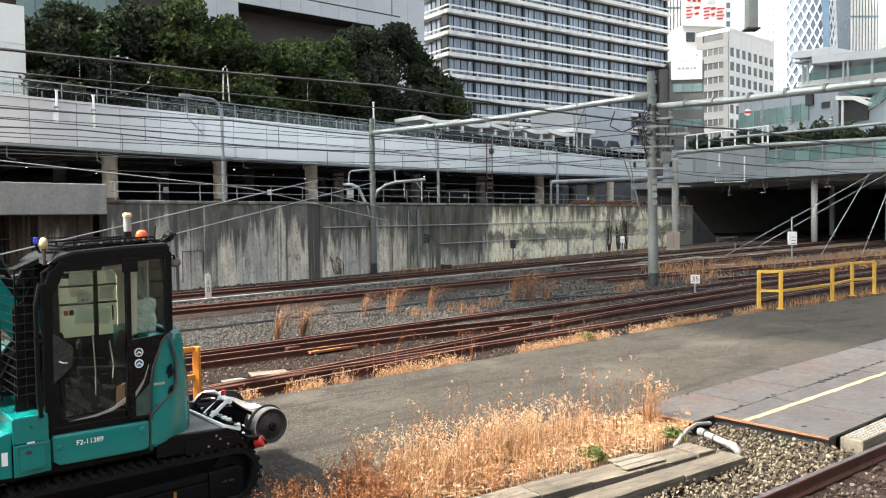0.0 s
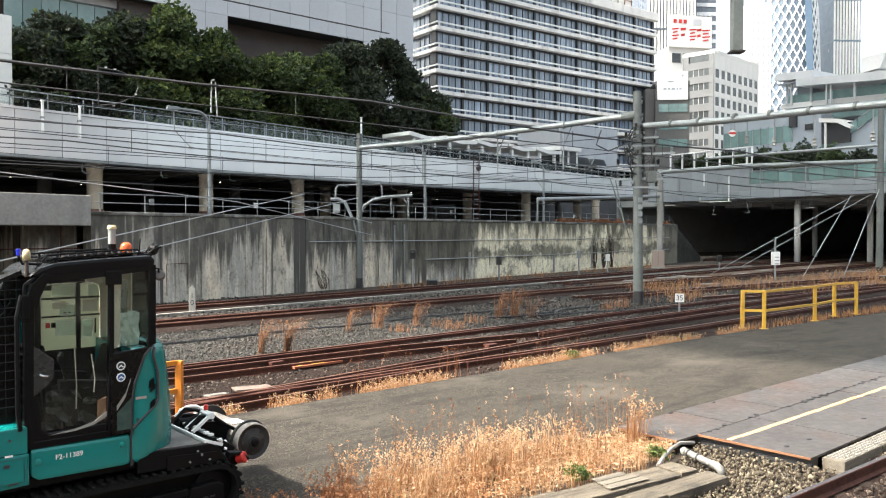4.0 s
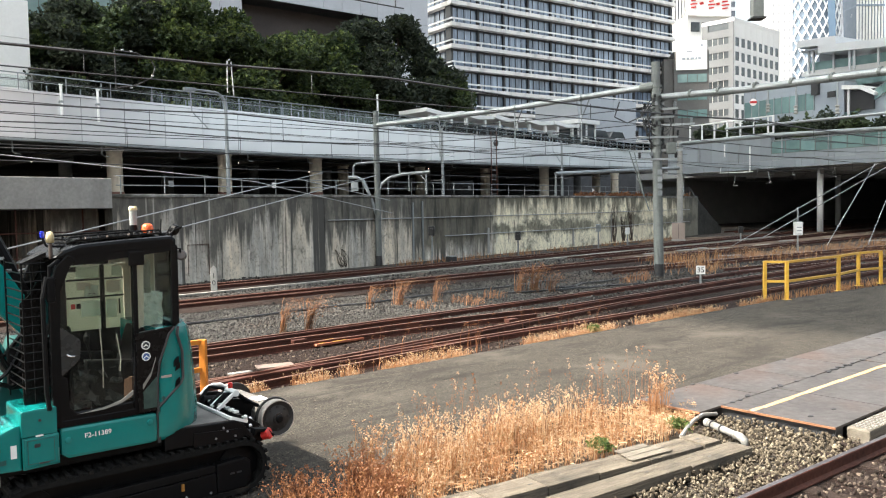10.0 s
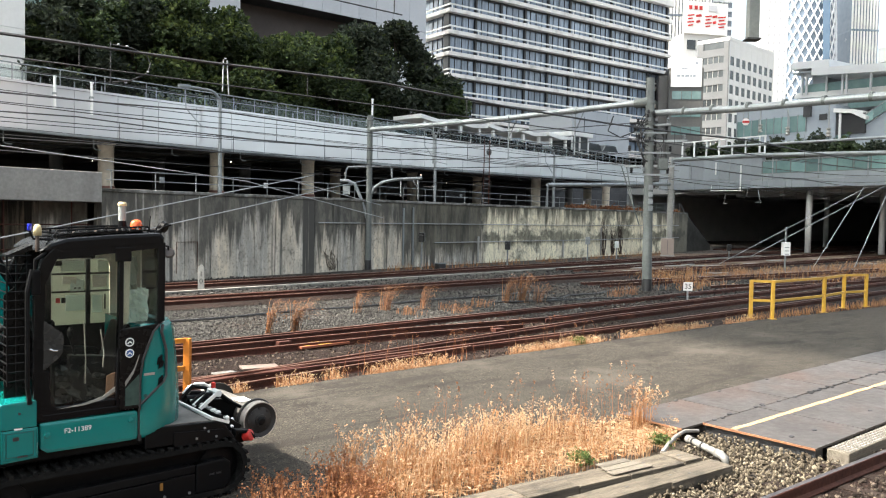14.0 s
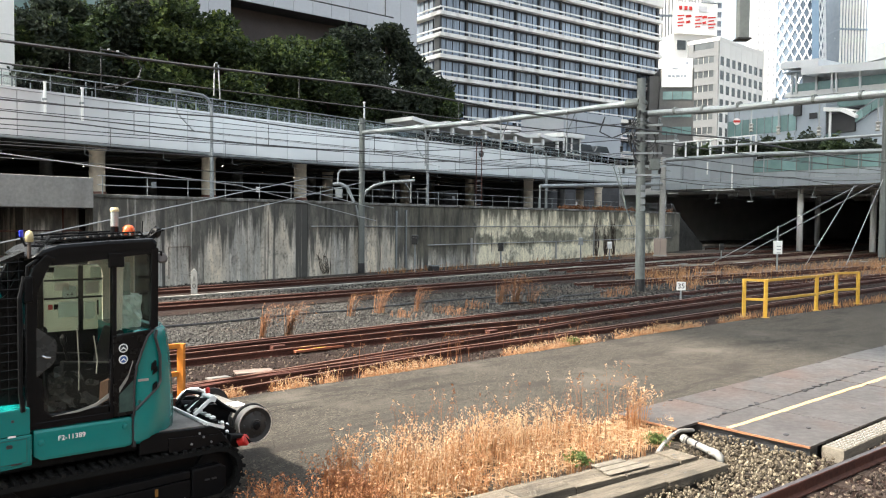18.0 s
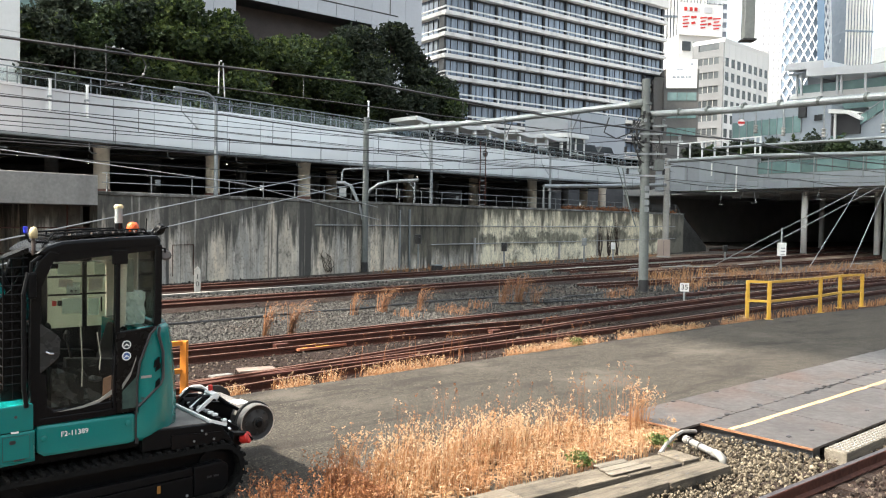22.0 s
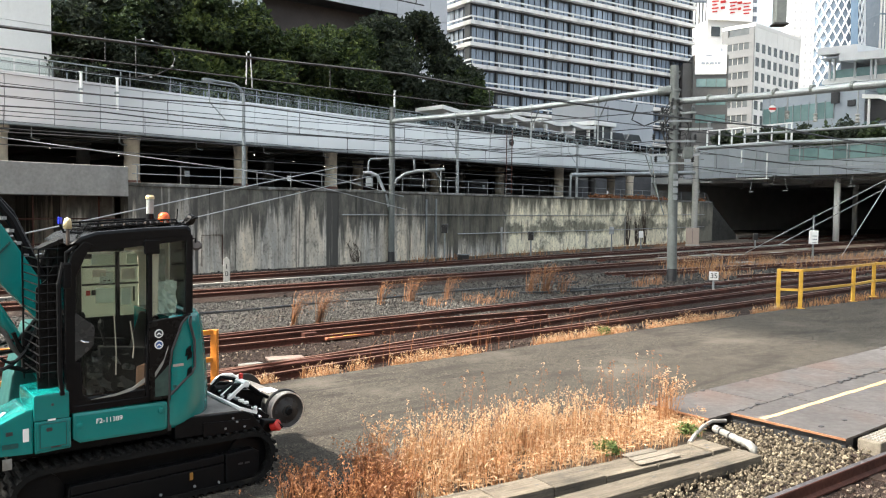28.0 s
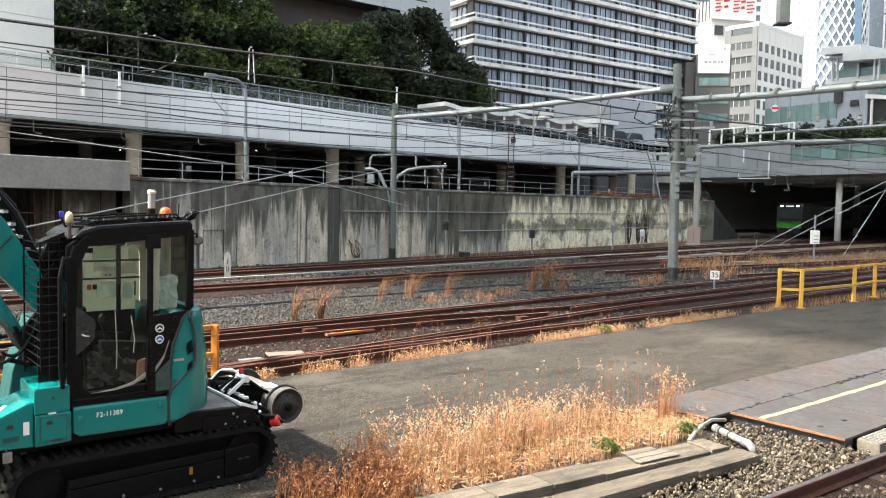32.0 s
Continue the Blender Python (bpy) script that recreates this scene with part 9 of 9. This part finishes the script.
def crumpled(x0, x1, z0, z1, y, depth, seed, n=9):
    """A loose plastic sheet full of creases."""
    rg = random.Random(seed)
    me = Mesh()
    me.add([(x0 + (x1 - x0) * (i + (rg.uniform(-0.3, 0.3) if 0 < i < n else 0)) / n, y + rg.uniform(-depth, depth), z0 + (z1 - z0) * (j + (rg.uniform(-0.3, 0.3) if 0 < j < n else 0)) / n) for j in range(n + 1) for i in range(n + 1)],
           [(j * (n + 1) + i, j * (n + 1) + i + 1, (j + 1) * (n + 1) + i + 1) for j in range(n) for i in range(n)] + [(j * (n + 1) + i, (j + 1) * (n + 1) + i + 1, (j + 1) * (n + 1) + i) for j in range(n) for i in range(n)])
    return me


ep("plastic_sheet", crumpled(0.40, 0.63, 1.76, 2.06, 0.80, 0.035, 3), "bright_film", "crumpled clear plastic sheet behind the side glass")
ep("plastic_sheet", crumpled(0.46, 0.62, 2.05, 2.36, 0.70, 0.03, 4, 6), "film", "crumpled clear plastic sheet behind the side glass")
ep("rear_trim", Mesh().prism([(0.655, 1.74), (0.60, 1.78), (0.585, 2.30), (0.56, 2.46), (0.655, 2.46)], CY1 - 0.075, CY1 - 0.062), "tan_trim", "tan trim at the door pillar")
ep("seat_side", Mesh().prism([(0.80, 1.10), (0.67, 1.14), (0.66, 1.34), (0.79, 1.30)], 0.84, 0.86, bev=0.01), "seatbrown", "brown side of the seat")
ep("floor_sheet", crumpled(0.78, 1.2, 1.08, 1.42, 0.78, 0.03, 6, 7), "film_dark", "dark crumpled sheet inside the door")
seat = ep("seat", Mesh().box(0.62, 1.02, 0.22, 0.68, 1.25, 1.38, bev=0.04), "black", "black operator seat")
part("backrest", Mesh().prism([(0.68, 1.36), (0.56, 1.36), (0.48, 1.70), (0.56, 1.74)], 0.22, 0.68, bev=0.04), M["black"], seat)
part("seat_cover", crumpled(0.36, 0.58, 1.70, 2.06, 0.62, 0.05, 8, 7), M["bright_film"], seat, "crumpled clear plastic cover")
part("seat_base", Mesh().box(0.66, 0.98, 0.26, 0.64, 0.986, 1.248), M["black"], seat)
for y in (0.12, 0.72):
    c = ep("console", Mesh().prism([(1.05, 0.99), (0.7, 0.99), (0.66, 1.45), (1.08, 1.5)], y - 0.06, y + 0.06, bev=0.02), "black")
    part("lever", Mesh().tube([(1.02, y, 1.49), (1.06, y, 1.66)], 0.012, 6), M["black"], c)
    part("lever_knob", Mesh().lathe([(0.01, 0), (0.028, 0.03), (0.028, 0.07), (0.01, 0.1)], 10, m=pose(1.06, y, 1.64)), M["black"], c)
ep("hanging_cord", Mesh().tube([(0.98, 0.85, 1.8), (0.965, 0.85, 1.45), (0.97, 0.85, 1.25)], 0.006, 5), "trough")
ep("hanging_cord", Mesh().tube([(0.84, 0.85, 1.72), (0.81, 0.85, 1.5), (0.82, 0.85, 1.38)], 0.006, 5), "trough")
fg = ep("front_guard", Mesh().box(1.588, 1.60, 0.868, 0.88, 1.30, 2.40), "black", "black front window guard with thin rungs")
for x, y in ((1.50, 0.80), (1.415, 0.80), (1.60, 0.30)):
    part("guard_post", Mesh().box(x, x + 0.014, y, y + 0.014, 1.2, 2.42), M["black"], fg)
for k in range(15):
    z = 1.34 + k * 0.075
    part("guard_rung", Mesh().tube([(1.60, 0.30, z), (1.594, 0.86, z), (1.585, 0.874, z + 0.002), (1.41, 0.874, z + 0.006)], 0.006, 5), M["black"], fg)
# Dark sheet added to give the guard's inside its shade.
part("guard_plate", Mesh().prism([(1.41, 1.14), (1.585, 1.10), (1.585, 2.05), (1.50, 2.12), (1.41, 2.30)], 0.70, 0.715), M["panel_dark"], fg)
part("guard_top", Mesh().prism([(1.40, 2.44), (1.57, 2.385), (1.59, 2.40), (1.40, 2.485)], 0.66, 0.875), M["panel_dark"], fg)
ep("handrail", Mesh().tube([(1.44, 0.95, 1.15), (1.46, 0.96, 1.3), (1.46, 0.96, 2.1), (1.42, 0.95, 2.28)], 0.02, 8), "black")
ep("mirror", Mesh().box(1.36, 1.43, 0.93, 0.98, 2.06, 2.28, bev=0.02), "black", "black side mirror")
ep("mirror_arm", Mesh().tube([(1.3, 0.9, 2.42), (1.40, 0.95, 2.36), (1.40, 0.95, 2.28)], 0.014, 6), "black")

# roof fittings
b = ep("orange_beacon", Mesh().lathe([(0.050, 2.60), (0.055, 2.62), (0.056, 2.645), (0.050, 2.68), (0.032, 2.70), (0.0, 2.707)], 20, m=pose(0.44, 0.6, 0)), "amber", "orange dome beacon", smooth=True)
part("beacon_base", Mesh().lathe([(0.062, 2.57), (0.062, 2.605)], 20, m=pose(0.44, 0.6, 0)), M["black"], b)
b = ep("stack_lamp", Mesh().lathe([(0.036, 2.69), (0.036, 2.83)], 18, m=pose(0.52, 0.45, 0)), "lens_clear", "clear stack lamp with yellow cap")
part("lamp_cap", Mesh().lathe([(0.04, 2.83), (0.042, 2.85), (0.03, 2.87)], 18, m=pose(0.52, 0.45, 0)), M["lineyel2"], b)
part("lamp_base", Mesh().lathe([(0.037, 2.6), (0.037, 2.69)], 18, m=pose(0.52, 0.45, 0)), M["black"], b)
b = ep("yellow_beacon", Mesh().lathe([(0.033, 2.56), (0.033, 2.62), (0.024, 2.65), (0.0, 2.66)], 16, m=pose(1.345, 0.8, 0)), "lineyel2", "small yellow dome lamp", smooth=True)
part("beacon_post", Mesh().lathe([(0.016, 2.42), (0.016, 2.56)], 10, m=pose(1.345, 0.8, 0)), M["plate"], b)
ep("blue_lamp", Mesh().box(1.375, 1.405, 0.70, 0.75, 2.60, 2.66, bev=0.008), "bluelamp", "small blue warning lamp")
ep("lamp_arm", Mesh().tube([(1.2, 0.7, 2.52), (1.36, 0.73, 2.53), (1.39, 0.73, 2.60)], 0.012, 6), "black")
w = ep("work_light", Mesh().lathe([(0.03, -0.03), (0.05, -0.02), (0.052, 0.02), (0.04, 0.035)], 14, m=pose(0.20, 0.66, 2.635, 70, 0, 30)), "black", "black rear work light")
part("light_bracket", Mesh().box(0.24, 0.30, 0.60, 0.72, 2.575, 2.60, bev=0.006), M["black"], w)
part("light_fork", Mesh().tube([(0.27, 0.62, 2.60), (0.22, 0.60, 2.66), (0.18, 0.60, 2.69)], 0.010, 6), M["black"], w)
part("light_fork", Mesh().tube([(0.27, 0.70, 2.60), (0.23, 0.73, 2.64), (0.16, 0.73, 2.66)], 0.010, 6), M["black"], w)
part("antenna", Mesh().tube([(0.30, 0.55, 2.59), (0.29, 0.55, 2.74)], 0.006, 5), M["black"], w)
part("light_arm", Mesh().tube([(0.36, 0.66, 2.6), (0.28, 0.66, 2.6), (0.22, 0.67, 2.59)], 0.014, 6), M["black"], w)
m_ = ep("rear_mirror", Mesh().lathe([(0.01, -0.02), (0.05, -0.01), (0.055, 0.0), (0.04, 0.012)], 16, m=pose(0.245, 0.90, 2.40, -60, 20)), "plate", "small round convex mirror")
part("mirror_arm", Mesh().tube([(0.30, 0.9, 2.47), (0.25, 0.9, 2.46), (0.245, 0.89, 2.41)], 0.01, 6), M["black"], m_)
for k in range(11):
    ep("roof_rail_clip", Mesh().box(1.08 - k * 0.062, 1.06 - k * 0.062, 0.80, 0.84, 2.575 + k * 0.0035, 2.60 + k * 0.0035), "dark" if k % 3 else "chrome")
for y in (0.20, 0.78):
    rr = ep("roof_rail", Mesh().tube([(1.22, y, 2.545), (1.18, y, 2.60), (0.8, y, 2.625), (0.40, y, 2.64), (0.36, y, 2.59)], 0.010, 6), "black", "thin black roof rail")
    for k in range(5):
        part("rail_foot", Mesh().box(1.10 - k * 0.16, 1.085 - k * 0.16, y - 0.01, y + 0.01, 2.565 + k * 0.009, 2.605 + k * 0.009), M["black"], rr)
ep("roof_cable", Mesh().tube([(1.2, 0.82, 2.56), (0.9, 0.82, 2.595), (0.6, 0.80, 2.61), (0.42, 0.7, 2.61)], 0.011, 6), "black")

# steps and boxes in front of the cab
tb = ep("tool_box", Mesh().prism([(1.375, 0.685), (1.375, 0.95), (1.66, 0.945), (1.66, 0.675)], 0.42, 0.955, bev=0.012), "teal", "teal tool box with a hinged door")
part("upper_box", Mesh().prism([(1.385, 0.951), (1.385, 1.165), (1.395, 1.18), (1.655, 1.172), (1.665, 1.155), (1.665, 0.951)], 0.40, 0.95, bev=0.012), M["teal"], tb)
part("lid_seam", Mesh().box(1.662, 1.668, 0.44, 0.90, 1.04, 1.05), M["teal_shaded"], tb)
part("box_door", Mesh().box(1.39, 1.645, 0.951, 0.962, 0.70, 0.94, bev=0.008), M["teal"], tb)
part("door_rim", Mesh().box(1.415, 1.625, 0.9622, 0.9652, 0.722, 0.925, bev=0.001), M["teal_shaded"], tb)
part("door_face", Mesh().box(1.421, 1.619, 0.9654, 0.969, 0.728, 0.919, bev=0.001), M["teal"], tb)
part("key_hole", Mesh().prism([(1.53, 0.86), (1.57, 0.86), (1.575, 0.875), (1.57, 0.89), (1.53, 0.89), (1.525, 0.875)], 0.9692, 0.973), M["dark"], tb)
part("key_hole", Mesh().lathe([(0.012, 0), (0.012, 0.006)], 10, m=pose(1.52, 0.951, 1.08, -90)), M["dark"], tb)
part("label", Mesh().box(1.50, 1.56, 0.9622, 0.966, 0.947, 0.962), M["white"], tb)
part("door_catch", Mesh().box(1.46, 1.54, 0.9692, 0.974, 0.716, 0.728), M["dark"], tb)
nb = ep("nose_box", Mesh().prism([(1.665, 0.675), (1.665, 1.06), (1.72, 1.05), (2.0, 0.93), (2.12, 0.84), (2.1, 0.70)], 0.42, 0.93, bev=0.015), "teal", "teal sloping front box")
part("nose_label", Mesh().beam((1.95, 0.80, 0.962), (1.84, 0.72, 1.012), 0.03, 0.008), M["white"], nb)
part("nose_label", Mesh().beam((2.02, 0.70, 0.932), (1.88, 0.66, 0.995), 0.05, 0.008), M["white"], nb)
part("nose_sticker", Mesh().box(1.70, 1.745, 0.931, 0.936, 0.79, 0.90), M["white"], nb)
part("nose_hole", Mesh().prism([(1.82, 0.86), (1.87, 0.86), (1.87, 0.89), (1.82, 0.89)], 0.931, 0.936), M["dark"], nb)
part("nose_recess", Mesh().box(1.78, 1.9, 0.931, 0.934, 0.75, 0.79), M["teal_shaded"], nb)
ep("front_lamp", Mesh().tube([(2.02, 0.88, 0.55), (2.12, 0.92, 0.53)], 0.05, 14), "redpaint", "red round lamp")
ep("front_plate", Mesh().box(1.83, 1.90, 0.93, 0.94, 0.58, 0.67), "pvc")

# boom, cylinder, stick
bo = ep("boom", Mesh().prism([(1.40, 1.66), (1.40, 2.06), (1.43, 2.11), (1.71, 2.57), (1.92, 2.82), (2.5, 3.35), (2.95, 3.45), (3.5, 3.15), (3.45, 2.95), (2.9, 3.1), (2.55, 2.95), (1.95, 2.29), (1.77, 2.08), (1.45, 1.70)], -0.16, 0.06, bev=0.02), "teal", "teal boom")
part("boom_rib", Mesh().tube([(1.66, 0.065, 2.42), (1.78, 0.065, 2.28)], 0.01, 5), M["teal_shaded"], bo)
part("boom_hose", Mesh().tube([(1.35, 0.0, 2.0), (1.5, 0.0, 2.32), (1.63, 0.0, 2.62), (1.78, 0.0, 2.82), (2.1, 0, 3.1), (2.5, 0, 3.45)], 0.045, 8), M["black"], bo)
part("boom_hose", Mesh().tube([(1.36, -0.08, 1.95), (1.48, -0.08, 2.35), (1.62, -0.08, 2.68), (1.8, -0.08, 2.9), (2.5, -0.08, 3.5)], 0.035, 8), M["black"], bo)
for k in range(6):
    part("hose_clip", Mesh().box(1.50 + k * 0.06, 1.54 + k * 0.06, -0.12, 0.05, 2.28 + k * 0.115, 2.31 + k * 0.115), M["galv"], bo)
cy = ep("boom_cylinder", Mesh().tube([(1.42, 0.18, 1.15), (2.0, 0.18, 2.19)], 0.052, 14), "teal", "teal hydraulic cylinder")
part("cylinder_rod", Mesh().tube([(2.0, 0.18, 2.19), (2.4, 0.1, 2.86)], 0.03, 12), M["chrome"], cy)
part("cylinder_collar", Mesh().tube([(1.95, 0.18, 2.10), (2.01, 0.18, 2.21)], 0.06, 14), M["teal_shaded"], cy)
part("cylinder_hose", Mesh().tube([(1.55, 0.28, 1.3), (1.7, 0.29, 1.5), (1.75, 0.28, 1.62), (1.85, 0.26, 1.72)], 0.022, 8), M["plate"], cy)
ep("boom_bracket", Mesh().prism([(1.32, 0.72), (1.75, 0.72), (1.68, 1.2), (1.52, 1.66), (1.40, 1.66), (1.34, 1.3)], -0.26, 0.16, bev=0.02), "teal_shaded", "teal boom bracket with painted shade")
for k, pts in enumerate(([(1.45, 0.2, 1.75), (1.62, 0.22, 1.55), (1.78, 0.22, 1.52), (1.9, 0.2, 1.62)], [(1.42, 0.22, 1.7), (1.6, 0.25, 1.46), (1.82, 0.25, 1.44)], [(1.45, 0.3, 1.35), (1.6, 0.33, 1.28), (1.75, 0.33, 1.33)])):
    ep("hydraulic_hose", Mesh().tube(pts, 0.022, 7), "black")
rng = random.Random(15)
for k in range(4):
    x, z = 1.42 + 0.02 * k, 1.30 + 0.03 * k
    sag = rng.uniform(0.05, 0.22)
    ep("hydraulic_hose", Mesh().tube(arc((x, 0.30 + 0.02 * k, z + 0.35), (x + rng.uniform(0.25, 0.5), 0.34, z + rng.uniform(-0.1, 0.35)), -sag, 8), rng.uniform(0.014, 0.022), 6), "black")
ep("hose_manifold", Mesh().box(1.42, 1.62, 0.24, 0.32, 1.24, 1.62, bev=0.02), "black")
stk = ep("stick", Mesh().prism([(3.35, 3.3), (3.65, 3.25), (3.7, 3.0), (3.2, 1.3), (3.05, 1.3), (3.3, 2.9)], -0.13, 0.03, bev=0.02), "teal", "teal stick")
ep("bucket", Mesh().prism([(3.2, 1.35), (3.02, 1.3), (2.75, 0.95), (2.7, 0.6), (2.85, 0.35), (3.15, 0.3), (3.3, 0.5), (3.0, 0.55), (2.95, 0.8), (3.1, 1.05)], -0.4, 0.3, bev=0.015), "black", "black digging bucket")


# ---- commuter train that comes out from under the bridge ----
TRAIN_TURN = math.degrees(math.atan2(0.654, 0.757))
train = thing("commuter_train", "dark commuter train with green nose and lit headlights", "train", pose(68.4, 116.0, 0, 0, 0, TRAIN_TURN))
for c in range(3):
    x0 = c * 20.2
    car = part("car_body", Mesh().prism([(-1.45, 0.95), (1.45, 0.95), (1.47, 2.2), (1.42, 3.3), (1.15, 3.62), (-1.15, 3.62), (-1.42, 3.3), (-1.47, 2.2)], 0, 19.7, m=pose(x0, 0, 0, 0, 0, -90), bev=0.05), M["trainbody"], train, "steel car body")
    for side in (-1, 1):
        for k in range(4):
            part("door", Mesh().box(x0 + 2.2 + k * 4.6, x0 + 3.5 + k * 4.6, side * 1.475 - 0.008, side * 1.475 + 0.008, 1.15, 3.05), M["trainbody"], car)
        for k in range(3):
            part("window", Mesh().box(x0 + 4.2 + k * 4.6, x0 + 6.2 + k * 4.6, side * 1.478 - 0.008, side * 1.478 + 0.008, 1.9, 2.85), M["winglass"], car)
    for k in (2.6, 17):
        part("bogie", Mesh().box(x0 + k - 1.3, x0 + k + 1.3, -1.0, 1.0, 0.2, 0.94, bev=0.04), M["dark"], car)
        for q in (-0.9, 0.9):
            part("wheelset", Mesh().tube([(x0 + k + q, -0.6, 0.48), (x0 + k + q, 0.6, 0.48)], 0.42, 16), M["wheel_dark"], car)
    part("roof_unit", Mesh().box(x0 + 7, x0 + 12, -0.9, 0.9, 3.62, 3.95, bev=0.06), M["dark"], car)
nose = part("cab_front", Mesh().prism([(-1.42, 0.95), (1.42, 0.95), (1.45, 2.2), (1.40, 3.3), (1.1, 3.6), (-1.1, 3.6), (-1.40, 3.3), (-1.45, 2.2)], -0.28, -0.01, m=pose(0, 0, 0, 0, 0, -90), bev=0.08), M["blackrub"], train, "glossy black cab front")
for k in range(8):
    part("green_band", Mesh().box(-0.29, -0.282, -1.34, 1.34, 0.98 + k * 0.1, 0.98 + k * 0.1 + 0.092 * (1 - k / 8) ** 0.8), M["traingreen"], nose)
part("windscreen", Mesh().box(-0.288, -0.281, -1.22, 1.22, 2.0, 3.1), M["winglass"], nose)
for y in (-1, 1):
    part("pillar", Mesh().box(-0.289, -0.281, y * 1.34 - 0.05, y * 1.34 + 0.05, 1.8, 3.3), M["trainbody"], nose, "pale edge of the cab front")
part("destination_sign", Mesh().box(-0.292, -0.283, -0.42, 0.42, 3.23, 3.34), M["sign_glow"], nose)
for y in (-0.88, 0.88):
    part("headlight", Mesh().box(-0.296, -0.284, y - 0.12, y + 0.12, 3.22, 3.36), M["headlight"], nose)
part("coupler", Mesh().box(-0.75, -0.29, -0.18, 0.18, 0.6, 0.92, bev=0.03), M["dark"], nose)
part("skirt", Mesh().box(-0.27, -0.02, -1.3, 1.3, 0.35, 0.945), M["dark"], nose)


def motions():
    """The train waits in the dark, then runs out towards the camera at about 13 metres a second."""
    start, end, speed = 28.5, 32.0, Vector((-9.92, -8.57, 0))

    def at(t):
        p = Vector((33.6, 86.0, 0.0)) - speed * (end - max(t, start))
        return pose(p.x, p.y, 0, 0, 0, TRAIN_TURN)

    walk(train, [(t, at(t)) for t in (0.0, 14.0, 28.0, 28.5, 29.0, 29.5, 30.0, 30.5, 31.0, 31.5, 32.0)])


motions()
